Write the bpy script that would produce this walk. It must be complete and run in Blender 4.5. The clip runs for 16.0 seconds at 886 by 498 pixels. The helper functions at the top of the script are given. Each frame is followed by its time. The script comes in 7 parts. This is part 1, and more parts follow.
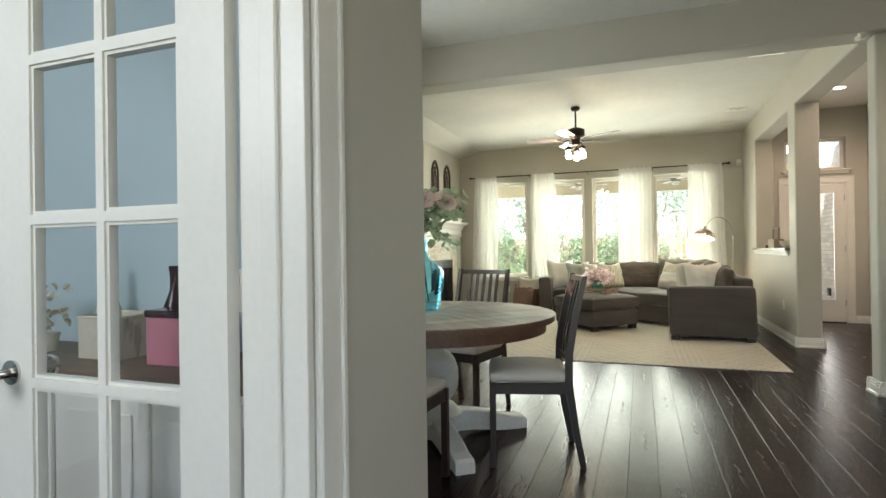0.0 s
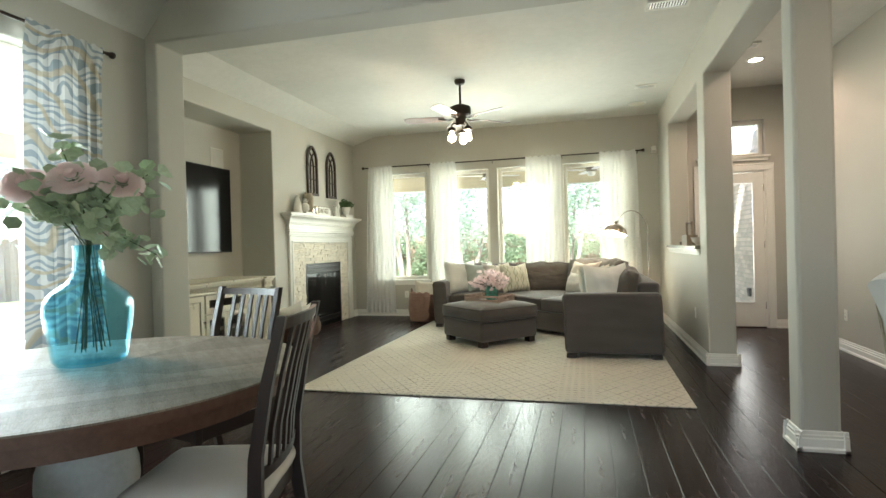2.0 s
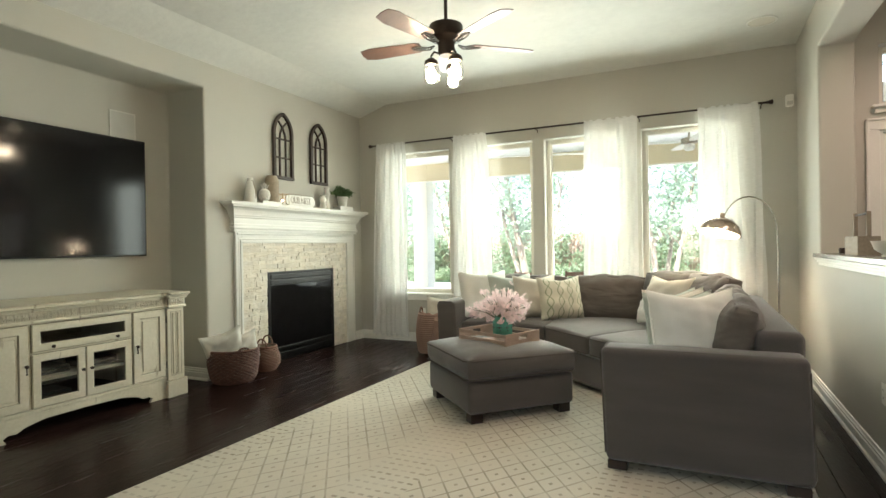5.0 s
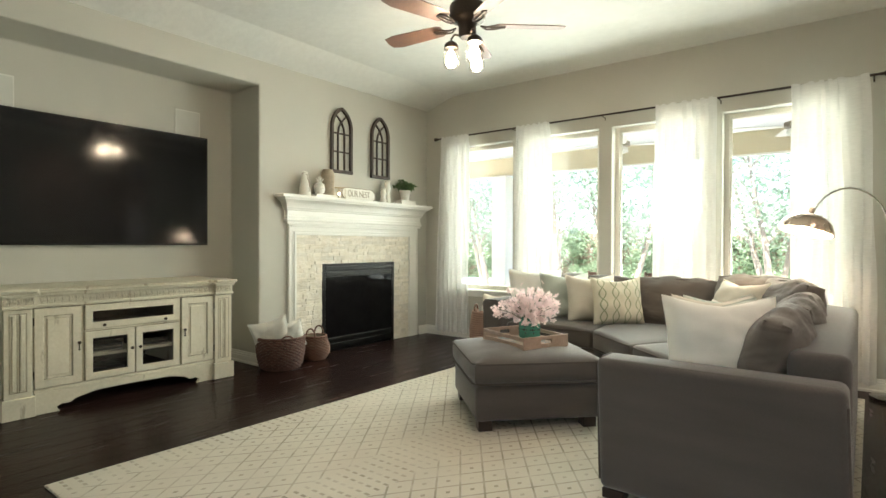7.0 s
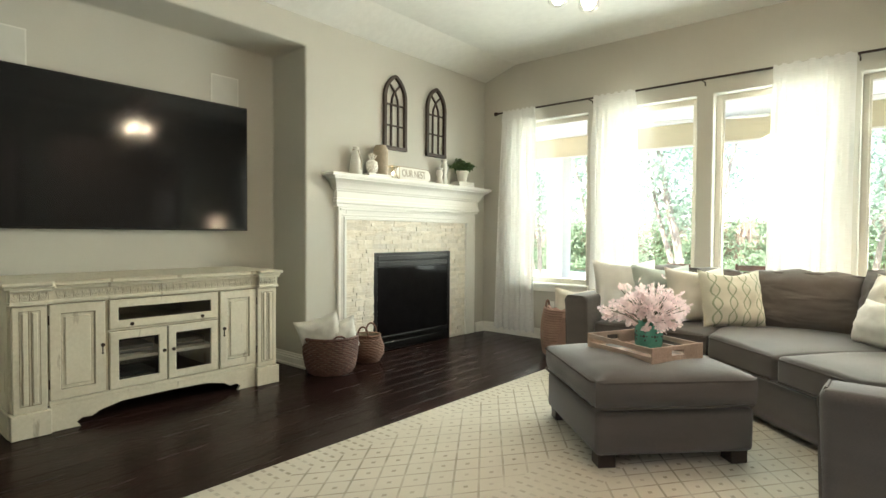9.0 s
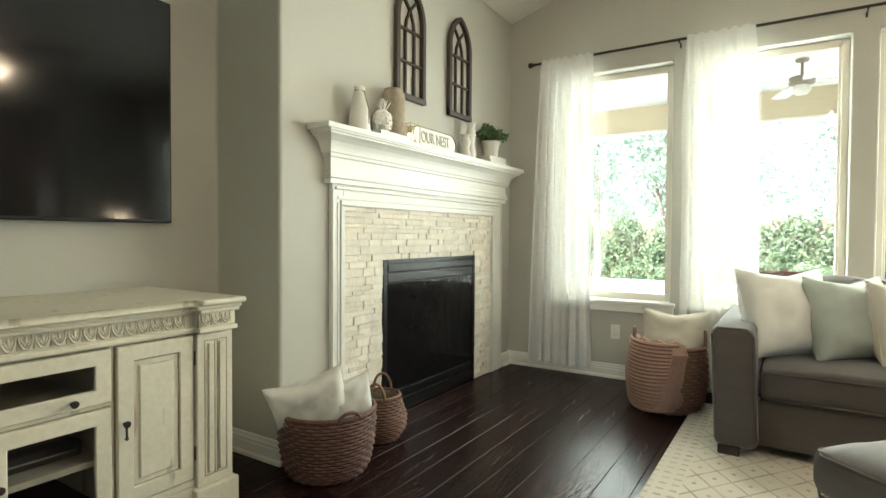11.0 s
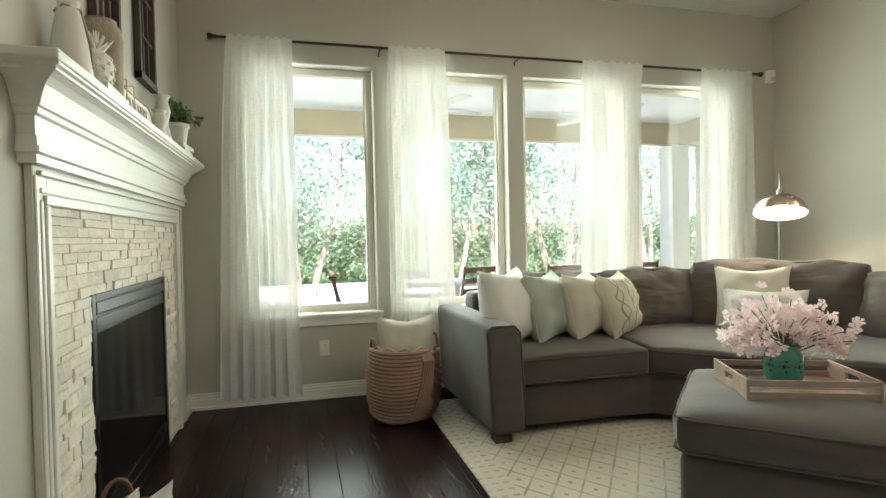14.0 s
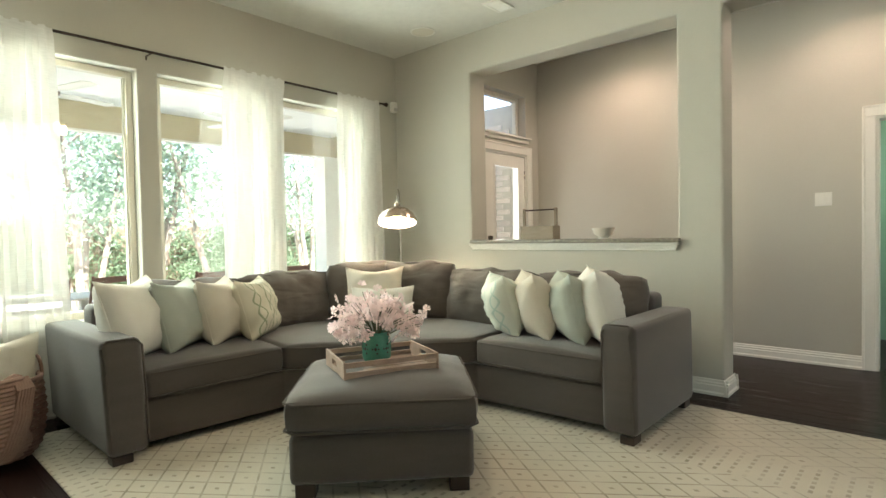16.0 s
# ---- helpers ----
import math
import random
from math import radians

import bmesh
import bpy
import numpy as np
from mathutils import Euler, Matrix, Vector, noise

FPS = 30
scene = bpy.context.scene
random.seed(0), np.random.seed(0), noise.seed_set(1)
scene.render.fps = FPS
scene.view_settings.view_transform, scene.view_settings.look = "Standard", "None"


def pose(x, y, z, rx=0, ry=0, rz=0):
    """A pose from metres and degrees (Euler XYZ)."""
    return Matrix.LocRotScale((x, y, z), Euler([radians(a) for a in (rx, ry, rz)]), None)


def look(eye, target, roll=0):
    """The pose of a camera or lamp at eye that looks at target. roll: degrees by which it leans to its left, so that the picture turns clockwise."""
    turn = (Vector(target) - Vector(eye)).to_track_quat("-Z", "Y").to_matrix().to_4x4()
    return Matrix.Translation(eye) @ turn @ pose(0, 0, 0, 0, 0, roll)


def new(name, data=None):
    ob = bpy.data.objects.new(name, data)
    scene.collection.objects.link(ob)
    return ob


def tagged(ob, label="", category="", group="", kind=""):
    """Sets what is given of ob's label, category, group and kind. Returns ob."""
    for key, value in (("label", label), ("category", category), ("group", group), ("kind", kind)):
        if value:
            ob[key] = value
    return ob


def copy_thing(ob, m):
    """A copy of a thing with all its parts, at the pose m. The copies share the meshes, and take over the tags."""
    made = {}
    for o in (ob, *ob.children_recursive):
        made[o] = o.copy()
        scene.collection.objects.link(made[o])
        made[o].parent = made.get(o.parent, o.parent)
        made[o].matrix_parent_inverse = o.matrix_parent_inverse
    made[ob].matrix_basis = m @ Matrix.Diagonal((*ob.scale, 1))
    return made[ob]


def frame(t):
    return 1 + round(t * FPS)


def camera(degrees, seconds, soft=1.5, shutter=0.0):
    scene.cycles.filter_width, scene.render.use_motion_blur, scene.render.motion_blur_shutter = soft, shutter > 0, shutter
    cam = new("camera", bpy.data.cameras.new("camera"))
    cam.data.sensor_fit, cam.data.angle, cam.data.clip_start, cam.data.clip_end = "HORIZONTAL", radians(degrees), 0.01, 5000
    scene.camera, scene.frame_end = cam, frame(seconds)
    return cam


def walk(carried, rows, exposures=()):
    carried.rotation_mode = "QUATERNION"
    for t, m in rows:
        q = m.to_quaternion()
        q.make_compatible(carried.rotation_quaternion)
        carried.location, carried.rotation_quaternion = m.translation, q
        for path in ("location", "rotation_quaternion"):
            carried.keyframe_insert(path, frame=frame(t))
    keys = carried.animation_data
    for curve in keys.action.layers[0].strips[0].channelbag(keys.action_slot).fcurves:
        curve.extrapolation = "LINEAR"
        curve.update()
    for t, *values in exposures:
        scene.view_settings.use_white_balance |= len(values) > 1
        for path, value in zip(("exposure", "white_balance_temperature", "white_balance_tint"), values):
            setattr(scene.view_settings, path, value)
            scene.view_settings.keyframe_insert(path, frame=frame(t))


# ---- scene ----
cam = camera(78.5, 16.0)
PATH = [
    (0, (0.474, -0.594, 1.143), (-0.211, 1.285, 1.149), -0.8),
    (0.5, (0.623, -0.321, 1.153), (0.071, 1.601, 1.159), -1.3),
    (1, (0.788, 0.032, 1.161), (0.286, 1.968, 1.157), -1.5),
    (1.5, (0.914, 0.465, 1.168), (0.415, 2.401, 1.16), -1.6),
    (2, (1.026, 0.953, 1.184), (0.516, 2.887, 1.173), -1.5),
    (2.5, (1.098, 1.471, 1.2), (0.574, 3.401, 1.182), -1.5),
    (3, (1.112, 1.979, 1.21), (0.563, 3.902, 1.191), -1.4),
    (3.5, (1.128, 2.466, 1.19), (0.53, 4.374, 1.181), -1.2),
    (4, (1.107, 2.905, 1.215), (0.431, 4.787, 1.208), -1.3),
    (6.3, (1.703, 4.116, 1.206), (0.577, 5.769, 1.195), -0.3),
    (6.5, (1.747, 4.142, 1.204), (0.582, 5.768, 1.192), -0.3),
    (7, (1.775, 4.158, 1.189), (0.545, 5.736, 1.173), 0.2),
    (7.5, (1.73, 4.152, 1.206), (0.47, 5.704, 1.174), 0.3),
    (8, (1.598, 4.177, 1.196), (0.315, 5.711, 1.162), 0.4),
    (8.5, (1.347, 4.258, 1.196), (0.053, 5.782, 1.149), 0.7),
    (9, (0.987, 4.477, 1.155), (-0.31, 5.998, 1.102), 0.4),
    (9.2, (0.817, 4.571, 1.152), (-0.483, 6.089, 1.087), 0.4),
    (11.3, (-1.038, 5.576, 1.116), (-2.004, 7.328, 1.076), -0.0),
    (11.5, (-1.171, 5.661, 1.113), (-2.044, 7.461, 1.077), -0.3),
    (12, (-1.483, 5.781, 1.115), (-2.072, 7.692, 1.074), -0.3),
    (12.5, (-1.75, 5.792, 1.132), (-2.035, 7.771, 1.084), -0.5),
    (13, (-1.962, 5.806, 1.144), (-1.973, 7.805, 1.098), -0.7),
    (13.5, (-2.101, 5.817, 1.153), (-1.837, 7.799, 1.103), -0.9),
    (14, (-2.137, 5.733, 1.162), (-1.622, 7.665, 1.12), -1.2),
    (14.5, (-2.155, 5.583, 1.179), (-1.421, 7.444, 1.136), -1.3),
    (15, (-2.119, 5.472, 1.175), (-1.162, 7.227, 1.129), -1.4),
    (15.3, (-2.083, 5.435, 1.164), (-0.978, 7.101, 1.123), -1.4),
    (15.5, (-2.045, 5.423, 1.166), (-0.838, 7.018, 1.121), -1.8),
    (16, (-2.012, 5.431, 1.172), (-0.524, 6.766, 1.121), -1.1),
]
walk(cam, [(t, look(eye, target, roll)) for t, eye, target, roll in PATH],
     exposures=[(0, 2.65, 6650, 10), (0.5, 2.80, 6500, 9), (1.0, 2.86, 6400, 8), (1.5, 2.74, 6350, 7), (3, 2.7, 6350, 8), (4, 2.68, 6350, 9), (6.3, 2.76, 6350, 10), (9, 2.92, 6350, 10), (11.5, 2.92, 6250, 8), (12.5, 2.52, 6250, 7), (13.5, 2.44, 6250, 7), (14.5, 2.44, 6250, 7), (15.3, 2.52, 6350, 7), (16, 2.6, 6500, 7)])

# ---- world, sun, exposure ----
scene.view_settings.exposure = 2.7
world = bpy.data.worlds.new("world")
scene.world = world
world.use_nodes = True
wn = world.node_tree
sky = wn.nodes.new("ShaderNodeTexSky")
sky.sky_type, sky.sun_disc = "NISHITA", False
sky.sun_elevation, sky.sun_rotation = radians(55), radians(192)
wn.links.new(sky.outputs[0], wn.nodes["Background"].inputs[0])
wn.nodes["Background"].inputs[1].default_value = 0.15


def lamp(kind, energy, m, color=(1, 1, 1), name="lamp_light", **kw):
    d = bpy.data.lights.new(name, kind)
    d.energy, d.color = energy, color
    for k, v in kw.items():
        if k == "size":
            d.size = v
        elif k == "size_y":
            d.shape, d.size_y = "RECTANGLE", v
        elif k == "radius":
            d.shadow_soft_size = v
        elif k == "angle":
            d.angle = v
        elif k == "spread":
            d.spread = v
        elif k == "spot":
            d.spot_size, d.spot_blend = v, 0.6
    ob = new(name, d)
    ob.matrix_world = m
    return ob


lamp("SUN", 5.0, look((0, 0, 0), (0.12, 0.55, -0.82)), (1, 0.95, 0.86), "sun", angle=radians(0.6))

# light of the sky through the openings
for wx in (-2.025, -0.955, 0.101, 1.16):
    w = lamp("AREA", 5.5 if wx < -2 else 8.5, look((wx, 9.93, 1.53), (wx, 0, 1.2)), (0.91, 1.0, 0.88), "window_daylight", size=0.85, size_y=1.75, spread=radians(140))
lamp("AREA", 11.5, look((-2.26, 3.24, 1.5), (5, 3.2, 1.1)), (0.84, 0.97, 1.0), "window_daylight", size=0.85, size_y=1.75, spread=radians(150))

# added fill that brightens the hallway, set at an unseen entry opening
lamp("AREA", 2.8, look((1.6, -2.38, 1.5), (1.2, 4, 1.3)), (0.94, 1.0, 0.98), "entry_fill_light", size=1.7, size_y=1.9)

# ---- materials ----


def nodes_of(name):
    m = bpy.data.materials.new(name)
    m.use_nodes = True
    return m, m.node_tree, m.node_tree.nodes["Principled BSDF"]


def surf(name, c1, c2=None, rough=0.6, metal=0.0, scale=8.0, fine=90.0, bump=0.1, stretch=(1, 1, 1), rvar=0.08, dist=0.004, rand=0.0, **extra):
    """Two-scale varied surface: broad tone drift, fine grain, bump."""
    m, t, b = nodes_of(name)
    N, L = t.nodes.new, t.links.new
    c2 = c2 or tuple(v * 0.85 for v in c1)
    co, mp = N("ShaderNodeTexCoord"), N("ShaderNodeMapping")
    mp.inputs["Scale"].default_value = stretch
    L(co.outputs["Object"], mp.inputs[0])
    n1, n2 = N("ShaderNodeTexNoise"), N("ShaderNodeTexNoise")
    n1.inputs["Scale"].default_value, n1.inputs["Detail"].default_value = scale, 5
    n2.inputs["Scale"].default_value, n2.inputs["Detail"].default_value = fine, 3
    L(mp.outputs[0], n1.inputs[0]), L(mp.outputs[0], n2.inputs[0])
    mx = N("ShaderNodeMix")
    mx.data_type = "RGBA"
    mx.inputs["A"].default_value, mx.inputs["B"].default_value = (*c1, 1), (*c2, 1)
    ad = N("ShaderNodeMath")
    ad.operation = "MULTIPLY_ADD"
    ad.inputs[1].default_value = 0.5
    L(n2.outputs[0], ad.inputs[0])
    hf = N("ShaderNodeMath")
    hf.operation = "MULTIPLY"
    hf.inputs[1].default_value = 0.5
    L(n1.outputs[0], hf.inputs[0]), L(hf.outputs[0], ad.inputs[2])
    mr = N("ShaderNodeMapRange")
    mr.inputs["From Min"].default_value, mr.inputs["From Max"].default_value = 0.35, 0.65
    L(ad.outputs[0], mr.inputs["Value"]), L(mr.outputs[0], mx.inputs["Factor"])
    out = mx.outputs["Result"]
    if rand:
        oi, hs, r2 = N("ShaderNodeObjectInfo"), N("ShaderNodeHueSaturation"), N("ShaderNodeMapRange")
        r2.inputs["To Min"].default_value, r2.inputs["To Max"].default_value = 1 - rand, 1 + rand
        L(oi.outputs["Random"], r2.inputs["Value"]), L(r2.outputs[0], hs.inputs["Value"]), L(out, hs.inputs["Color"])
        out = hs.outputs[0]
    L(out, b.inputs["Base Color"])
    rr = N("ShaderNodeMapRange")
    rr.inputs["To Min"].default_value, rr.inputs["To Max"].default_value = max(0, rough - rvar), min(1, rough + rvar)
    L(n1.outputs[0], rr.inputs["Value"]), L(rr.outputs[0], b.inputs["Roughness"])
    b.inputs["Metallic"].default_value = metal
    if bump:
        bp = N("ShaderNodeBump")
        bp.inputs["Strength"].default_value, bp.inputs["Distance"].default_value = bump, dist
        L(n2.outputs[0], bp.inputs["Height"]), L(bp.outputs[0], b.inputs["Normal"])
    for k, v in extra.items():
        b.inputs[k.replace("_", " ")].default_value = v
    return m


def glow(name, color, strength):
    m, t, b = nodes_of(name)
    b.inputs["Base Color"].default_value = (0.8, 0.8, 0.8, 1)
    b.inputs["Emission Color"].default_value, b.inputs["Emission Strength"].default_value = (*color, 1), strength
    return m


def glassy(name, color=(1, 1, 1), rough=0.0, thin=True):
    """Thin clear panes: mostly passing, mirror gloss by Fresnel."""
    m, t, b = nodes_of(name)
    N, L = t.nodes.new, t.links.new
    if not thin:
        b.inputs["Base Color"].default_value = (*color, 1)
        b.inputs["Transmission Weight"].default_value, b.inputs["Roughness"].default_value, b.inputs["IOR"].default_value = 1.0, rough, 1.45
        return m
    tr, gl, lw, mx = N("ShaderNodeBsdfTransparent"), N("ShaderNodeBsdfGlossy"), N("ShaderNodeLayerWeight"), N("ShaderNodeMixShader")
    pw, ma = N("ShaderNodeMath"), N("ShaderNodeMath")
    lw.inputs[0].default_value = 0.5
    pw.operation, pw.inputs[1].default_value = "POWER", 4.0
    ma.operation, ma.inputs[1].default_value, ma.inputs[2].default_value = "MULTIPLY_ADD", 0.6, 0.035
    tr.inputs[0].default_value, gl.inputs["Roughness"].default_value = (*color, 1), rough
    L(lw.outputs["Facing"], pw.inputs[0]), L(pw.outputs[0], ma.inputs[0]), L(ma.outputs[0], mx.inputs[0])
    L(tr.outputs[0], mx.inputs[1]), L(gl.outputs[0], mx.inputs[2])
    L(mx.outputs[0], t.nodes["Material Output"].inputs[0])
    t.nodes.remove(b)
    return m


def cloth_sheer(name, color, open_share=0.3, diffuse=0.35):
    """Woven voile: part of the light passes between threads, part scatters through."""
    m, t, b = nodes_of(name)
    N, L = t.nodes.new, t.links.new
    co, wv = N("ShaderNodeTexCoord"), N("ShaderNodeTexNoise")
    mp = N("ShaderNodeMapping")
    mp.inputs["Scale"].default_value = (3, 3, 40)
    wv.inputs["Scale"].default_value, wv.inputs["Detail"].default_value = 6, 4
    L(co.outputs["Object"], mp.inputs[0]), L(mp.outputs[0], wv.inputs[0])
    tr, tl, df, m1, m2 = N("ShaderNodeBsdfTransparent"), N("ShaderNodeBsdfTranslucent"), N("ShaderNodeBsdfDiffuse"), N("ShaderNodeMixShader"), N("ShaderNodeMixShader")
    tl.inputs[0].default_value, df.inputs[0].default_value = (*color, 1), (*color, 1)
    m1.inputs[0].default_value = diffuse
    r = N("ShaderNodeMapRange")
    r.inputs["To Min"].default_value, r.inputs["To Max"].default_value = open_share - 0.12, open_share + 0.12
    L(wv.outputs[0], r.inputs["Value"]), L(r.outputs[0], m2.inputs[0])
    L(tl.outputs[0], m1.inputs[1]), L(df.outputs[0], m1.inputs[2]), L(m1.outputs[0], m2.inputs[1]), L(tr.outputs[0], m2.inputs[2])
    L(m2.outputs[0], t.nodes["Material Output"].inputs[0])
    t.nodes.remove(b)
    return m


M_WALL = surf("wall_paint", (0.482, 0.463, 0.404), (0.462, 0.443, 0.384), 0.7, scale=1.5, fine=120, bump=0.2, dist=0.002)
M_CEIL = surf("ceiling_paint", (0.67, 0.655, 0.60), (0.62, 0.605, 0.555), 0.85, scale=2.2, fine=14, bump=0.6, dist=0.006)
M_TRIM = surf("trim_white", (0.78, 0.76, 0.70), (0.74, 0.72, 0.66), 0.35, scale=5, fine=60, bump=0.03)
M_STUDY = surf("study_wall_blue", (0.46, 0.56, 0.60), (0.44, 0.54, 0.58), 0.75, scale=2, fine=150, bump=0.1, dist=0.002)
M_TAN = surf("stucco_tan", (0.60, 0.52, 0.36), (0.55, 0.47, 0.32), 0.8, scale=3, fine=60, bump=0.3)
M_VINYL = surf("window_frame_tan", (0.68, 0.64, 0.55), (0.64, 0.60, 0.51), 0.45, scale=5, fine=80, bump=0.03)
M_GLASS = glassy("window_glass")
M_SHEER = cloth_sheer("sheer_voile", (0.84, 0.83, 0.80), 0.25, 0.93)
M_BLACK = surf("black_metal", (0.012, 0.011, 0.011), (0.02, 0.018, 0.016), 0.35, 0.6, bump=0.02)
M_BRONZE = surf("dark_bronze", (0.035, 0.024, 0.018), (0.05, 0.034, 0.025), 0.4, 0.7, bump=0.03)
M_SOFA = surf("sofa_fabric", (0.058, 0.048, 0.042), (0.096, 0.080, 0.070), 0.9, scale=3, fine=260, bump=0.6, dist=0.002, stretch=(0.6, 0.6, 3), Sheen_Weight=0.3)
M_PIPING = surf("sofa_piping", (0.072, 0.060, 0.052), (0.095, 0.080, 0.070), 0.9, fine=300, bump=0.2, dist=0.001)
M_ESPRESSO = surf("espresso_wood", (0.020, 0.011, 0.009), (0.032, 0.018, 0.013), 0.38, scale=6, fine=60, stretch=(1, 1, 0.15), bump=0.05)
M_SEAT = surf("seat_linen", (0.62, 0.59, 0.53), (0.57, 0.54, 0.48), 0.9, scale=6, fine=350, bump=0.3, dist=0.001)
M_CREAM = surf("cream_painted_wood", (0.66, 0.61, 0.49), (0.57, 0.52, 0.40), 0.5, scale=3.5, fine=50, bump=0.08)


def scuffed(m, worn, share, scale):
    """Thin uneven streaks where the paint has rubbed through."""
    t = m.node_tree
    co, mp, nz, rg, mx = [t.nodes.new(k) for k in ("ShaderNodeTexCoord", "ShaderNodeMapping", "ShaderNodeTexNoise", "ShaderNodeMapRange", "ShaderNodeMix")]
    mp.inputs["Scale"].default_value = (scale, scale, scale * 0.22)
    nz.inputs["Scale"].default_value, nz.inputs["Detail"].default_value = 3.0, 8
    rg.inputs["From Min"].default_value, rg.inputs["From Max"].default_value, rg.inputs["To Max"].default_value = share, share + 0.05, 0.6
    mx.data_type = "RGBA"
    mx.inputs["B"].default_value = (*worn, 1)
    base = t.nodes["Principled BSDF"].inputs["Base Color"]
    src = base.links[0].from_socket
    t.links.new(co.outputs["Object"], mp.inputs[0]), t.links.new(mp.outputs[0], nz.inputs[0]), t.links.new(nz.outputs[0], rg.inputs["Value"])
    t.links.new(rg.outputs[0], mx.inputs["Factor"]), t.links.new(src, mx.inputs["A"]), t.links.new(mx.outputs["Result"], base)


scuffed(M_CREAM, (0.26, 0.20, 0.13), 0.645, 5.0)
M_GLAZE = surf("glaze_in_grooves", (0.20, 0.17, 0.11), (0.36, 0.32, 0.23), 0.6, scale=20, fine=80, bump=0.1)
M_STONE = surf("ledge_stone", (0.82, 0.77, 0.68), (0.70, 0.63, 0.51), 0.8, scale=9, fine=38, bump=0.7, dist=0.008, rand=0.10)
M_SCREEN = surf("tv_screen", (0.006, 0.0055, 0.0065), (0.007, 0.0065, 0.0075), 0.10, rvar=0.02, bump=0, Specular_IOR_Level=0.28)
M_WHITE = surf("white_ceramic", (0.74, 0.71, 0.65), (0.70, 0.67, 0.60), 0.35, scale=12, fine=60, bump=0.05)
M_PLASTER = surf("pedestal_white", (0.66, 0.65, 0.60), (0.56, 0.55, 0.50), 0.55, scale=8, fine=50, bump=0.12)
M_CHROME = surf("brushed_nickel", (0.62, 0.60, 0.56), (0.55, 0.53, 0.5), 0.22, 1.0, bump=0.01)
M_BULB = glow("warm_bulb", (1.0, 0.80, 0.55), 30.0)
M_LENS = glow("lamp_lens", (1.0, 0.85, 0.66), 14.0)
# near-black that stands in for the shade in hollows and gaps
M_HOLLOWSHADE = surf("hollow_shade", (0.02, 0.018, 0.016), (0.03, 0.027, 0.024), 0.7, bump=0.05)
M_SLAB = surf("patio_concrete", (0.74, 0.72, 0.67), (0.66, 0.64, 0.59), 0.85, scale=1.2, fine=40, bump=0.3)
M_GRASS = surf("lawn_grass", (0.10, 0.17, 0.05), (0.16, 0.22, 0.07), 0.9, scale=0.8, fine=30, bump=0.8, dist=0.02)

# ---- mesh helpers ----


def thing(name, label="", category="", group="", at=(0, 0, 0), rz=0.0, kind=""):
    ob = new(name)
    ob.empty_display_size = 0.1
    ob.matrix_world = pose(*at, 0, 0, rz)
    return tagged(ob, label, category, group, kind)


def part(name, bm, material, parent=None, label="", kind="", smooth=False):
    """Links a bmesh as one mesh object, under its thing."""
    me = bpy.data.meshes.new(name)
    bmesh.ops.recalc_face_normals(bm, faces=bm.faces[:])
    if smooth:
        for f in bm.faces:
            f.smooth = True
        for e in bm.edges:
            if len(e.link_faces) == 2 and e.calc_face_angle(0) > 0.9:
                e.smooth = False
    bm.to_mesh(me)
    bm.free()
    for m in material if isinstance(material, (list, tuple)) else [material]:
        me.materials.append(m)
    ob = new(name, me)
    if parent:
        ob.parent = parent
    return tagged(ob, label, kind=kind)


def box(bm, x0, y0, z0, x1, y1, z1, bevel=0.0, seg=1, m=None):
    bm2 = bm if not bevel else bmesh.new()
    x0, x1 = min(x0, x1), max(x0, x1)
    y0, y1 = min(y0, y1), max(y0, y1)
    vs = [bm2.verts.new((x, y, z)) for x in (x0, x1) for y in (y0, y1) for z in (z0, z1)]
    for a, b, c, d in ((0, 1, 3, 2), (4, 6, 7, 5), (0, 4, 5, 1), (2, 3, 7, 6), (0, 2, 6, 4), (1, 5, 7, 3)):
        bm2.faces.new((vs[a], vs[b], vs[c], vs[d]))
    if bevel:
        bmesh.ops.bevel(bm2, geom=bm2.edges[:], offset=bevel, segments=seg, affect="EDGES", profile=0.5)
    if m is not None:
        bmesh.ops.transform(bm2, matrix=m, verts=bm2.verts[:] if bevel else vs)
    if bevel:
        merge(bm, bm2)
    return bm


def merge(bm, other):
    me = bpy.data.meshes.new("tmp")
    other.to_mesh(me)
    other.free()
    bm.from_mesh(me)
    bpy.data.meshes.remove(me)
    return bm


def B(*a, **k):
    return box(bmesh.new(), *a, **k)


def lathe(profile, n=24, bm=None, at=(0, 0, 0)):
    """Turned shape from (radius, height) pairs, closed on the axis where radius is 0."""
    bm = bm or bmesh.new()
    rings = []
    for r, z in profile:
        if r < 1e-5:
            rings.append([bm.verts.new((at[0], at[1], at[2] + z))])
        else:
            rings.append([bm.verts.new((at[0] + r * math.cos(2 * math.pi * i / n), at[1] + r * math.sin(2 * math.pi * i / n), at[2] + z)) for i in range(n)])
    for a, b in zip(rings, rings[1:]):
        for i in range(n):
            j = (i + 1) % n
            if len(a) == 1 and len(b) > 1:
                bm.faces.new((a[0], b[i], b[j]))
            elif len(b) == 1 and len(a) > 1:
                bm.faces.new((a[i], b[0], a[j]))
            elif len(a) > 1:
                bm.faces.new((a[i], a[j], b[j], b[i]))
    return bm


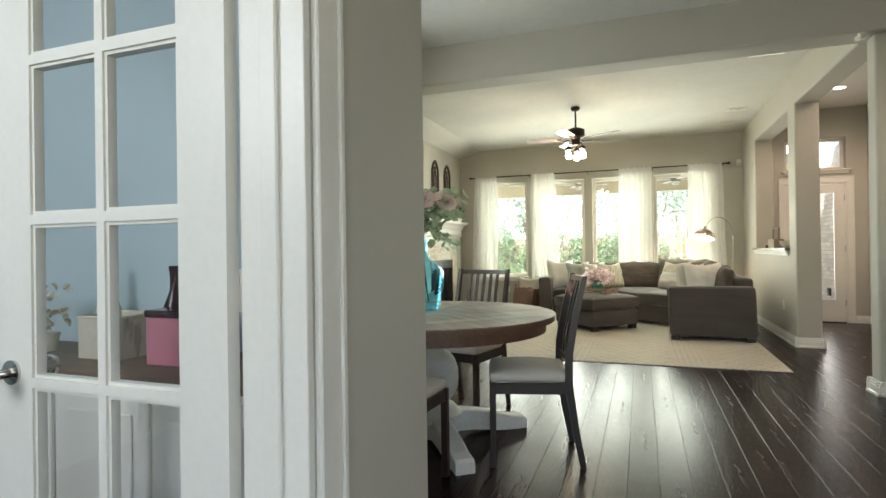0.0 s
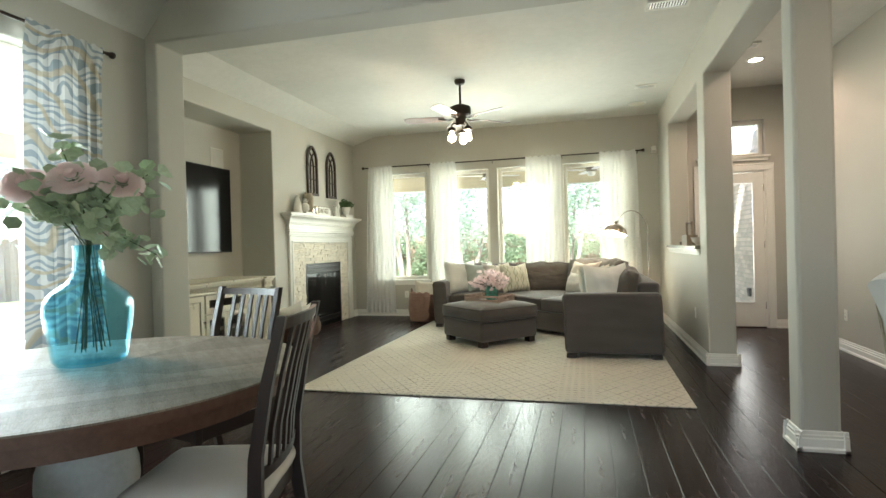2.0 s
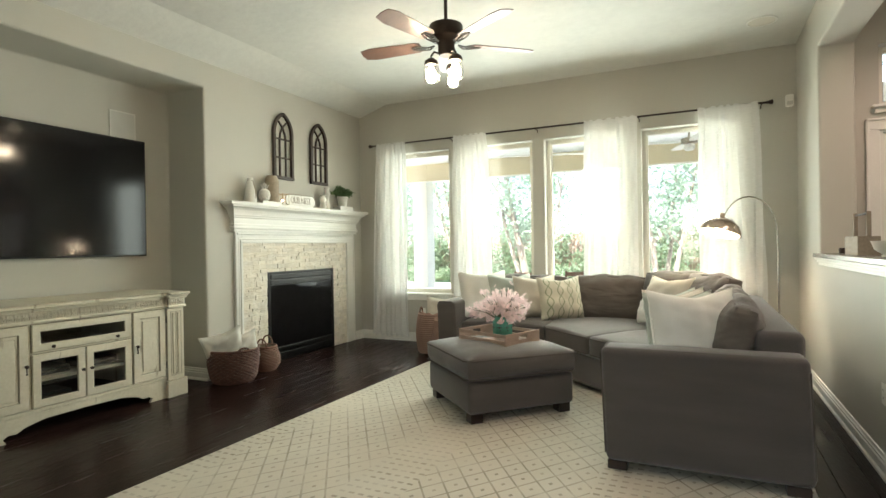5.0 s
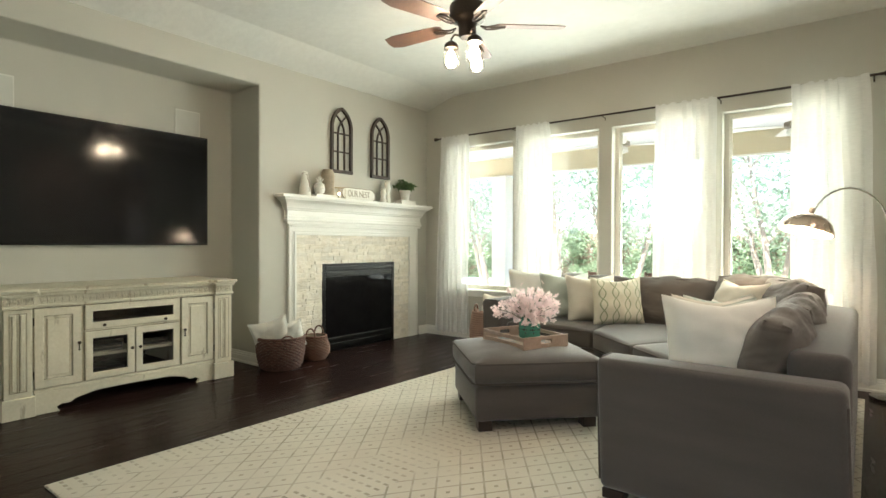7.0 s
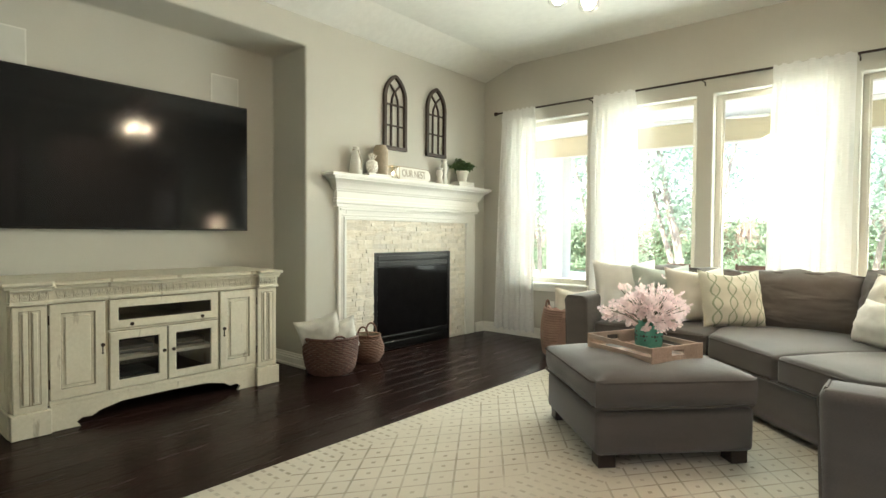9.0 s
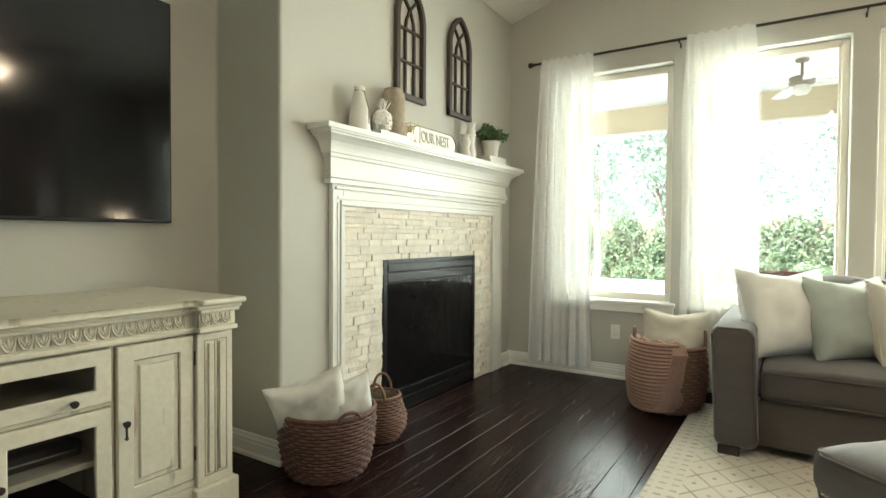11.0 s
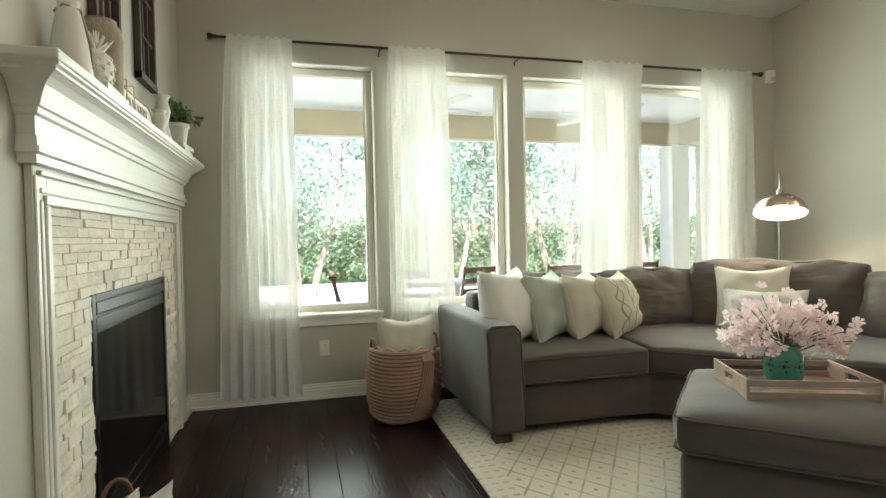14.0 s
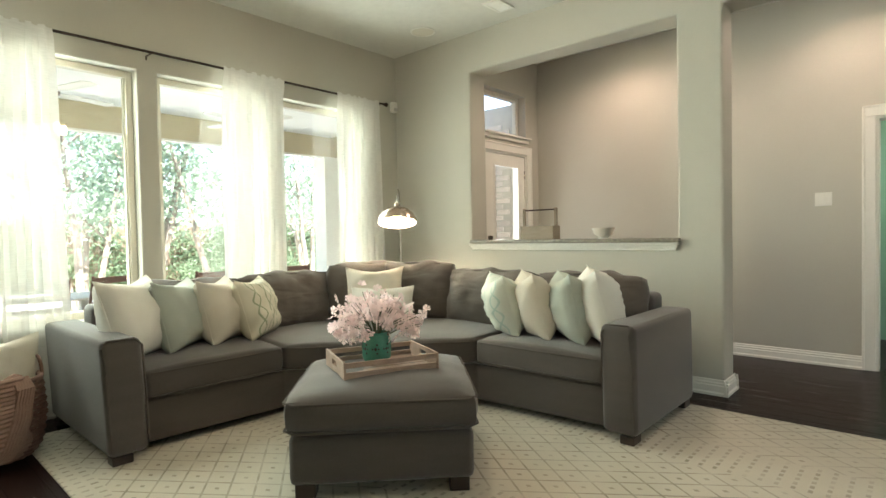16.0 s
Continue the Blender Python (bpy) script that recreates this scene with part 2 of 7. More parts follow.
def tube(points, r, n=8, bm=None, closed=False, taper=None):
    """A round bar through the points."""
    bm = bm or bmesh.new()
    P = [Vector(p) for p in points]
    rings, up = [], Vector((0.013, 0.021, 1))
    for i, p in enumerate(P):
        a = P[i - 1] if i or closed else p
        b = P[(i + 1) % len(P)] if i < len(P) - 1 or closed else p
        d = (b - a).normalized()
        u = d.cross(up)
        if u.length < 0.05:
            u = d.cross(Vector((1, 0.1, 0)))
        u.normalize()
        v = d.cross(u)
        rr = r if taper is None else r + (taper - r) * i / max(1, len(P) - 1)
        rings.append([bm.verts.new(p + (u * math.cos(2 * math.pi * k / n) + v * math.sin(2 * math.pi * k / n)) * rr) for k in range(n)])
    pairs = list(zip(rings, rings[1:])) + ([(rings[-1], rings[0])] if closed else [])
    for a, b in pairs:
        for k in range(n):
            bm.faces.new((a[k], a[(k + 1) % n], b[(k + 1) % n], b[k]))
    if not closed:
        bm.faces.new(rings[0]), bm.faces.new(rings[-1])
    return bm


def prism(outline, z0, z1, bevel=0.0, seg=2, bm=None):
    """Upright slab over a flat outline of (x, y)."""
    b2 = bmesh.new()
    lo = [b2.verts.new((x, y, z0)) for x, y in outline]
    hi = [b2.verts.new((x, y, z1)) for x, y in outline]
    n = len(outline)
    b2.faces.new(lo), b2.faces.new(hi)
    for i in range(n):
        b2.faces.new((lo[i], lo[(i + 1) % n], hi[(i + 1) % n], hi[i]))
    if bevel:
        bmesh.ops.bevel(b2, geom=b2.edges[:], offset=bevel, segments=seg, affect="EDGES", profile=0.5)
    return merge(bm, b2) if bm else b2


def extrude_profile(profile, a, b, n):
    """A moulding: (out, z) profile swept from a to b; n is the way out from the wall."""
    bm = bmesh.new()
    a, b, n = Vector((*a, 0)), Vector((*b, 0)), Vector((*n, 0))
    A = [bm.verts.new(a + n * o + Vector((0, 0, z))) for o, z in profile]
    C = [bm.verts.new(b + n * o + Vector((0, 0, z))) for o, z in profile]
    k = len(profile)
    for i in range(k):
        bm.faces.new((A[i], A[(i + 1) % k], C[(i + 1) % k], C[i]))
    bm.faces.new(A), bm.faces.new(C)
    return bm


def solid(xs, ys, zs, holes=()):
    """A block cut on a grid; cells whose centre lies in a hole (x0, y0, z0, x1, y1, z1) are left out."""
    bm, V = bmesh.new(), {}

    def full(i, j, k):
        if not (0 <= i < len(xs) - 1 and 0 <= j < len(ys) - 1 and 0 <= k < len(zs) - 1):
            return False
        c = [(s[q] + s[q + 1]) / 2 for s, q in ((xs, i), (ys, j), (zs, k))]
        return not any(all(h[q] < c[q] < h[q + 3] for q in range(3)) for h in holes)

    def v(i, j, k):
        if (i, j, k) not in V:
            V[i, j, k] = bm.verts.new((xs[i], ys[j], zs[k]))
        return V[i, j, k]

    for i in range(len(xs) - 1):
        for j in range(len(ys) - 1):
            for k in range(len(zs) - 1):
                if not full(i, j, k):
                    continue
                for d, q in (((-1, 0, 0), ((0, 0, 0), (0, 0, 1), (0, 1, 1), (0, 1, 0))), ((1, 0, 0), ((1, 0, 0), (1, 1, 0), (1, 1, 1), (1, 0, 1))),
                             ((0, -1, 0), ((0, 0, 0), (1, 0, 0), (1, 0, 1), (0, 0, 1))), ((0, 1, 0), ((0, 1, 0), (0, 1, 1), (1, 1, 1), (1, 1, 0))),
                             ((0, 0, -1), ((0, 0, 0), (0, 1, 0), (1, 1, 0), (1, 0, 0))), ((0, 0, 1), ((0, 0, 1), (1, 0, 1), (1, 1, 1), (0, 1, 1)))):
                    if not full(i + d[0], j + d[1], k + d[2]):
                        bm.faces.new([v(i + a, j + b, k + c) for a, b, c in q])
    bmesh.ops.dissolve_limit(bm, angle_limit=0.01, verts=bm.verts[:], edges=bm.edges[:])
    return bm


def bevelled(ob, width, segments=2):
    md = ob.modifiers.new("round_edges", "BEVEL")
    md.width, md.segments, md.limit_method, md.angle_limit = width, segments, "ANGLE", radians(40)
    return ob


def setting(name, bm, material, label="", smooth=False):
    return part(name, bm, material, None, label, "structure", smooth)


# ---- the place: walls, ceilings, openings ----
CEIL, COVE_W, HEAD = 3.115, 2.98, 2.743
XW, YN, XE, XE2, XH = -2.9, 9.8, 2.12, 2.36, 3.58
WINDOWS = ((-2.48, -1.57), (-1.41, -0.50), (-0.354, 0.556), (0.705, 1.615))
SILL, WTOP = 0.62, 2.44

wall_north = setting("wall_north", solid([-3.6] + [v for w in WINDOWS for v in w] + [XE2], [YN, YN + 0.2], [0, SILL, WTOP, 3.3],
                     [(a, YN - 1, SILL, b, YN + 1, WTOP) for a, b in WINDOWS]), M_WALL)
bevelled(wall_north, 0.012)
wall_west = setting("wall_west", solid([-3.6, -3.39, XW], [4.62, 7.23, YN], [0, HEAD, 3.3], [(-3.39, 4.62, 0, XW + 1, 7.23, HEAD)]), M_WALL)
bevelled(wall_west, 0.015)
wall_east = setting("wall_east", solid([XE, XE2], [4.602, 6.50, 6.81, 8.75, YN], [0, 1.085, HEAD, 3.3],
                    [(0, 6.81, 1.085, 5, 8.75, HEAD), (0, 4.58, 0, 5, 6.50, HEAD)]), M_WALL)
bevelled(wall_east, 0.015)
column = setting("column", B(2.155, 4.363, 0, 2.358, 4.535, HEAD), M_WALL)
bevelled(column, 0.02)
beam = setting("beam", solid([-2.12, -2.02, XE, XH], [4.31, 4.60], [0, HEAD, 3.3], [(-2.02, 0, 0, 9, 9, HEAD)]), M_WALL)
bevelled(beam, 0.015)
DWIN = (2.79, 3.70)
wall_dining = setting("wall_dining_west", solid([-2.32, -2.12], [1.24, DWIN[0], DWIN[1], 4.60], [0, SILL, WTOP, 3.3], [(-9, DWIN[0], SILL, 9, DWIN[1], WTOP)]), M_WALL)
bevelled(wall_dining, 0.012)
setting("wall_niche_return", B(-3.6, 4.46, 0, -2.33, 4.615, 3.3), M_WALL)
setting("wall_dining_south", prism([(-2.32, 1.12), (-0.46, 1.12), (-0.305, 0.94), (-0.145, 0.94), (-0.50, 1.24), (-2.32, 1.24)], 0, 3.3), M_WALL)
wall_hall = setting("wall_hall_west", solid([-0.305, -0.145], [-2.4, -1.14, 0.34, 0.939], [0, 2.06, 3.3], [(-1, -1.14, -1, 1, 0.34, 2.06)]), M_WALL)
DOOR = (2.54, 3.32)
wall_door = setting("wall_nook_north", solid([XE2, DOOR[0], DOOR[1], XH], [8.9, 9.1], [0, 2.07, 2.26, 2.74, 3.3],
                    [(DOOR[0], 0, 0, DOOR[1], 99, 2.07), (DOOR[0], 0, 2.26, DOOR[1], 99, 2.74)]), M_WALL)
wall_far_east = setting("wall_far_east", solid([XH, XH + 0.15], [-2.4, 5.0, 5.75, 9.1], [0, 2.06, 3.3], [(0, 5.0, 0, 9, 5.75, 2.06)]), M_WALL)
# never in view; its opening is added for the entry fill lamp
setting("wall_south", solid([-2.6, 0.7, 2.5, XH + 0.15], [-2.55, -2.4], [0, 0.5, 2.5, 3.3], [(0.7, -9, 0.5, 2.5, 9, 2.5)]), M_WALL)
setting("wall_study_west", B(-2.6, -2.4, 0, -2.45, 1.24, 3.3), M_STUDY)
setting("wall_study_north", B(-2.45, 1.09, 0, -0.46, 1.117, 2.9), M_STUDY)
setting("wall_bath", solid([XH + 0.15, 5.2, 5.3], [4.6, 4.7, 6.1, 6.2], [0, 3.3], [(XH, 4.7, 0, 5.2, 6.1, 4)]), surf("bath_wall_green", (0.34, 0.52, 0.40), (0.32, 0.50, 0.38), 0.7))


def ceiling_piece(name, outline_xz, y0, y1):
    bm = bmesh.new()
    a = [bm.verts.new((x, y0, z)) for x, z in outline_xz]
    c = [bm.verts.new((x, y1, z)) for x, z in outline_xz]
    n = len(a)
    bm.faces.new(a), bm.faces.new(c)
    for i in range(n):
        bm.faces.new((a[i], a[(i + 1) % n], c[(i + 1) % n], c[i]))
    return setting(name, bm, M_CEIL)


ceiling_piece("ceiling", [(XW, COVE_W), (-2.48, CEIL), (XE, CEIL), (XE, 3.25), (XW, 3.25)], 4.60, YN)
ceiling_piece("ceiling_dining", [(-2.12, 2.78), (-1.83, CEIL), (XH, CEIL), (XH, 3.25), (-2.12, 3.25)], 1.24, 4.31)
setting("ceiling_hall", B(-0.145, -2.4, CEIL, XH, 1.24, 3.25), M_CEIL)
setting("ceiling_study", B(-2.45, -2.4, 2.75, -0.305, 1.09, 2.9), M_CEIL)
CEIL_N = 3.17
setting("ceiling_nook", B(XE2, 4.60, CEIL_N, XH, 8.9, 3.25), M_CEIL)
setting("ceiling_bath", B(XH + 0.15, 4.7, 2.5, 5.2, 6.1, 2.6), M_CEIL)
setting("floor_base", B(-3.6, -2.55, -0.2, 5.3, 9.99, -0.012), M_HOLLOWSHADE)

# windows
def window(name, a, b, y=None, x=None, label="tan vinyl framed single pane window with a white sill in a drywall recess"):
    """A fixed window in the opening a..b, on the north wall at y or on the west wall at x."""
    w = thing(name, label, kind="structure")
    w.matrix_world = pose((a + b) / 2, y, 0) if y else pose(x, (a + b) / 2, 0, 0, 0, 90)
    h = (b - a) / 2
    bm = bmesh.new()
    for q in ((-h, -h + 0.045), (h - 0.045, h)):
        box(bm, q[0], 0.10, SILL, q[1], 0.16, WTOP, 0.004)
    for q in ((SILL, SILL + 0.06), (WTOP - 0.05, WTOP)):
        box(bm, -h + 0.045, 0.10, q[0], h - 0.045, 0.16, q[1], 0.004)
    for q in ((-h + 0.045, -h + 0.06), (h - 0.06, h - 0.045)):
        box(bm, q[0], 0.115, SILL + 0.06, q[1], 0.15, WTOP - 0.05)
    fr = part("window_frame", bm, M_VINYL, w)
    p = part("pane", B(-h + 0.05, 0.128, SILL + 0.05, h - 0.05, 0.134, WTOP - 0.04), M_GLASS, w, "clear glass pane")
    p.visible_shadow = False
    bm = box(bmesh.new(), -h - 0.04, -0.045, SILL - 0.022, h + 0.04, 0.0, SILL + 0.006, 0.006, 2)
    box(bm, -h, 0.0, SILL, h, 0.10, SILL + 0.006)
    box(bm, -h - 0.03, -0.022, SILL - 0.085, h + 0.03, -0.001, SILL - 0.022, 0.006, 2)
    part("window_sill", bm, M_TRIM, w, "white painted sill and apron")
    return w


for i, (a, b) in enumerate(WINDOWS):
    window(f"window_{i + 1}", a, b, y=YN)
window("window_5", *DWIN, x=-2.12)

# baseboards
BASE = [(0, 0), (0.028, 0), (0.028, 0.016), (0.018, 0.025), (0.018, 0.068), (0.012, 0.074), (0.014, 0.086), (0.008, 0.092), (0.006, 0.108), (0, 0.112)]


def baseboard(a, b, n, name="baseboard"):
    return setting(name, extrude_profile(BASE, a, b, n), M_TRIM)


baseboard((XW, YN), (XE, YN), (0, -1))
baseboard((XE, YN), (XE, 6.472), (-1, 0))
baseboard((XE - 0.028, 6.5), (XE2 + 0.028, 6.5), (0, -1))
baseboard((XE2, 6.472), (XE2, 8.9), (1, 0))
baseboard((XW, 7.23), (XW, 7.52), (1, 0))
baseboard((XW, 9.63), (XW, 9.8), (1, 0))
baseboard((-3.39, 7.23), (XW + 0.028, 7.23), (0, -1))
baseboard((-3.39, 4.62), (-3.39, 7.23), (1, 0))
baseboard((-2.02, 4.282), (-2.02, 4.628), (1, 0))
baseboard((-2.12, 4.31), (-1.992, 4.31), (0, -1))
baseboard((-3.39, 4.62), (-1.992, 4.62), (0, 1))
baseboard((-2.12, 1.24), (-2.12, 4.31), (1, 0))
baseboard((XH, -2.4), (XH, 4.91), (-1, 0))
baseboard((XH, 5.84), (XH, 8.9), (-1, 0))
baseboard((XE2, 8.9), (2.45, 8.9), (0, -1))
baseboard((3.41, 8.9), (XH, 8.9), (0, -1))
for a, b, n in (((2.127, 4.363), (2.386, 4.363), (0, -1)), ((2.127, 4.535), (2.386, 4.535), (0, 1)), ((2.155, 4.335), (2.155, 4.563), (-1, 0)), ((2.358, 4.335), (2.358, 4.563), (1, 0))):
    baseboard(a, b, n)
baseboard((-0.145, 0.43), (-0.145, 0.94), (1, 0))

# ---- outside ----
setting("ground", B(-60, 15.8, -0.45, 60, 80, -0.18), M_GRASS)
setting("patio_slab", B(-11.5, 9.99, -0.3, 11.5, 21.6, -0.1), M_SLAB)
setting("ground_side", B(-60, -20, -0.45, -6.4, 15.8, -0.18), M_GRASS)
setting("patio_slab_side", B(-11.5, -4, -0.3, -3.6, 9.99, -0.1), M_SLAB)
setting("patio_ceiling", solid([-6.0, -3.6, 3.35], [0.0, 9.999, 12.5], [2.70, 2.85], [(-3.6, -1, 0, 9, 10.0, 9)]), surf("patio_ceiling_paint", (0.88, 0.88, 0.85), (0.84, 0.84, 0.81), 0.7, scale=2))
setting("patio_beam", B(-6.0, 12.3, 2.40, 3.35, 12.5, 2.70), M_TAN)
setting("patio_beam_side", B(-6.0, 0.0, 2.40, -5.8, 12.3, 2.70), M_TAN)
setting("patio_beam_end", B(3.10, 10.0, 2.40, 3.345, 12.3, 2.70), M_TAN)

setting("patio_beam_trim", B(-6.0, 12.27, 2.375, 3.35, 12.33, 2.399), M_TRIM)

# ---- floor ----
M_FLOOR = surf("floor_wood_dark", (0.014, 0.0065, 0.0058), (0.026, 0.0125, 0.0105), 0.25, scale=2.5, fine=24, stretch=(3, 0.5, 1), bump=0.45, dist=0.004, rvar=0.08, rand=0.4, Specular_IOR_Level=0.085)
M_RUG = surf("rug_wool", (0.58, 0.54, 0.45), (0.52, 0.48, 0.40), 0.95, scale=3, fine=220, bump=0.6, dist=0.004)


def math_node(t, op, a, b=None, c=None):
    n = t.nodes.new("ShaderNodeMath")
    n.operation = op
    for i, v in enumerate((a, b, c)):
        if v is not None:
            if isinstance(v, (int, float)):
                n.inputs[i].default_value = v
            else:
                t.links.new(v, n.inputs[i])
    return n.outputs[0]


def rug_pattern(m):
    """Worn diamond trellis with small centre lozenges; bands of short dashes run across it."""
    t = m.node_tree
    N, L = t.nodes.new, t.links.new
    co, sp = N("ShaderNodeTexCoord"), N("ShaderNodeSeparateXYZ")
    L(co.outputs["Object"], sp.inputs[0])
    M = lambda *a: math_node(t, *a)
    X, Y = M("DIVIDE", sp.outputs["X"], 0.145), M("DIVIDE", sp.outputs["Y"], 0.20)
    u, v = M("FRACT", M("ADD", X, Y)), M("FRACT", M("SUBTRACT", X, Y))
    au, av = M("ABSOLUTE", M("SUBTRACT", u, 0.5)), M("ABSOLUTE", M("SUBTRACT", v, 0.5))
    line = M("GREATER_THAN", M("MAXIMUM", au, av), 0.455)
    dot = M("LESS_THAN", M("MAXIMUM", au, av), 0.085)
    trel = M("MAXIMUM", line, dot)
    dash = M("MULTIPLY", M("LESS_THAN", M("ABSOLUTE", M("SUBTRACT", M("FRACT", M("DIVIDE", sp.outputs["Y"], 0.065)), 0.5)), 0.14), M("GREATER_THAN", M("FRACT", M("DIVIDE", sp.outputs["X"], 0.055)), 0.42))
    band = M("GREATER_THAN", M("FRACT", M("DIVIDE", M("ADD", sp.outputs["X"], 1.2), 1.15)), 0.72)
    pat = M("ADD", M("MULTIPLY", trel, M("SUBTRACT", 1.0, band)), M("MULTIPLY", dash, band))
    nz = N("ShaderNodeTexNoise")
    nz.inputs["Scale"].default_value, nz.inputs["Detail"].default_value = 9, 6
    L(co.outputs["Object"], nz.inputs[0])
    n2 = N("ShaderNodeTexNoise")
    n2.inputs["Scale"].default_value = 1.3
    L(co.outputs["Object"], n2.inputs[0])
    wear = N("ShaderNodeMapRange")
    wear.inputs["From Min"].default_value, wear.inputs["From Max"].default_value, wear.inputs["To Min"].default_value, wear.inputs["To Max"].default_value = 0.36, 0.60, 0.12, 0.85
    L(M("ADD", M("MULTIPLY", nz.outputs[0], 0.6), M("MULTIPLY", n2.outputs[0], 0.4)), wear.inputs["Value"])
    mx = N("ShaderNodeMix")
    mx.data_type = "RGBA"
    mx.inputs["B"].default_value = (0.25, 0.22, 0.165, 1)
    b = t.nodes["Principled BSDF"]
    src = b.inputs["Base Color"].links[0].from_socket
    L(M("MULTIPLY", pat, wear.outputs[0]), mx.inputs["Factor"]), L(src, mx.inputs["A"]), L(mx.outputs["Result"], b.inputs["Base Color"])


rug_pattern(M_RUG)

rug = thing("area_rug", "cream woven area rug with a worn grey diamond trellis pattern", "rug")
part("carpet", prism([(-1.37, 5.04), (1.75, 5.05), (1.78, 9.44), (-1.33, 9.44)], 0.001, 0.012, 0.004, 1), M_RUG, rug)

# ---- sofa ----
def slab(w, d, h, r=0.03, puff=(0, 0, 0), n=10, wob=0.0, seed=0, bm=None, m=None):
    """A cushion block w x d x h, corners rounded, faces puffed outwards."""
    b2 = bmesh.new()
    rng = Vector((seed * 3.1, seed * 1.7, seed * 0.9))
    bmesh.ops.create_cube(b2, size=1.0)
    bmesh.ops.subdivide_edges(b2, edges=b2.edges[:], cuts=n, use_grid_fill=True)
    for v in b2.verts:
        u = v.co * 2
        s = [max(0, 1 - abs(c) ** 4) for c in u]
        p = Vector((u.x * (w / 2 - r), u.y * (d / 2 - r), u.z * (h / 2 - r)))
        q = Vector([max(-1, min(1, c)) for c in u])
        nrm = Vector([c if abs(c) > 0.98 else c ** 7 for c in q]).normalized()
        p += nrm * r
        p += Vector((nrm.x * puff[0] * s[1] * s[2], nrm.y * puff[1] * s[0] * s[2], nrm.z * puff[2] * s[0] * s[1]))
        if wob:
            p += nrm * wob * noise.noise(p * 7 + rng) + nrm * wob * 0.5 * noise.noise(p * 17 + rng)
        v.co = p
    if m is not None:
        b2.transform(m)
    return merge(bm, b2) if bm else b2


sofa = thing("sectional_sofa", "brown-grey fabric sectional sofa with an angled corner and loose cushions", "sofa")
FOOT = 0.06
def outline_part(name, pts, z0, z1, bev=0.02, mat=None, smooth=True):
    return part(name, prism(pts, z0, z1, bev, 3), mat or M_SOFA, sofa, smooth=smooth)


outline_part("base", [(-0.94, 8.62), (-0.06, 8.62), (0.87, 7.73), (0.87, 6.78), (1.60, 6.78), (1.60, 8.85), (0.98, 9.5), (-0.94, 9.5)], FOOT, 0.30)
outline_part("backrest", [(-0.94, 9.42), (0.92, 9.42), (1.52, 8.80), (1.52, 6.78), (1.74, 6.78), (1.74, 8.88), (1.00, 9.64), (-0.94, 9.64)], FOOT, 0.76, 0.04)


def arm(x0, y0, x1, y1, lean):
    """A track arm whose top swells outwards and rolls."""
    bm = prism([(x0, y0), (x1, y0), (x1, y1), (x0, y1)], FOOT, 0.665, 0.035, 4)
    for v in bm.verts:
        k = max(0, (v.co.z - 0.1) / 0.56)
        v.co.x += lean[0] * k * k
        v.co.y += lean[1] * k * k
    return part("arm", bm, M_SOFA, sofa, smooth=True)


arm(-1.13, 8.52, -0.93, 9.64, (-0.025, 0.01))
arm(0.80, 6.59, 1.75, 6.79, (-0.02, 0.0))
for pts in ([(-1.115, 8.525, 0.10), (-1.13, 8.53, 0.5), (-1.145, 8.54, 0.625), (-1.12, 8.54, 0.662), (-0.99, 8.54, 0.662), (-0.955, 8.535, 0.625), (-0.945, 8.53, 0.4), (-0.935, 8.525, 0.1)],
            [(0.803, 6.605, 0.1), (0.792, 6.61, 0.4), (0.78, 6.62, 0.62), (0.80, 6.63, 0.663), (0.80, 6.75, 0.663), (0.78, 6.775, 0.62), (0.79, 6.78, 0.3)],
            [(0.80, 6.612, 0.655), (1.2, 6.612, 0.657), (1.70, 6.612, 0.655)], [(1.745, 6.61, 0.1), (1.728, 6.61, 0.6)]):
    part("piping", tube(pts, 0.006, 6), M_PIPING, sofa, smooth=True)


def seat_cushion(pts, z0, z1, seed):
    """A seat cushion over a flat outline, crowned and welted."""
    bm = prism(pts, z0, z1, 0.03, 3)
    bmesh.ops.triangulate(bm, faces=[f for f in bm.faces if len(f.verts) > 4])
    bmesh.ops.subdivide_edges(bm, edges=[e for e in bm.edges if e.calc_length() > 0.12], cuts=5, use_grid_fill=True)
    cx, cy = sum(p[0] for p in pts) / len(pts), sum(p[1] for p in pts) / len(pts)
    rad = max(math.hypot(p[0] - cx, p[1] - cy) for p in pts)
    for v in bm.verts:
        d = math.hypot(v.co.x - cx, v.co.y - cy) / rad
        if v.co.z > (z0 + z1) / 2:
            v.co.z += 0.035 * max(0, 1 - d * d) + 0.006 * noise.noise(v.co * 9)
    c = part("seat_cushion", bm, M_SOFA, sofa, smooth=True)
    n = len(pts)
    for zz in (z1 - 0.012, z0 + 0.012):
        loop = []
        for i in range(n):
            p, q = Vector((*pts[i], zz)), Vector((*pts[(i + 1) % n], zz))
            loop += [p.lerp(q, 0.05), p.lerp(q, 0.5), p.lerp(q, 0.95)]
        part("welt", tube(loop, 0.006, 6, closed=True), M_PIPING, c, smooth=True)
    return c


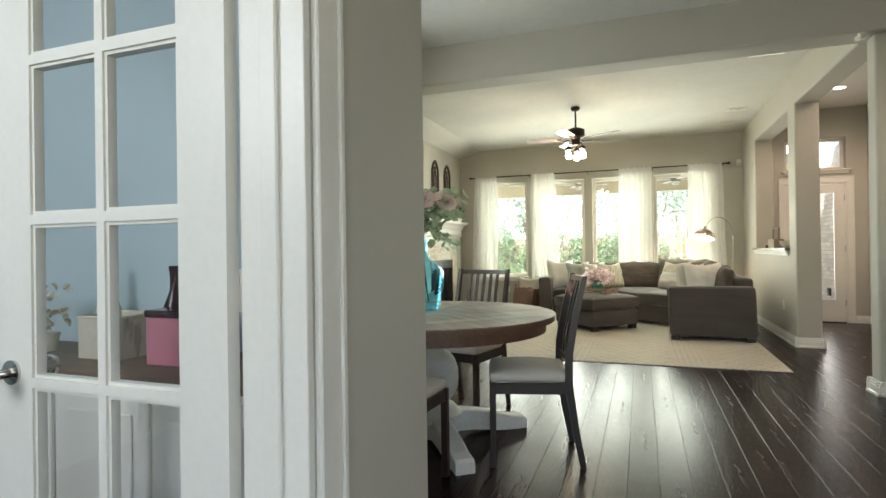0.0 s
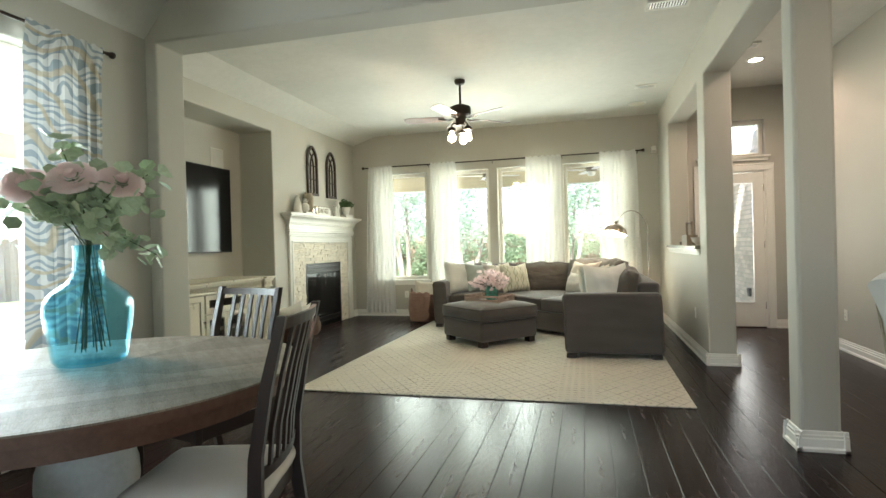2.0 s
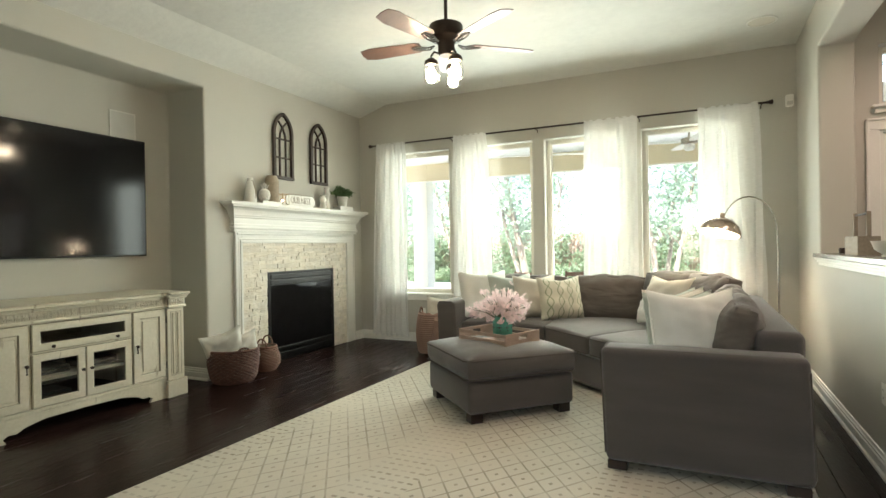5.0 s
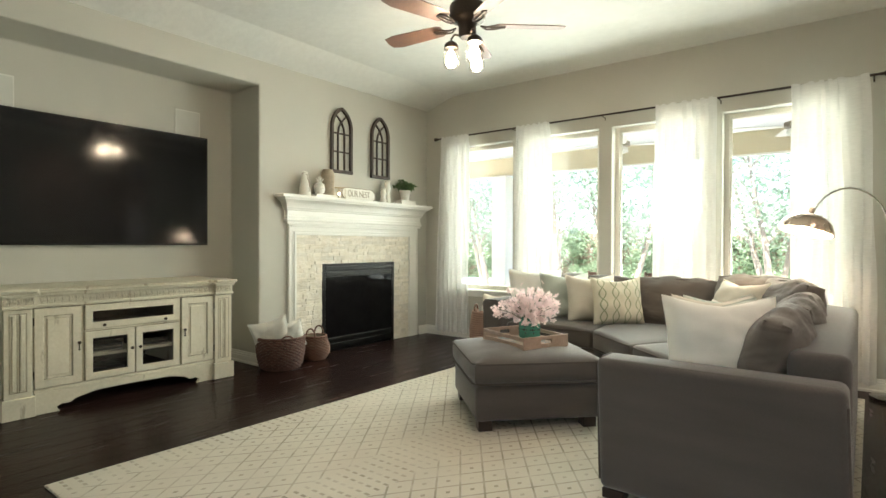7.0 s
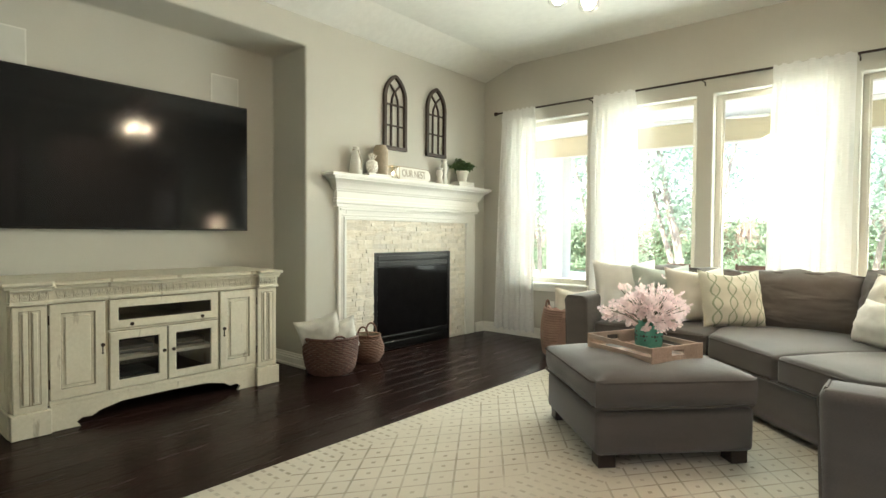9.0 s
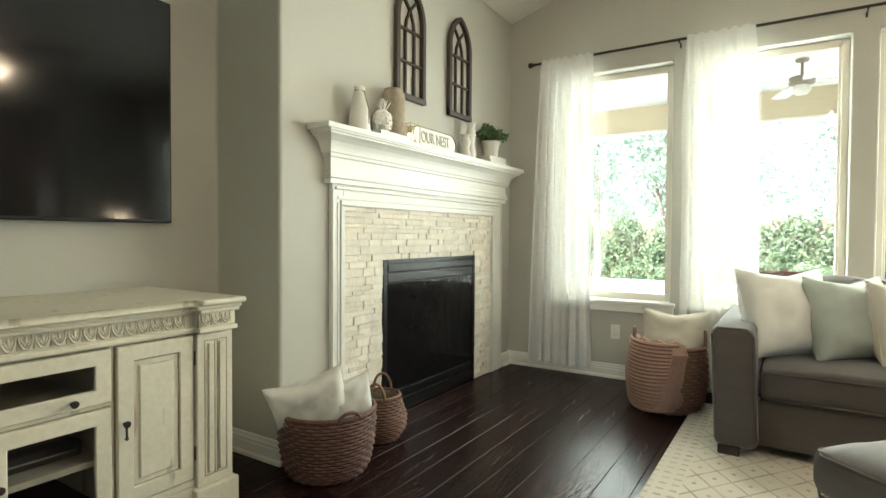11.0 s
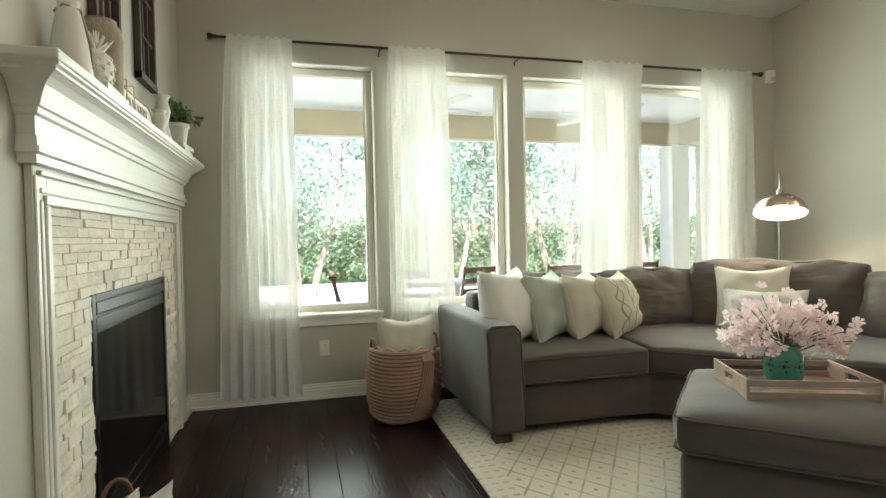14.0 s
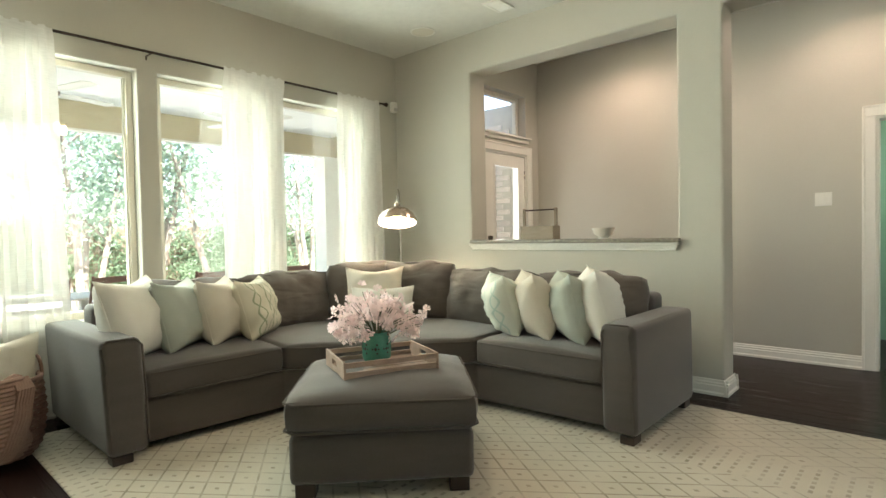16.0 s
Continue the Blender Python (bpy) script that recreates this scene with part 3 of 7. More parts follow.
seat_cushion([(-0.925, 8.60), (-0.07, 8.60), (-0.07, 9.35), (-0.925, 9.35)], 0.30, 0.455, 1)
seat_cushion([(-0.06, 8.59), (0.415, 8.15), (1.15, 8.92), (0.75, 9.35), (-0.06, 9.35)], 0.30, 0.455, 2)
seat_cushion([(0.425, 8.14), (0.85, 7.735), (1.45, 7.735), (1.45, 8.62), (1.16, 8.91)], 0.30, 0.455, 3)
seat_cushion([(0.85, 6.80), (1.45, 6.80), (1.45, 7.725), (0.85, 7.725)], 0.30, 0.455, 4)
M_CUSHION = surf("sofa_cushion_fabric", (0.086, 0.070, 0.058), (0.120, 0.098, 0.082), 0.9, scale=3, fine=420, bump=0.5, dist=0.0015, stretch=(1, 1, 1.5), Sheen_Weight=0.2)
_t = M_CUSHION.node_tree
_co, _mp, _nz, _bp = _t.nodes.new("ShaderNodeTexCoord"), _t.nodes.new("ShaderNodeMapping"), _t.nodes.new("ShaderNodeTexNoise"), _t.nodes.new("ShaderNodeBump")
_mp.inputs["Scale"].default_value = (2.4, 2.4, 8)
_nz.inputs["Scale"].default_value, _nz.inputs["Detail"].default_value, _nz.inputs["Distortion"].default_value = 1.1, 2, 0.4
_bp.inputs["Strength"].default_value, _bp.inputs["Distance"].default_value = 0.8, 0.05
_t.links.new(_co.outputs["Object"], _mp.inputs[0]), _t.links.new(_mp.outputs[0], _nz.inputs[0]), _t.links.new(_nz.outputs[0], _bp.inputs["Height"])
_fine = [n for n in _t.nodes if n.type == "BUMP" and n != _bp][0]
_t.links.new(_bp.outputs[0], _fine.inputs["Normal"])


def back_cushion(x, y, rz, w=0.88, h=0.45, tilt=-14, seed=1, z=0.66):
    m = pose(x, y, z, tilt, 0, rz)
    c = part("back_cushion", slab(w, 0.15, h, 0.045, (0.012, 0.07, 0.018), 22, 0.019, seed, None, m), M_CUSHION, sofa, smooth=True)
    e, hh = w / 2 - 0.02, h / 2 - 0.02
    wl = tube([m @ Vector(p) for p in ((-e, -0.05, -hh), (-e, -0.05, 0), (-e, -0.05, hh), (0, -0.055, hh + 0.012), (e, -0.05, hh), (e, -0.05, 0), (e, -0.05, -hh))], 0.006, 6)
    part("welt", wl, M_PIPING, c, smooth=True)
    return c


back_cushion(-0.44, 9.33, 0, seed=1)
back_cushion(0.42, 9.33, 0, 0.86, seed=2)
back_cushion(1.05, 9.10, -30, 0.64, 0.50, seed=3, z=0.69)
back_cushion(1.33, 8.72, -62, 0.64, 0.50, seed=4, z=0.69)
back_cushion(1.44, 8.02, -90, 0.83, seed=5)
back_cushion(1.44, 7.19, -90, 0.80, seed=6)
for x, y in ((-1.06, 8.58), (-1.06, 9.58), (0.86, 6.65), (1.68, 6.65), (1.66, 8.6), (0.2, 8.55), (0.9, 9.5)):
    part("foot", B(x - 0.05, y - 0.04, 0.012, x + 0.05, y + 0.04, FOOT, 0.004), M_ESPRESSO, sofa)

# ---- ottoman ----
OT = pose(-0.145, 7.53, 0, 0, 0, 46)
ottoman = thing("ottoman", "square brown-grey fabric ottoman with a welted cushion on the rug", "ottoman")
ottoman.matrix_world = OT
part("base", prism([(-0.412, -0.412), (0.412, -0.412), (0.412, 0.412), (-0.412, 0.412)], 0.075, 0.30, 0.03, 3), M_SOFA, ottoman, smooth=True)
oc = part("cushion", slab(0.87, 0.87, 0.175, 0.055, (0.018, 0.018, 0.032), 16, 0.006, 3, None, pose(0, 0, 0.385)), M_SOFA, ottoman, smooth=True)
for z in (0.318, 0.442):
    r = 0.432
    k = 0.383
    part("welt", tube([(-r, -k, z), (-k, -r, z), (k, -r, z), (r, -k, z), (r, k, z), (k, r, z), (-k, r, z), (-r, k, z)], 0.006, 6, closed=True), M_PIPING, oc, smooth=True)
for x in (-0.345, 0.345):
    for y in (-0.345, 0.345):
        part("foot", B(x - 0.045, y - 0.045, 0.012, x + 0.045, y + 0.045, 0.08, 0.004), M_ESPRESSO, ottoman)

# ---- television ----
tv = thing("television", "large flat black television on the back wall of the niche", "television")
part("casing", B(-3.385, 5.20, 1.175, -3.325, 6.94, 2.222, 0.004), M_BLACK, tv)
part("screen", B(-3.3245, 5.212, 1.19, -3.322, 6.928, 2.21), M_SCREEN, tv, "glossy black screen")

# ---- curtains ----
def curtain(top, bottom, y, ztop, zbot, folds, seed, mat, name="curtain", label="", west=False):
    """A gathered panel hung from the rod: folds deepen downwards."""
    rr = random.Random(seed)
    bm, nu, nv = bmesh.new(), folds * 10, 34
    ph = [rr.uniform(-0.5, 0.5) for _ in range(folds + 2)]
    grid = []
    for j in range(nv + 1):
        t = j / nv
        e = t ** 0.6
        x0, x1 = top[0] + (bottom[0] - top[0]) * e, top[1] + (bottom[1] - top[1]) * e
        row = []
        for i in range(nu + 1):
            u = i / nu
            f = u * folds + 0.25 * math.sin(3.1 * t + seed) * u + 0.9 * noise.noise(Vector((u * 2.3, t * 0.8, seed)))
            a = (0.010 + 0.022 * t ** 0.5) * (0.75 + ph[int(f) % len(ph)] * 0.8) * (0.55 + 0.9 * noise.noise(Vector((u * 4, t * 1.5, seed + 5))) ** 2 * 3)
            if t < 0.032:
                a *= 0.1
            yy = y - (0.018 if t < 0.032 else 0) + a * math.sin(f * 2 * math.pi) + 0.01 * noise.noise(Vector((u * 9, t * 3, seed)))
            xx = x0 + (x1 - x0) * u + 0.008 * math.sin(f * 4 * math.pi + 1)
            zz = ztop + (zbot - ztop) * t + (0.012 * math.sin(f * 2 * math.pi + 1) if j == nv else 0) + (0.008 * math.sin(f * 6) if j == 0 else 0)
            row.append(bm.verts.new((xx, yy, zz) if not west else (-yy, xx, zz)))
        grid.append(row)
    for a, b in zip(grid, grid[1:]):
        for i in range(nu):
            bm.faces.new((a[i], a[i + 1], b[i + 1], b[i]))
    t = thing(name, label, "curtain", "curtains at the living room windows" if not west else "")
    part("panel", bm, mat, t, smooth=True)
    return t


SH = "sheer white voile curtain panel"
curtain((-2.58, -2.15), (-2.69, -2.14), 9.715, 2.575, 0.07, 7, 1, M_SHEER, label=SH + ", reaching the floor beside the fireplace")
curtain((-1.47, -1.04), (-1.50, -0.98), 9.715, 2.575, 0.07, 6, 2, M_SHEER, label=SH + ", falling behind the woven basket")
curtain((0.115, 0.67), (0.09, 0.66), 9.715, 2.575, 0.07, 7, 3, M_SHEER, label=SH + ", falling behind the sofa")
curtain((1.25, 1.78), (1.27, 1.86), 9.715, 2.575, 0.07, 6, 4, M_SHEER, label=SH + ", falling beside the arc lamp")


def rod(name, p0, p1, brackets, wall, label):
    t = thing(name, label, "curtain rod")
    part("pole", tube([p0, p1], 0.010, 10), M_BRONZE, t, smooth=True)
    d = (Vector(p1) - Vector(p0)).normalized()
    for p, s in ((p0, -1), (p1, 1)):
        m = Matrix.Translation(p) @ (d * s).to_track_quat("Z", "Y").to_matrix().to_4x4()
        b = lathe([(0, 0), (0.013, 0), (0.013, 0.02), (0.02, 0.03), (0.024, 0.05), (0.018, 0.058), (0, 0.06)], 14)
        b.transform(m)
        part("finial", b, M_BRONZE, t, smooth=True)
    for q in brackets:
        q = Vector(q)
        part("bracket", tube([q + Vector((0, 0, -0.012)), (q + Vector(wall)) + Vector((0, 0, -0.012)), q + Vector(wall) + Vector((0, 0, -0.04))], 0.006, 6), M_BRONZE, t)
    return t


rod("curtain_rod", (-2.64, 9.715, 2.563), (1.86, 9.715, 2.563), [(-1.52, 9.715, 2.563), (-0.43, 9.715, 2.563), (0.69, 9.715, 2.563), (1.82, 9.715, 2.563)], (0, 0.083, 0), "dark bronze curtain rod with knob finials over the living room windows")

# ---- fireplace ----
FY0, FY1 = 8.0, 9.14
SY0, SY1, STOP = 7.65, 9.41, 1.285
fireplace = thing("fireplace", "black gas fireplace with stacked ledge stone and a white wooden mantel", "fireplace")


def stepped(profile, y0, y1):
    """Moulding that runs along the front and returns to the wall at both ends; (out, z) pairs."""
    bm, rings = bmesh.new(), []
    for o, z in profile:
        rings.append([bm.verts.new(p) for p in ((XW + 0.001, y0 - o, z), (XW + o + 0.02, y0 - o, z), (XW + o + 0.02, y1 + o, z), (XW + 0.001, y1 + o, z))])
    for a, b in zip(rings, rings[1:]):
        for i in range(4):
            bm.faces.new((a[i], a[(i + 1) % 4], b[(i + 1) % 4], b[i]))
    bm.faces.new(rings[0]), bm.faces.new(rings[-1])
    return bm


crown = [(0.03, 1.40), (0.03, 1.425), (0.042, 1.43), (0.042, 1.445), (0.034, 1.45), (0.034, 1.475), (0.028, 1.48), (0.028, 1.535), (0.04, 1.54), (0.044, 1.555), (0.052, 1.56), (0.056, 1.575), (0.062, 1.59), (0.075, 1.612), (0.095, 1.63), (0.112, 1.64), (0.118, 1.642), (0.118, 1.65), (0.128, 1.655), (0.130, 1.662)]
mantel = part("mantel", stepped(crown, 7.555, 9.575), M_TRIM, fireplace, "white painted mantel with stepped crown moulding")
part("shelf", B(XW + 0.001, 7.40, 1.662, XW + 0.158, 9.735, 1.692, 0.006, 2), M_TRIM, fireplace)
for y0, y1 in ((7.56, SY0), (SY1, 9.58)):
    bm = box(bmesh.new(), XW + 0.001, y0, 0, XW + 0.024, y1, 1.40, 0.003)
    inner = y1 - 0.03 if y1 == SY0 else y0
    outer = y0 if y1 == SY0 else y1 - 0.02
    leg = part("leg", bm, M_TRIM, fireplace)
    part("inner_bead", B(XW + 0.024, inner, 0.0, XW + 0.036, inner + 0.03, 1.285, 0.005, 2), M_TRIM, leg)
    part("outer_bead", B(XW + 0.024, outer, 0.0, XW + 0.032, outer + 0.02, 1.37, 0.003), M_TRIM, leg)
    part("inner_step", B(XW + 0.024, inner + (-0.022 if y1 == SY0 else 0.034), 0.0, XW + 0.030, inner + (-0.004 if y1 == SY0 else 0.052), 1.30, 0.003), M_TRIM, leg)
header = part("header", B(XW + 0.001, SY0, STOP, XW + 0.024, SY1, 1.40, 0.002), M_TRIM, fireplace)
part("inner_bead", B(XW + 0.0241, SY0 - 0.03, STOP, XW + 0.036, SY1 + 0.03, STOP + 0.03, 0.005, 2), M_TRIM, header)
part("inner_step", B(XW + 0.0241, SY0 - 0.05, STOP + 0.034, XW + 0.030, SY1 + 0.05, STOP + 0.052, 0.003), M_TRIM, header)
part("upper_bead", B(XW + 0.0241, 7.58, 1.37, XW + 0.040, 9.56, 1.385, 0.003), M_TRIM, header)
part("backing", solid([XW + 0.001, XW + 0.003], [SY0, FY0, FY1, SY1], [0, 0.98, STOP], [(-9, FY0, -1, 9, FY1, 0.98)]), M_STONE, fireplace)
# firebox insert
bm = box(bmesh.new(), XW + 0.001, FY0 + 0.004, 0.004, XW + 0.012, FY1 - 0.004, 0.975)
for y0, y1 in ((FY0 + 0.004, FY0 + 0.045), (FY1 - 0.045, FY1 - 0.004)):
    box(bm, XW + 0.012, y0, 0.004, XW + 0.020, y1, 0.975, 0.003)
box(bm, XW + 0.012, FY0 + 0.045, 0.955, XW + 0.020, FY1 - 0.045, 0.975, 0.002)
part("insert_frame", bm, M_BLACK, fireplace, "matte black steel frame")
for z0, z1, o in ((0.895, 0.945, 0.022), (0.83, 0.885, 0.019), (0.10, 0.15, 0.020), (0.03, 0.09, 0.024)):
    bm = box(bmesh.new(), XW + 0.0125, FY0 + 0.046, z0, XW + o, FY1 - 0.046, z1, 0.006, 2)
    part("louvre", bm, M_BLACK, fireplace)
M_FGLASS = surf("smoked_glass", (0.006, 0.0055, 0.006), (0.010, 0.009, 0.0095), 0.07, rvar=0.03, bump=0, Specular_IOR_Level=0.09)
part("glass_front", B(XW + 0.012, FY0 + 0.046, 0.16, XW + 0.015, FY1 - 0.046, 0.825), M_FGLASS, fireplace, "dark reflective glass")
# ledge stones, each its own piece
rs = random.Random(11)
_z = 0.0
_stones = []
while _z < STOP - 0.01:
    h = min(rs.choice((0.022, 0.03, 0.03, 0.038, 0.05)), STOP - _z)
    if STOP - _z - h < 0.02:
        h = STOP - _z
    for a, b in (((SY0, FY0), (FY1, SY1)) if _z + h / 2 < 0.98 else ((SY0, SY1),)):
        y = a
        while y < b - 0.001:
            L = rs.uniform(0.06, 0.20) if b - a > 0.5 else rs.uniform(0.05, 0.15)
            if b - y - L < 0.05:
                L = b - y
            _stones.append((y, y + L, _z, _z + h, rs.uniform(0.007, 0.018)))
            y += L
    _z += h
for y0, y1, z0, z1, d in _stones:
    bm = bmesh.new()
    g = 0.0004
    j = [rs.uniform(-0.003, 0.003) for _ in range(8)]
    X0 = XW + 0.003
    back = [bm.verts.new((X0, y, z)) for y, z in ((y0 + g, z0 + g), (y1 - g, z0 + g), (y1 - g, z1 - g), (y0 + g, z1 - g))]
    mid = [bm.verts.new((X0 + d - 0.004 + j[i], y, z)) for i, (y, z) in enumerate(((y0 + g, z0 + g), (y1 - g, z0 + g), (y1 - g, z1 - g), (y0 + g, z1 - g)))]
    frt = [bm.verts.new((X0 + d + j[i + 4], y, z)) for i, (y, z) in enumerate(((y0 + 0.0015, z0 + 0.0015), (y1 - 0.0015, z0 + 0.0015), (y1 - 0.0015, z1 - 0.0015), (y0 + 0.0015, z1 - 0.0015)))]
    for a, b in ((back, mid), (mid, frt)):
        for i in range(4):
            bm.faces.new((a[i], a[(i + 1) % 4], b[(i + 1) % 4], b[i]))
    bm.faces.new(frt)
    part("stone", bm, M_STONE, fireplace)

# ---- mantel decor ----
MZ = 1.692
M_BEIGE = surf("beige_texture", (0.40, 0.33, 0.24), (0.28, 0.23, 0.17), 0.8, scale=30, fine=120, bump=0.8, dist=0.004)
M_LEAF = surf("green_leaf", (0.07, 0.14, 0.045), (0.12, 0.20, 0.07), 0.5, scale=20, bump=0.1, rand=0.1)
M_EUCA = surf("eucalyptus_leaf", (0.50, 0.60, 0.42), (0.36, 0.46, 0.30), 0.55, scale=20, bump=0.1)
M_STEM = surf("stem_green", (0.08, 0.10, 0.04), (0.05, 0.06, 0.03), 0.6)


def vessel(name, at, profile, mat, label, cat, n=28, extra=None):
    t = thing(name, label, cat, at=at)
    part("body", lathe(profile, n), mat, t, smooth=True)
    return t


v = vessel("vase", (-2.825, 7.72, MZ), [(0, 0), (0.062, 0), (0.064, 0.01), (0.05, 0.12), (0.034, 0.21), (0.028, 0.225), (0.032, 0.245), (0.024, 0.25), (0.02, 0.235), (0, 0.2)], M_WHITE, "white ceramic vase with tied twine on the mantel", "vase")
part("twine", tube([(0.04, 0.0, 0.17), (0, 0.04, 0.2), (-0.04, 0, 0.215), (0, -0.036, 0.225), (0.034, 0.0, 0.22), (0.052, 0.02, 0.12), (0.058, 0.01, 0.04)], 0.004, 6), M_BEIGE, v)


def loose_leaves(bm, centres, size, rng, n_each=1, squash=1.0, cup=0.2):
    """Adds folded leaf blades around the centres."""
    for c in centres:
        for _ in range(n_each):
            s = size * rng.uniform(0.7, 1.3)
            m = Matrix.Translation(c) @ Euler((rng.uniform(-1.1, 1.1), rng.uniform(-1.1, 1.1), rng.uniform(0, 6.28))).to_matrix().to_4x4()
            P = [(0, 0, 0), (s * 0.28, s * 0.3 * squash, s * cup), (s * 0.75, s * 0.3 * squash, s * cup), (s, 0, 0), (s * 0.75, -s * 0.3 * squash, s * cup), (s * 0.28, -s * 0.3 * squash, s * cup)]
            vs = [bm.verts.new(m @ Vector(p)) for p in P]
            bm.faces.new((vs[0], vs[1], vs[2], vs[3])), bm.faces.new((vs[0], vs[3], vs[4], vs[5]))


def book(bm, x, y, z, w, d, h, rz=0):
    return box(bm, -w / 2, -d / 2, 0, w / 2, d / 2, h, 0.002, m=pose(x, y, z, 0, 0, rz))


for i, (y, z, rz) in enumerate(((7.96, MZ, 3),)):
    b = thing("book", "white bound book lying flat on the mantel under a ceramic pineapple", "book", at=(-2.82, y, z), rz=rz)
    part("cover", solid([-0.065, 0.06, 0.065], [-0.15, 0.15], [0, 0.003, 0.022, 0.025], [(-0.065, -9, 0.003, 0.06, 9, 0.022)]), M_WHITE, b)
    part("page_block", B(-0.06, -0.145, 0.0035, 0.058, 0.145, 0.0215), M_SEAT, b)
pa = thing("pineapple_figure", "white ceramic pineapple figure standing on a book", "figurine", at=(-2.81, 7.90, MZ + 0.025))
pa.scale = (1.12, 1.12, 1.12)
bm = lathe([(0, 0), (0.03, 0), (0.047, 0.03), (0.052, 0.06), (0.045, 0.095), (0.022, 0.115), (0, 0.118)], 16)
for k in range(17):
    a, up = k * 2.4, k / 16
    r0, out = 0.012 * (1 - up), 0.036 * (1 - up) + 0.004
    z = 0.108 + 0.030 * up
    tube([(r0 * math.cos(a), r0 * math.sin(a), z), ((r0 + out * 0.5) * math.cos(a), (r0 + out * 0.5) * math.sin(a), z + 0.018), ((r0 + out) * math.cos(a), (r0 + out) * math.sin(a), z + 0.040)], 0.0075, 6, bm, taper=0.0015)
for k in range(40):
    a, z = k * 2.4, 0.014 + 0.0021 * k
    rr_ = 0.034 + 0.018 * math.sin(math.pi * (z + 0.01) / 0.125)
    box(bm, -0.005, -0.006, -0.006, 0.003, 0.006, 0.006, 0.002, m=pose(rr_ * math.cos(a), rr_ * math.sin(a), z, 0, 0, math.degrees(a)) @ pose(0, 0, 0, 45))
part("body", bm, M_WHITE, pa)
vessel("textured_vase", (-2.83, 8.03, MZ), [(0, 0), (0.062, 0), (0.070, 0.02), (0.070, 0.12), (0.074, 0.24), (0.064, 0.28), (0.052, 0.295), (0.054, 0.305), (0.044, 0.305), (0.04, 0.25), (0, 0.25)], M_BEIGE, "tall beige hammered texture vase on the mantel", "vase")
pf = thing("candle_box", "small clear glass candle box with thin brass edges on the mantel", "candle holder", at=(-2.82, 8.18, MZ), rz=0)
M_BRASS = surf("aged_brass", (0.45, 0.34, 0.17), (0.35, 0.25, 0.12), 0.35, 1.0, bump=0.02)
bm = bmesh.new()
for x in (-0.045, 0.045):
    for y in (-0.05, 0.05):
        tube([(x, y, 0), (x, y, 0.12)], 0.0022, 6, bm)
for z in (0.003, 0.12):
    tube([(-0.045, -0.05, z), (0.045, -0.05, z), (0.045, 0.05, z), (-0.045, 0.05, z)], 0.0022, 6, bm, closed=True)
part("frame", bm, M_BRASS, pf)
part("candle", lathe([(0, 0.003), (0.02, 0.003), (0.02, 0.04), (0, 0.04)], 12), M_WHITE, pf)
part("flame", lathe([(0, 0.042), (0.005, 0.05), (0.004, 0.06), (0, 0.07)], 8), M_BULB, pf)
sg = thing("sign", "white rounded mantel sign with grey lettering reading OUR NEST", "sign", at=(-2.83, 8.49, MZ), rz=0)
out = []
for cx, a0 in ((0.19, -90), (-0.19, 90)):
    for k in range(9):
        a = radians(a0 + k * 22.5)
        out.append((cx + 0.066 * math.cos(a), 0.07 + 0.066 * math.sin(a)))
TILT = Matrix(((0, 0, 1, 0), (1, 0, 0, 0), (0, 1, 0, 0), (0, 0, 0, 1)))
bm = prism(out, -0.008, 0.008, 0.002, 1)
bm.transform(pose(0, 0, 0, 0, -6) @ TILT)
part("board", bm, M_WHITE, sg)
bm = tube([(p[0], p[1], 0.009) for p in out], 0.0035, 6, closed=True)
bm.transform(pose(0, 0, 0, 0, -6) @ TILT)
part("rim", bm, M_GLAZE, sg)
cu = bpy.data.curves.new("lettering", "FONT")
cu.body, cu.size, cu.extrude, cu.align_x, cu.align_y, cu.space_character = "OUR NEST", 0.105, 0.0015, "CENTER", "CENTER", 0.95
tx = new("lettering", cu)
tx.parent = sg
tx.matrix_basis = pose(0, 0, 0, 0, -6) @ TILT @ pose(0, 0.07, 0.0095) @ Matrix.Diagonal((0.72, 1, 1, 1))
cu.materials.append(surf("sign_lettering", (0.42, 0.37, 0.29), (0.36, 0.31, 0.24), 0.7, bump=0))
tx["label"] = "grey raised letters"
for y, h in ((8.88, 0.17), (8.955, 0.265)):
    vessel("bud_vase", (-2.825, y, MZ), [(0, 0), (0.036, 0), (0.042, 0.02 * h / 0.14), (0.026, 0.06 * h / 0.14), (0.040, 0.095 * h / 0.14), (0.026, 0.125 * h / 0.14), (0.040, h), (0.034, h), (0.022, h * 0.88), (0, h * 0.8)], M_WHITE, "slim white waisted ceramic bud vase on the mantel" if h < 0.15 else "taller white waisted ceramic bud vase on the mantel", "vase")
for i, (w, z) in enumerate(((0.28, MZ), (0.25, MZ + 0.026))):
    b = thing("book", "white bound book stacked under the mantel plant pot", "book", at=(-2.82, 9.27, z), rz=2 - 5 * i)
    part("cover", solid([-0.065, 0.06, 0.065], [-w / 2, w / 2], [0, 0.003, 0.022, 0.025], [(-0.065, -9, 0.003, 0.06, 9, 0.022)]), M_WHITE, b)
    part("page_block", B(-0.06, -w / 2 + 0.005, 0.0035, 0.058, w / 2 - 0.005, 0.0215), M_SEAT, b)
pl = thing("potted_plant", "small bushy green plant in a cream ceramic pot on stacked books", "plant", at=(-2.82, 9.27, MZ + 0.052))
part("pot", lathe([(0, 0), (0.05, 0), (0.064, 0.10), (0.072, 0.105), (0.072, 0.125), (0.062, 0.125), (0.055, 0.1), (0, 0.1)], 24), M_WHITE, pl, smooth=True)
rl = random.Random(3)
bm = bmesh.new()
cs = []
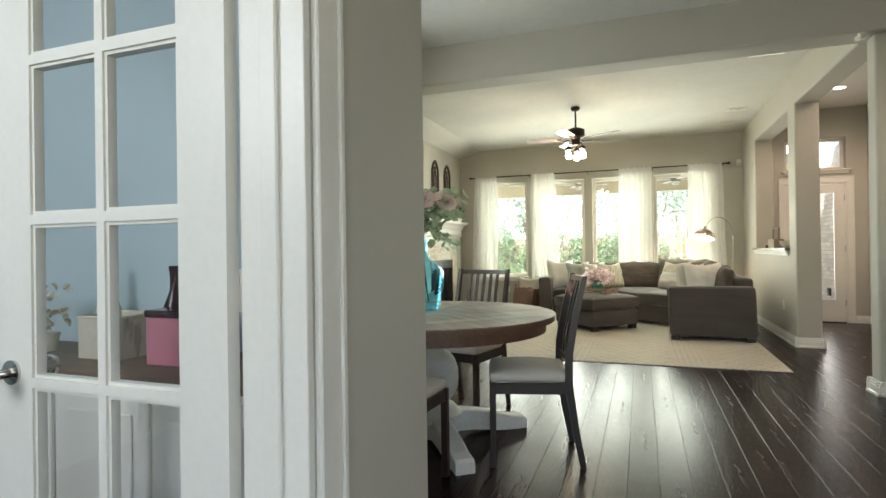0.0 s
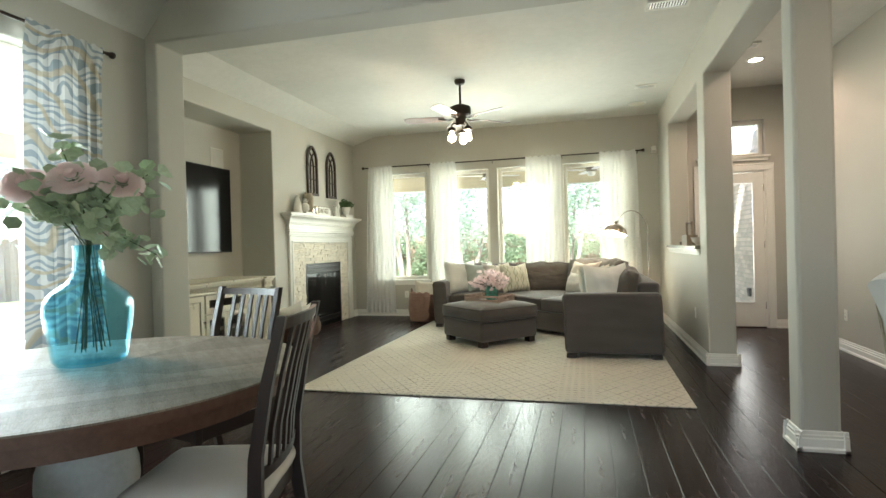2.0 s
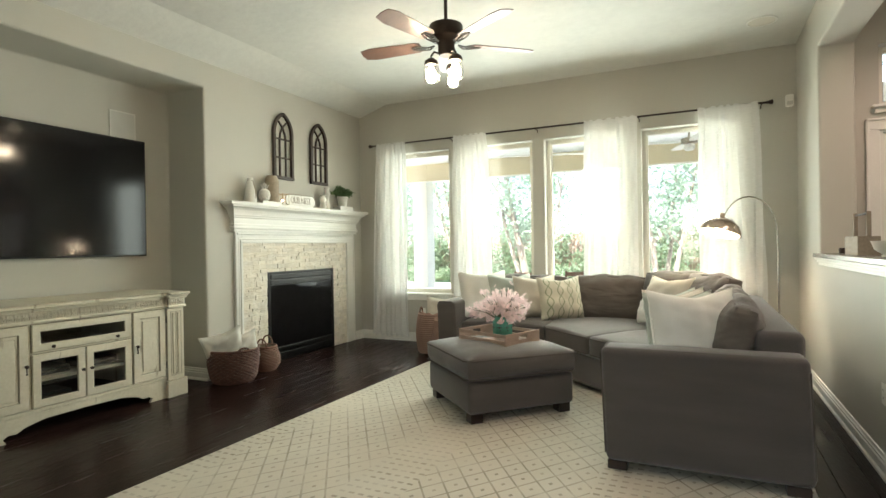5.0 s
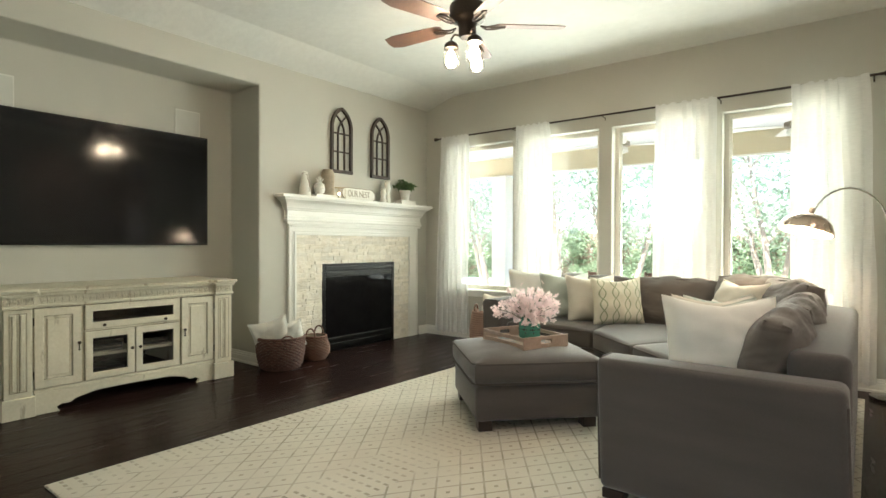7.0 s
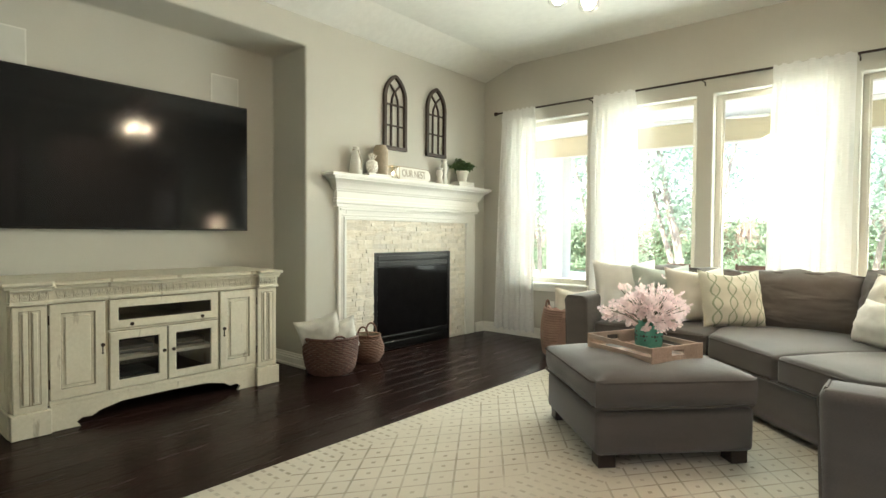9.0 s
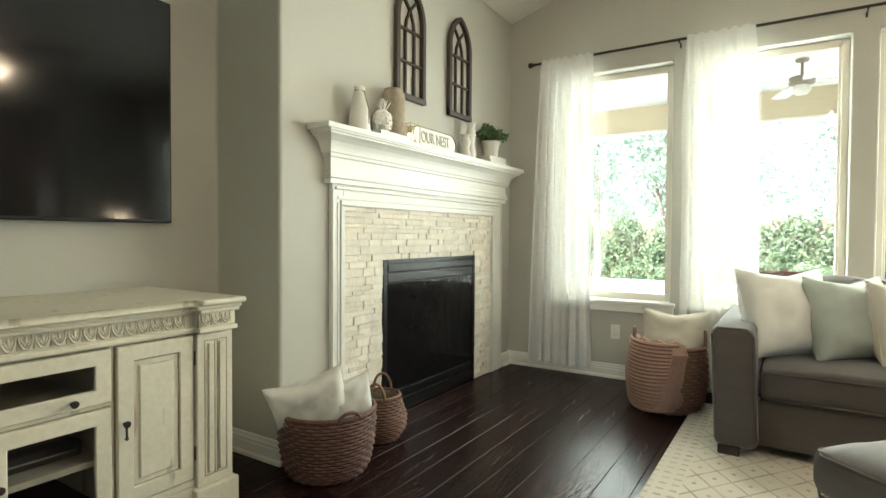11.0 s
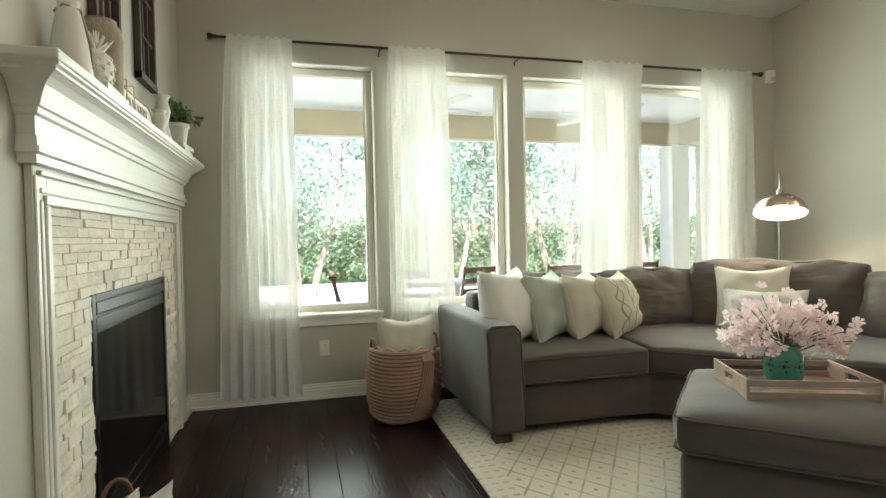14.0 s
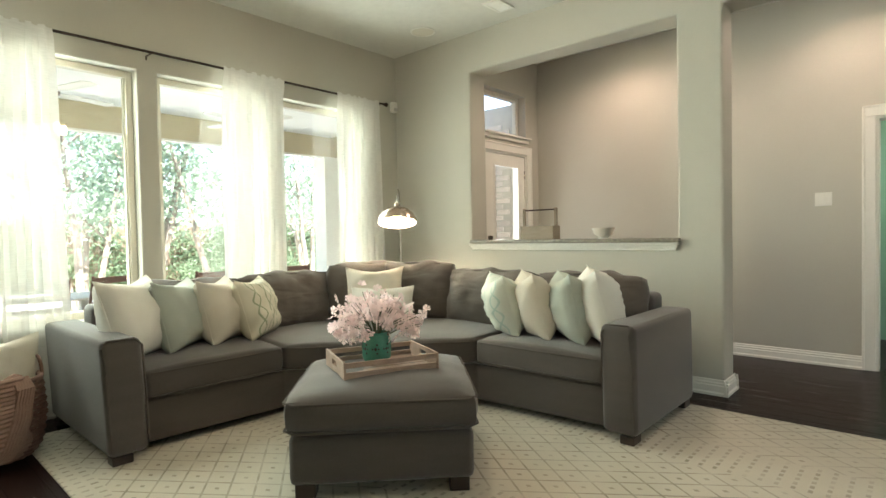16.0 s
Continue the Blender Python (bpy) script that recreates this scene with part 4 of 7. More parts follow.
for k in range(26):
    a, e, r = rl.uniform(0, 6.28), rl.uniform(0.2, 1.4), rl.uniform(0.08, 0.17)
    tip = Vector((math.cos(a) * math.cos(e) * r, math.sin(a) * math.cos(e) * r * 1.1, 0.12 + math.sin(e) * r * 0.8))
    tube([(0, 0, 0.1), tip * 0.6 + Vector((0, 0, 0.05)), tip], 0.0015, 4, bm)
    cs += [tip * f + Vector((0, 0, 0.12 * (1 - f))) + Vector([rl.uniform(-0.015, 0.015) for _ in range(3)]) for f in (0.5, 0.65, 0.8, 0.9, 1.0, 1.05)]
loose_leaves(bm, cs, 0.032, rl, 3)
part("foliage", bm, M_LEAF, pl, kind="stuff")

# ---- arched wall frames ----
M_WALNUT = surf("dark_carved_wood", (0.035, 0.022, 0.016), (0.06, 0.038, 0.026), 0.6, scale=10, fine=70, stretch=(1, 1, 0.2), bump=0.2)


def flat_bar(bm, pts, w, d):
    """A flat moulding along (y, z) points, standing d off the wall."""
    P = [Vector((0, p[0], p[1])) for p in pts]
    rows = []
    for i, p in enumerate(P):
        t = (P[min(i + 1, len(P) - 1)] - P[max(i - 1, 0)]).normalized()
        n = Vector((0, -t.z, t.y)) * w / 2
        rows.append([bm.verts.new(v) for v in (p - n, p + n, p + n + Vector((d, 0, 0)), p - n + Vector((d, 0, 0)))])
    for a, b in zip(rows, rows[1:]):
        for i in range(4):
            bm.faces.new((a[i], a[(i + 1) % 4], b[(i + 1) % 4], b[i]))
    bm.faces.new(rows[0]), bm.faces.new(rows[-1])


def arch_frame(y):
    t = thing("arched_wall_frame", "dark wooden gothic arch window frame hanging on the wall above the mantel", "wall decor", "arched frames above the mantel", at=(XW + 0.003, y, 1.99))
    w, spring, top = 0.14, 0.50, 0.72
    # pointed arch from two circles
    R = ((top - spring) ** 2 + w * w) / (2 * w)
    def side(s, k=1.0, n=10):
        pts = []
        for i in range(n + 1):
            z = spring + (top - spring) * i / n * k
            pts.append((s * (w - R + math.sqrt(max(0, R * R - (z - spring) ** 2))), z))
        return pts
    bm = bmesh.new()
    flat_bar(bm, [(-w, 0), (-w, spring)] + side(-1)[1:], 0.032, 0.03)
    flat_bar(bm, [(w, 0), (w, spring)] + side(1)[1:], 0.032, 0.03)
    flat_bar(bm, [(-w - 0.016, 0.014), (w + 0.016, 0.014)], 0.034, 0.034)
    part("outer_frame", bm, M_WALNUT, t)
    for y0 in (-0.047, 0.047):
        b = bmesh.new()
        flat_bar(b, [(y0, 0.03), (y0, 0.44)], 0.014, 0.018)
        s = 1 if y0 < 0 else -1
        flat_bar(b, [(y0, 0.44), (y0 + s * 0.01, 0.50), (y0 + s * 0.045, 0.57), (y0 + s * 0.11, 0.635)], 0.014, 0.018)
        part("mullion", b, M_WALNUT, t)
    for z in (0.235, 0.44):
        b = bmesh.new()
        flat_bar(b, [(-w + 0.016, z), (w - 0.016, z)], 0.014, 0.02)
        part("crossbar", b, M_WALNUT, t)
    return t


arch_frame(8.272)
arch_frame(8.885)

# ---- media console ----
con = thing("media_console", "antique cream distressed media console with carved frieze and glass doors", "cabinet")
CX = -2.755
CT = 0.875
top = [(-3.38, 5.14), (-2.66, 5.14), (-2.66, 5.375), (-2.70, 5.385), (-2.70, 6.655), (-2.66, 6.665), (-2.66, 6.858), (-3.38, 6.858)]
part("top", prism(top, CT - 0.024, CT, 0.010, 3), M_CREAM, con)
part("top_moulding", prism([(x if x < -3 else x - 0.016, y + (0.012 if y < 6 else -0.012)) for x, y in top], CT - 0.040, CT - 0.0241, 0.006, 2), M_CREAM, con)
part("carcass", solid([-3.37, -3.35, CX - 0.02, CX], [5.18, 5.685, 6.365, 6.845], [0.15, 0.19, 0.525, 0.56, 0.74, CT - 0.036],
     [(-3.35, 5.685, 0.19, 0, 6.365, 0.525), (-3.35, 5.685, 0.56, 0, 6.365, 0.74)]), M_CREAM, con)
part("inner_shelf", B(-3.34, 5.69, 0.345, CX - 0.008, 6.36, 0.365), M_CREAM, con)
# near-black sheets paint the shade inside the cream carcass
part("shade_back", solid([-3.349, -3.345], [5.687, 6.363], [0.192, 0.523]), M_HOLLOWSHADE, con)
part("shade_floor", B(-3.344, 5.687, 0.191, CX - 0.03, 6.363, 0.1935), M_HOLLOWSHADE, con)
for y0, y1 in ((5.195, 5.355), (6.675, 6.832)):
    p = part("pilaster", box(box(bmesh.new(), CX, y0, 0.14, CX + 0.035, y1, 0.74, 0.004), CX, y0 - 0.015, 0, CX + 0.055, y1 + 0.015, 0.14, 0.006, 2), M_CREAM, con)
    for a, b in ((0.045, 0.068), (0.092, 0.115)):
        part("reed", B(CX + 0.035, y0 + a, 0.19, CX + 0.043, y0 + b, 0.70, 0.003), M_CREAM, p)
    g = bmesh.new()
    for a in (0.030, 0.073, 0.085, 0.126):
        box(g, CX + 0.0352, y0 + a, 0.18, CX + 0.0362, y0 + a + 0.004, 0.71)
    box(g, CX + 0.0352, y0 + 0.030, 0.178, CX + 0.0362, y0 + 0.130, 0.182)
    box(g, CX + 0.0352, y0 + 0.030, 0.708, CX + 0.0362, y0 + 0.130, 0.712)
    part("glaze_line", g, M_GLAZE, p)
# frieze with carved leaves
for y0, y1, o in ((5.185, 5.365, 0.05), (5.365, 6.675, 0.015), (6.675, 6.832, 0.05)):
    part("frieze", box(box(box(bmesh.new(), CX - 0.02, y0, 0.765, CX + o, y1, CT - 0.036), CX - 0.02, y0 - 0.006, 0.745, CX + o + 0.012, y1 + 0.006, 0.765, 0.005, 2), CX - 0.02, y0 - 0.008, CT - 0.055, CX + o + 0.022, y1 + 0.008, CT - 0.036, 0.006, 2), M_CREAM, con)
bm = bmesh.new()
gl = bmesh.new()
y = 5.205
while y < 6.82:
    o = 0.05 if y < 5.365 or y > 6.675 else 0.015
    if not (5.345 < y < 5.39 or 6.65 < y < 6.70):
        X = CX + o
        tube([(X + 0.001, y - 0.019, 0.817), (X + 0.004, y - 0.017, 0.795), (X + 0.005, y - 0.008, 0.777), (X + 0.005, y, 0.773), (X + 0.005, y + 0.008, 0.777), (X + 0.004, y + 0.017, 0.795), (X + 0.001, y + 0.019, 0.817)], 0.0038, 5, bm)
        for q, ln in ((-28, 0.028), (0, 0.036), (28, 0.028)):
            lf = lathe([(0, 0), (0.004, 0.006), (0.0055, ln * 0.5), (0.003, ln * 0.85), (0, ln)], 6)
            lf.transform(pose(X + 0.002, y, 0.780, q, 0, 0))
            merge(bm, lf)
        box(gl, X + 0.0004, y + 0.0205, 0.772, X + 0.0012, y + 0.0235, 0.814)
    y += 0.044
part("carving", bm, M_CREAM, con, kind="stuff")
part("glaze_shadow", gl, M_GLAZE, con, kind="stuff")
# side panel base and apron with cut scrolls
for y in (5.175, 6.81):
    part("plinth_side", B(-3.37, y, 0, CX - 0.001, y + 0.035, 0.14, 0.004), M_CREAM, con)
ap = [(5.37, 0.15), (5.37, 0.0), (5.52, 0.0), (5.50, 0.03), (5.53, 0.05), (5.58, 0.045), (5.62, 0.07), (5.68, 0.085), (5.75, 0.10), (6.02, 0.105), (6.29, 0.10), (6.36, 0.085), (6.42, 0.07), (6.46, 0.045), (6.51, 0.05), (6.54, 0.03), (6.52, 0.0), (6.67, 0.0), (6.67, 0.15)]
bm = bmesh.new()
lo = [bm.verts.new((CX, a, z)) for a, z in ap]
hi = [bm.verts.new((CX + 0.022, a, z)) for a, z in ap]
bm.faces.new(lo), bm.faces.new(hi)
for i in range(len(ap)):
    bm.faces.new((lo[i], lo[(i + 1) % len(ap)], hi[(i + 1) % len(ap)], hi[i]))
part("apron", bm, M_CREAM, con)
part("base_rail", B(CX, 5.365, 0.15, CX + 0.018, 6.675, 0.175, 0.003), M_CREAM, con)
M_SMOKE = glassy("cabinet_glass", (0.85, 0.85, 0.85))


def cab_door(y0, y1, z0, z1, fw, panel, knob_y, knob_z, name="door", drop=False):
    x = CX + 0.001
    d = part(name, solid([x, x + 0.02], [y0, y0 + fw, y1 - fw, y1], [z0, z0 + fw, z1 - fw, z1], [(-9, y0 + fw, z0 + fw, 9, y1 - fw, z1 - fw)]), M_CREAM, con)
    bevelled(d, 0.003, 1)
    if panel == "wood":
        b = box(bmesh.new(), x, y0 + fw, z0 + fw, x + 0.01, y1 - fw, z1 - fw)
        box(b, x + 0.01, y0 + fw + 0.02, z0 + fw + 0.02, x + 0.017, y1 - fw - 0.02, z1 - fw - 0.02, 0.005)
        part("panel", b, M_CREAM, d)
        g = bmesh.new()
        for a, b2, c, e in ((y0 + fw, y0 + fw + 0.004, z0 + fw, z1 - fw), (y1 - fw - 0.004, y1 - fw, z0 + fw, z1 - fw), (y0 + fw, y1 - fw, z0 + fw, z0 + fw + 0.004), (y0 + fw, y1 - fw, z1 - fw - 0.004, z1 - fw)):
            box(g, x + 0.0101, a, c, x + 0.0112, b2, e)
        part("glaze_line", g, M_GLAZE, d)
    else:
        part("pane", B(x + 0.006, y0 + fw + 0.0005, z0 + fw + 0.0005, x + 0.009, y1 - fw - 0.0005, z1 - fw - 0.0005), M_SMOKE, d, "smoked glass pane")
    g = solid([CX + 0.0002, CX + 0.0008], [y0 - 0.004, y0 + 0.01, y1 - 0.01, y1 + 0.004], [z0 - 0.004, z0 + 0.01, z1 - 0.01, z1 + 0.004], [(-9, y0 + 0.01, z0 + 0.01, 9, y1 - 0.01, z1 - 0.01)])
    part("gap", g, M_GLAZE, d)
    for ky in knob_y:
        kb = lathe([(0, 0), (0.005, 0), (0.005, 0.012), (0.012, 0.018), (0.012, 0.024), (0, 0.028)], 12)
        kb.transform(pose(x + 0.02, ky, knob_z, 0, 90))
        if drop:
            tube([(x + 0.036, ky, knob_z), (x + 0.038, ky, knob_z - 0.04)], 0.004, 6, kb)
            merge(kb, lathe([(0, 0), (0.008, 0.008), (0, 0.022)], 8, at=(x + 0.038, ky, knob_z - 0.058)))
        part("knob", kb, M_BRONZE, d, smooth=True)
    return d


cab_door(5.37, 5.655, 0.18, 0.735, 0.055, "wood", [5.635], 0.47, drop=True)
cab_door(6.39, 6.67, 0.18, 0.735, 0.055, "wood", [6.41], 0.47, drop=True)
cab_door(5.68, 6.37, 0.555, 0.735, 0.05, "glass", [5.80, 6.25], 0.58, "drawer_front")
cab_door(5.68, 6.02, 0.18, 0.535, 0.05, "glass", [5.995], 0.38)
cab_door(6.03, 6.37, 0.18, 0.535, 0.05, "glass", [6.055], 0.38)
for y in (5.366, 6.674):
    for z in (0.25, 0.62):
        part("hinge", tube([(CX + 0.022, y, z), (CX + 0.022, y, z + 0.055)], 0.004, 6), M_BRONZE, con, "small dark barrel hinge", smooth=True)
M_DEVICE = surf("device_plastic", (0.05, 0.05, 0.05), (0.07, 0.07, 0.07), 0.4)
for y, z, w in ((5.86, 0.366, 0.24), (6.2, 0.366, 0.26), (5.86, 0.191, 0.26)):
    dv = thing("media_player", "dark grey media box on a shelf inside the console", "electronics", at=(-2.95, y, z))
    part("case", B(-0.12, -w / 2, 0, 0.1, w / 2, 0.05, 0.004), M_DEVICE, dv)
    part("front_strip", B(0.101, -w / 2 + 0.02, 0.02, 0.103, w / 2 - 0.02, 0.028), M_CHROME, dv)

# ---- baskets ----
M_WICK = surf("brown_wicker", (0.050, 0.022, 0.018), (0.19, 0.095, 0.068), 0.75, scale=25, fine=150, bump=0.6, dist=0.003)
M_WICK2 = surf("tan_wicker", (0.14, 0.068, 0.046), (0.23, 0.125, 0.085), 0.75, scale=25, fine=150, bump=0.6, dist=0.003)
M_KNIT = surf("blush_knit", (0.36, 0.225, 0.17), (0.28, 0.17, 0.13), 0.95, scale=12, fine=160, bump=0.6, dist=0.003)
M_PWHITE = surf("white_pillow_cloth", (0.74, 0.72, 0.66), (0.68, 0.66, 0.60), 0.95, scale=4, fine=260, bump=0.35, dist=0.002)
M_PSAGE = surf("sage_pillow_cloth", (0.45, 0.48, 0.42), (0.39, 0.42, 0.365), 0.9, scale=5, fine=260, bump=0.35, dist=0.002)
M_PCREAM = surf("cream_pillow_cloth", (0.66, 0.61, 0.52), (0.60, 0.55, 0.46), 0.95, scale=5, fine=200, bump=0.4, dist=0.002)


def woven_basket(t, profile, mat, strands=22, th=0.009, name="body"):
    """Rows of strands that pass in and out round the uprights."""
    H = profile[-1][1]
    rows = int(H / (th * 1.75))
    bm = bmesh.new()

    def rad(z):
        for (r0, z0), (r1, z1) in zip(profile, profile[1:]):
            if z0 <= z <= z1:
                return r0 + (r1 - r0) * (z - z0) / max(1e-6, z1 - z0)
        return profile[-1][0]
    for k in range(rows):
        z = th + k * th * 1.75
        n = strands * 4
        pts = [((rad(z) + th * 0.55 * math.cos(math.pi * i / 2 + math.pi * (k % 2))) * math.cos(2 * math.pi * i / n), (rad(z) + th * 0.55 * math.cos(math.pi * i / 2 + math.pi * (k % 2))) * math.sin(2 * math.pi * i / n), z) for i in range(n)]
        tube(pts, th * 0.85, 5, bm, closed=True)
    part("weave", bm, mat, t, smooth=True, kind="stuff")
    part("rim", tube([(rad(H) * math.cos(a), rad(H) * math.sin(a), H) for a in [2 * math.pi * i / 36 for i in range(36)]], th * 1.3, 7, closed=True), mat, t, smooth=True)
    part("lining", lathe([(0, 0.004), (profile[0][0] - 0.01, 0.004)] + [(r - 0.012, z) for r, z in profile[1:]], 30), M_GLAZE, t)


def handle(t, ang, r, z, w, h, mat, th=0.008):
    a = radians(ang)
    c, s = math.cos(a), math.sin(a)
    pts = []
    for k in range(11):
        q = math.pi * k / 10
        u, zz = w * math.cos(q), z + h * math.sin(q)
        pts.append((r * c - u * s, r * s + u * c, zz))
    part("handle", tube(pts, th, 7), mat, t, smooth=True)


def pillow_bm(w, h, t, seed=0, n=20, ear=0.13, chop=True):
    """A square cushion: thick middle, thin seams, ears drawn out at the corners. Stands in its x, z plane."""
    bm = bmesh.new()
    rng = Vector((seed * 2.7, seed * 1.3, 5.1))
    grids = []
    for side in (1, -1):
        g = []
        for i in range(n + 1):
            row = []
            for j in range(n + 1):
                u, v = 2 * i / n - 1, 2 * j / n - 1
                pull = 1 - ear * 0.55 * (1 - u * u) * abs(v) ** 4 - (0.17 * (1 - abs(u) ** 1.2) ** 1.3 * v ** 3 if v > 0 and chop else 0)
                pull2 = 1 - ear * 0.55 * (1 - v * v) * abs(u) ** 4
                x, z = w / 2 * u * pull2, h / 2 * v * pull
                d = ((1 - abs(u) ** 2.6) * (1 - abs(v) ** 2.6)) ** 0.58 * t / 2 * 1.12
                d += 0.024 * noise.noise(Vector((u * 2.2, v * 2.2, side)) + rng) * (1 - max(abs(u), abs(v)) ** 8) + 0.022 * abs(noise.noise(Vector((u * 5, v * 5, side * 3)) + rng)) * (1 - max(abs(u), abs(v)) ** 8)
                row.append((x, -side * d, z))
            g.append(row)
        grids.append(g)
    V = {}
    for s in (0, 1):
        for i in range(n + 1):
            for j in range(n + 1):
                edge = i in (0, n) or j in (0, n)
                if edge and s == 1:
                    V[1, i, j] = V[0, i, j]
                else:
                    p = grids[s][i][j]
                    V[s, i, j] = bm.verts.new((p[0], 0 if edge else p[1], p[2]))
    for s in (0, 1):
        for i in range(n):
            for j in range(n):
                bm.faces.new((V[s, i, j], V[s, i + 1, j], V[s, i + 1, j + 1], V[s, i, j + 1]))
    return bm


def pillow_edge(w, h, seed, n=20, ear=0.13):
    pts = []
    ring = [(i, 0) for i in range(n)] + [(n, j) for j in range(n)] + [(i, n) for i in range(n, 0, -1)] + [(0, j) for j in range(n, 0, -1)]
    for i, j in ring:
        u, v = 2 * i / n - 1, 2 * j / n - 1
        pull = 1 - ear * 0.55 * (1 - u * u) * abs(v) ** 4 - (0.17 * (1 - abs(u) ** 1.2) ** 1.3 * v ** 3 if v > 0 else 0)
        pull2 = 1 - ear * 0.55 * (1 - v * v) * abs(u) ** 4
        pts.append((w / 2 * u * pull2, 0, h / 2 * v * pull))
    return pts


def pillow(at, rz, tilt, w, h, t, mat, label, seed=1, group="", roll=0):
    p = thing("throw_pillow", label, "pillow", group)
    p.matrix_world = pose(*at) @ pose(0, 0, 0, 0, 0, rz) @ pose(0, 0, 0, tilt, roll, 0) @ pose(0, 0, h / 2)
    c = part("cover", pillow_bm(w, h, t, seed), mat, p, smooth=True)
    ed = pillow_edge(w, h, seed)
    part("seam", tube(ed, 0.003, 5, closed=True), mat, c, smooth=True)
    return p


b1 = thing("wicker_basket", "large round dark brown wicker basket holding white pillows beside the fireplace", "basket", at=(-2.665, 7.315, 0))
woven_basket(b1, [(0.17, 0), (0.20, 0.05), (0.22, 0.16), (0.225, 0.30)], M_WICK)
handle(b1, 150, 0.225, 0.30, 0.05, 0.03, M_WICK)
handle(b1, -20, 0.225, 0.30, 0.05, 0.03, M_WICK)
pillow((-2.67, 7.27, 0.19), 48, 14, 0.36, 0.31, 0.12, M_PWHITE, "white cotton pillow stuffed in the dark wicker basket", 11, roll=-16)
pillow((-2.62, 7.39, 0.17), 58, 16, 0.33, 0.29, 0.12, M_PWHITE, "small white cotton pillow leaning in the dark wicker basket", 12, roll=-14)
b2 = thing("wicker_basket", "small tan wicker basket with looped handles on the wood floor", "basket", at=(-2.72, 7.77, 0))
woven_basket(b2, [(0.10, 0), (0.145, 0.07), (0.15, 0.13), (0.12, 0.21), (0.115, 0.24)], M_WICK2, 16, 0.008)
handle(b2, 120, 0.115, 0.24, 0.05, 0.09, M_WICK2)
handle(b2, -60, 0.115, 0.24, 0.05, 0.09, M_WICK2)
b3 = thing("woven_basket", "round brown rope basket with a blush knit blanket over its side", "basket", at=(-1.475, 9.25, 0))
b3.scale = (1.08, 1.08, 1.1)
woven_basket(b3, [(0.16, 0), (0.195, 0.06), (0.215, 0.20), (0.20, 0.38)], M_WICK2, 18, 0.011)
handle(b3, 190, 0.20, 0.38, 0.05, 0.09, M_WICK2, 0.009)
handle(b3, 10, 0.20, 0.38, 0.05, 0.09, M_WICK2, 0.009)
pillow((-1.44, 9.28, 0.24), 8, -6, 0.42, 0.41, 0.13, M_PCREAM, "cream cotton pillow standing in the woven rope basket", 13)
bl = thing("knit_blanket", "chunky blush pink knit blanket draped over the basket's side", "blanket", at=(-1.475, 9.25, 0))
bl.scale = (1.08, 1.08, 1.1)
bm = bmesh.new()
for k in range(19):
    z = 0.05 + 0.02 * k
    r = 0.212 + 0.028 * math.sin(min(1, z / 0.4) * 3.0)
    a0, a1 = radians(188 + 2 * math.sin(k)), radians(290 + 10 * math.sin(k * 0.5))
    tube([(r * math.cos(a0 + (a1 - a0) * i / 14), r * math.sin(a0 + (a1 - a0) * i / 14), z - 0.03 * math.sin(math.pi * i / 14) * (1 - z / 0.5)) for i in range(15)], 0.0125, 6, bm)
for q in range(3):
    tube([(0.18 * math.cos(radians(a)), 0.18 * math.sin(radians(a)), 0.385 + 0.012 * math.sin(a * 0.2) + 0.01 * q) for a in range(195, 300, 8)], 0.018, 6, bm)
part("folds", bm, M_KNIT, bl, smooth=True, kind="stuff")
bm = bmesh.new()
for q in range(6):
    a = radians(286 + q * 3.2)
    tube([(0.205 * math.cos(a), 0.205 * math.sin(a), 0.41), (0.245 * math.cos(a), 0.245 * math.sin(a), 0.36), (0.25 * math.cos(a - 0.1), 0.25 * math.sin(a - 0.1), 0.22), (0.235 * math.cos(a - 0.28), 0.235 * math.sin(a - 0.28), 0.08), (0.23 * math.cos(a - 0.45), 0.23 * math.sin(a - 0.45), 0.035)], 0.011, 6, bm)
part("edge_fold", bm, M_KNIT, bl, smooth=True, kind="stuff")

# ---- throw pillows on the sofa ----
PG = "throw pillows on the sofa"


def trellis(name, base, line, k):
    m = surf(name, base, tuple(v * 0.93 for v in base), 0.9, scale=5, fine=240, bump=0.3, dist=0.002)
    t = m.node_tree
    N, L = t.nodes.new, t.links.new
    co, sp = N("ShaderNodeTexCoord"), N("ShaderNodeSeparateXYZ")
    L(co.outputs["Object"], sp.inputs[0])

    def ma(op, a, b=None, c=None):
        n = N("ShaderNodeMath")
        n.operation = op
        for i, v in enumerate((a, b, c)):
            if v is not None:
                L(v, n.inputs[i]) if not isinstance(v, (int, float)) else setattr(n.inputs[i], "default_value", v)
        return n.outputs[0]
    sx = ma("SINE", ma("MULTIPLY", sp.outputs["Z"], k))
    bands = []
    for s in (1, -1):
        u = ma("ADD", ma("MULTIPLY", sp.outputs["X"], 9.5), ma("MULTIPLY", sx, 0.25 * s))
        bands.append(ma("COMPARE", ma("FRACT", u), 0.5, 0.055))
    mask = ma("MAXIMUM", bands[0], bands[1])
    mx = N("ShaderNodeMix")
    mx.data_type = "RGBA"
    b = t.nodes["Principled BSDF"]
    src = b.inputs["Base Color"].links[0].from_socket
    L(mask, mx.inputs["Factor"]), L(src, mx.inputs["A"])
    mx.inputs["B"].default_value = (*line, 1)
    L(mx.outputs["Result"], b.inputs["Base Color"])
    return m


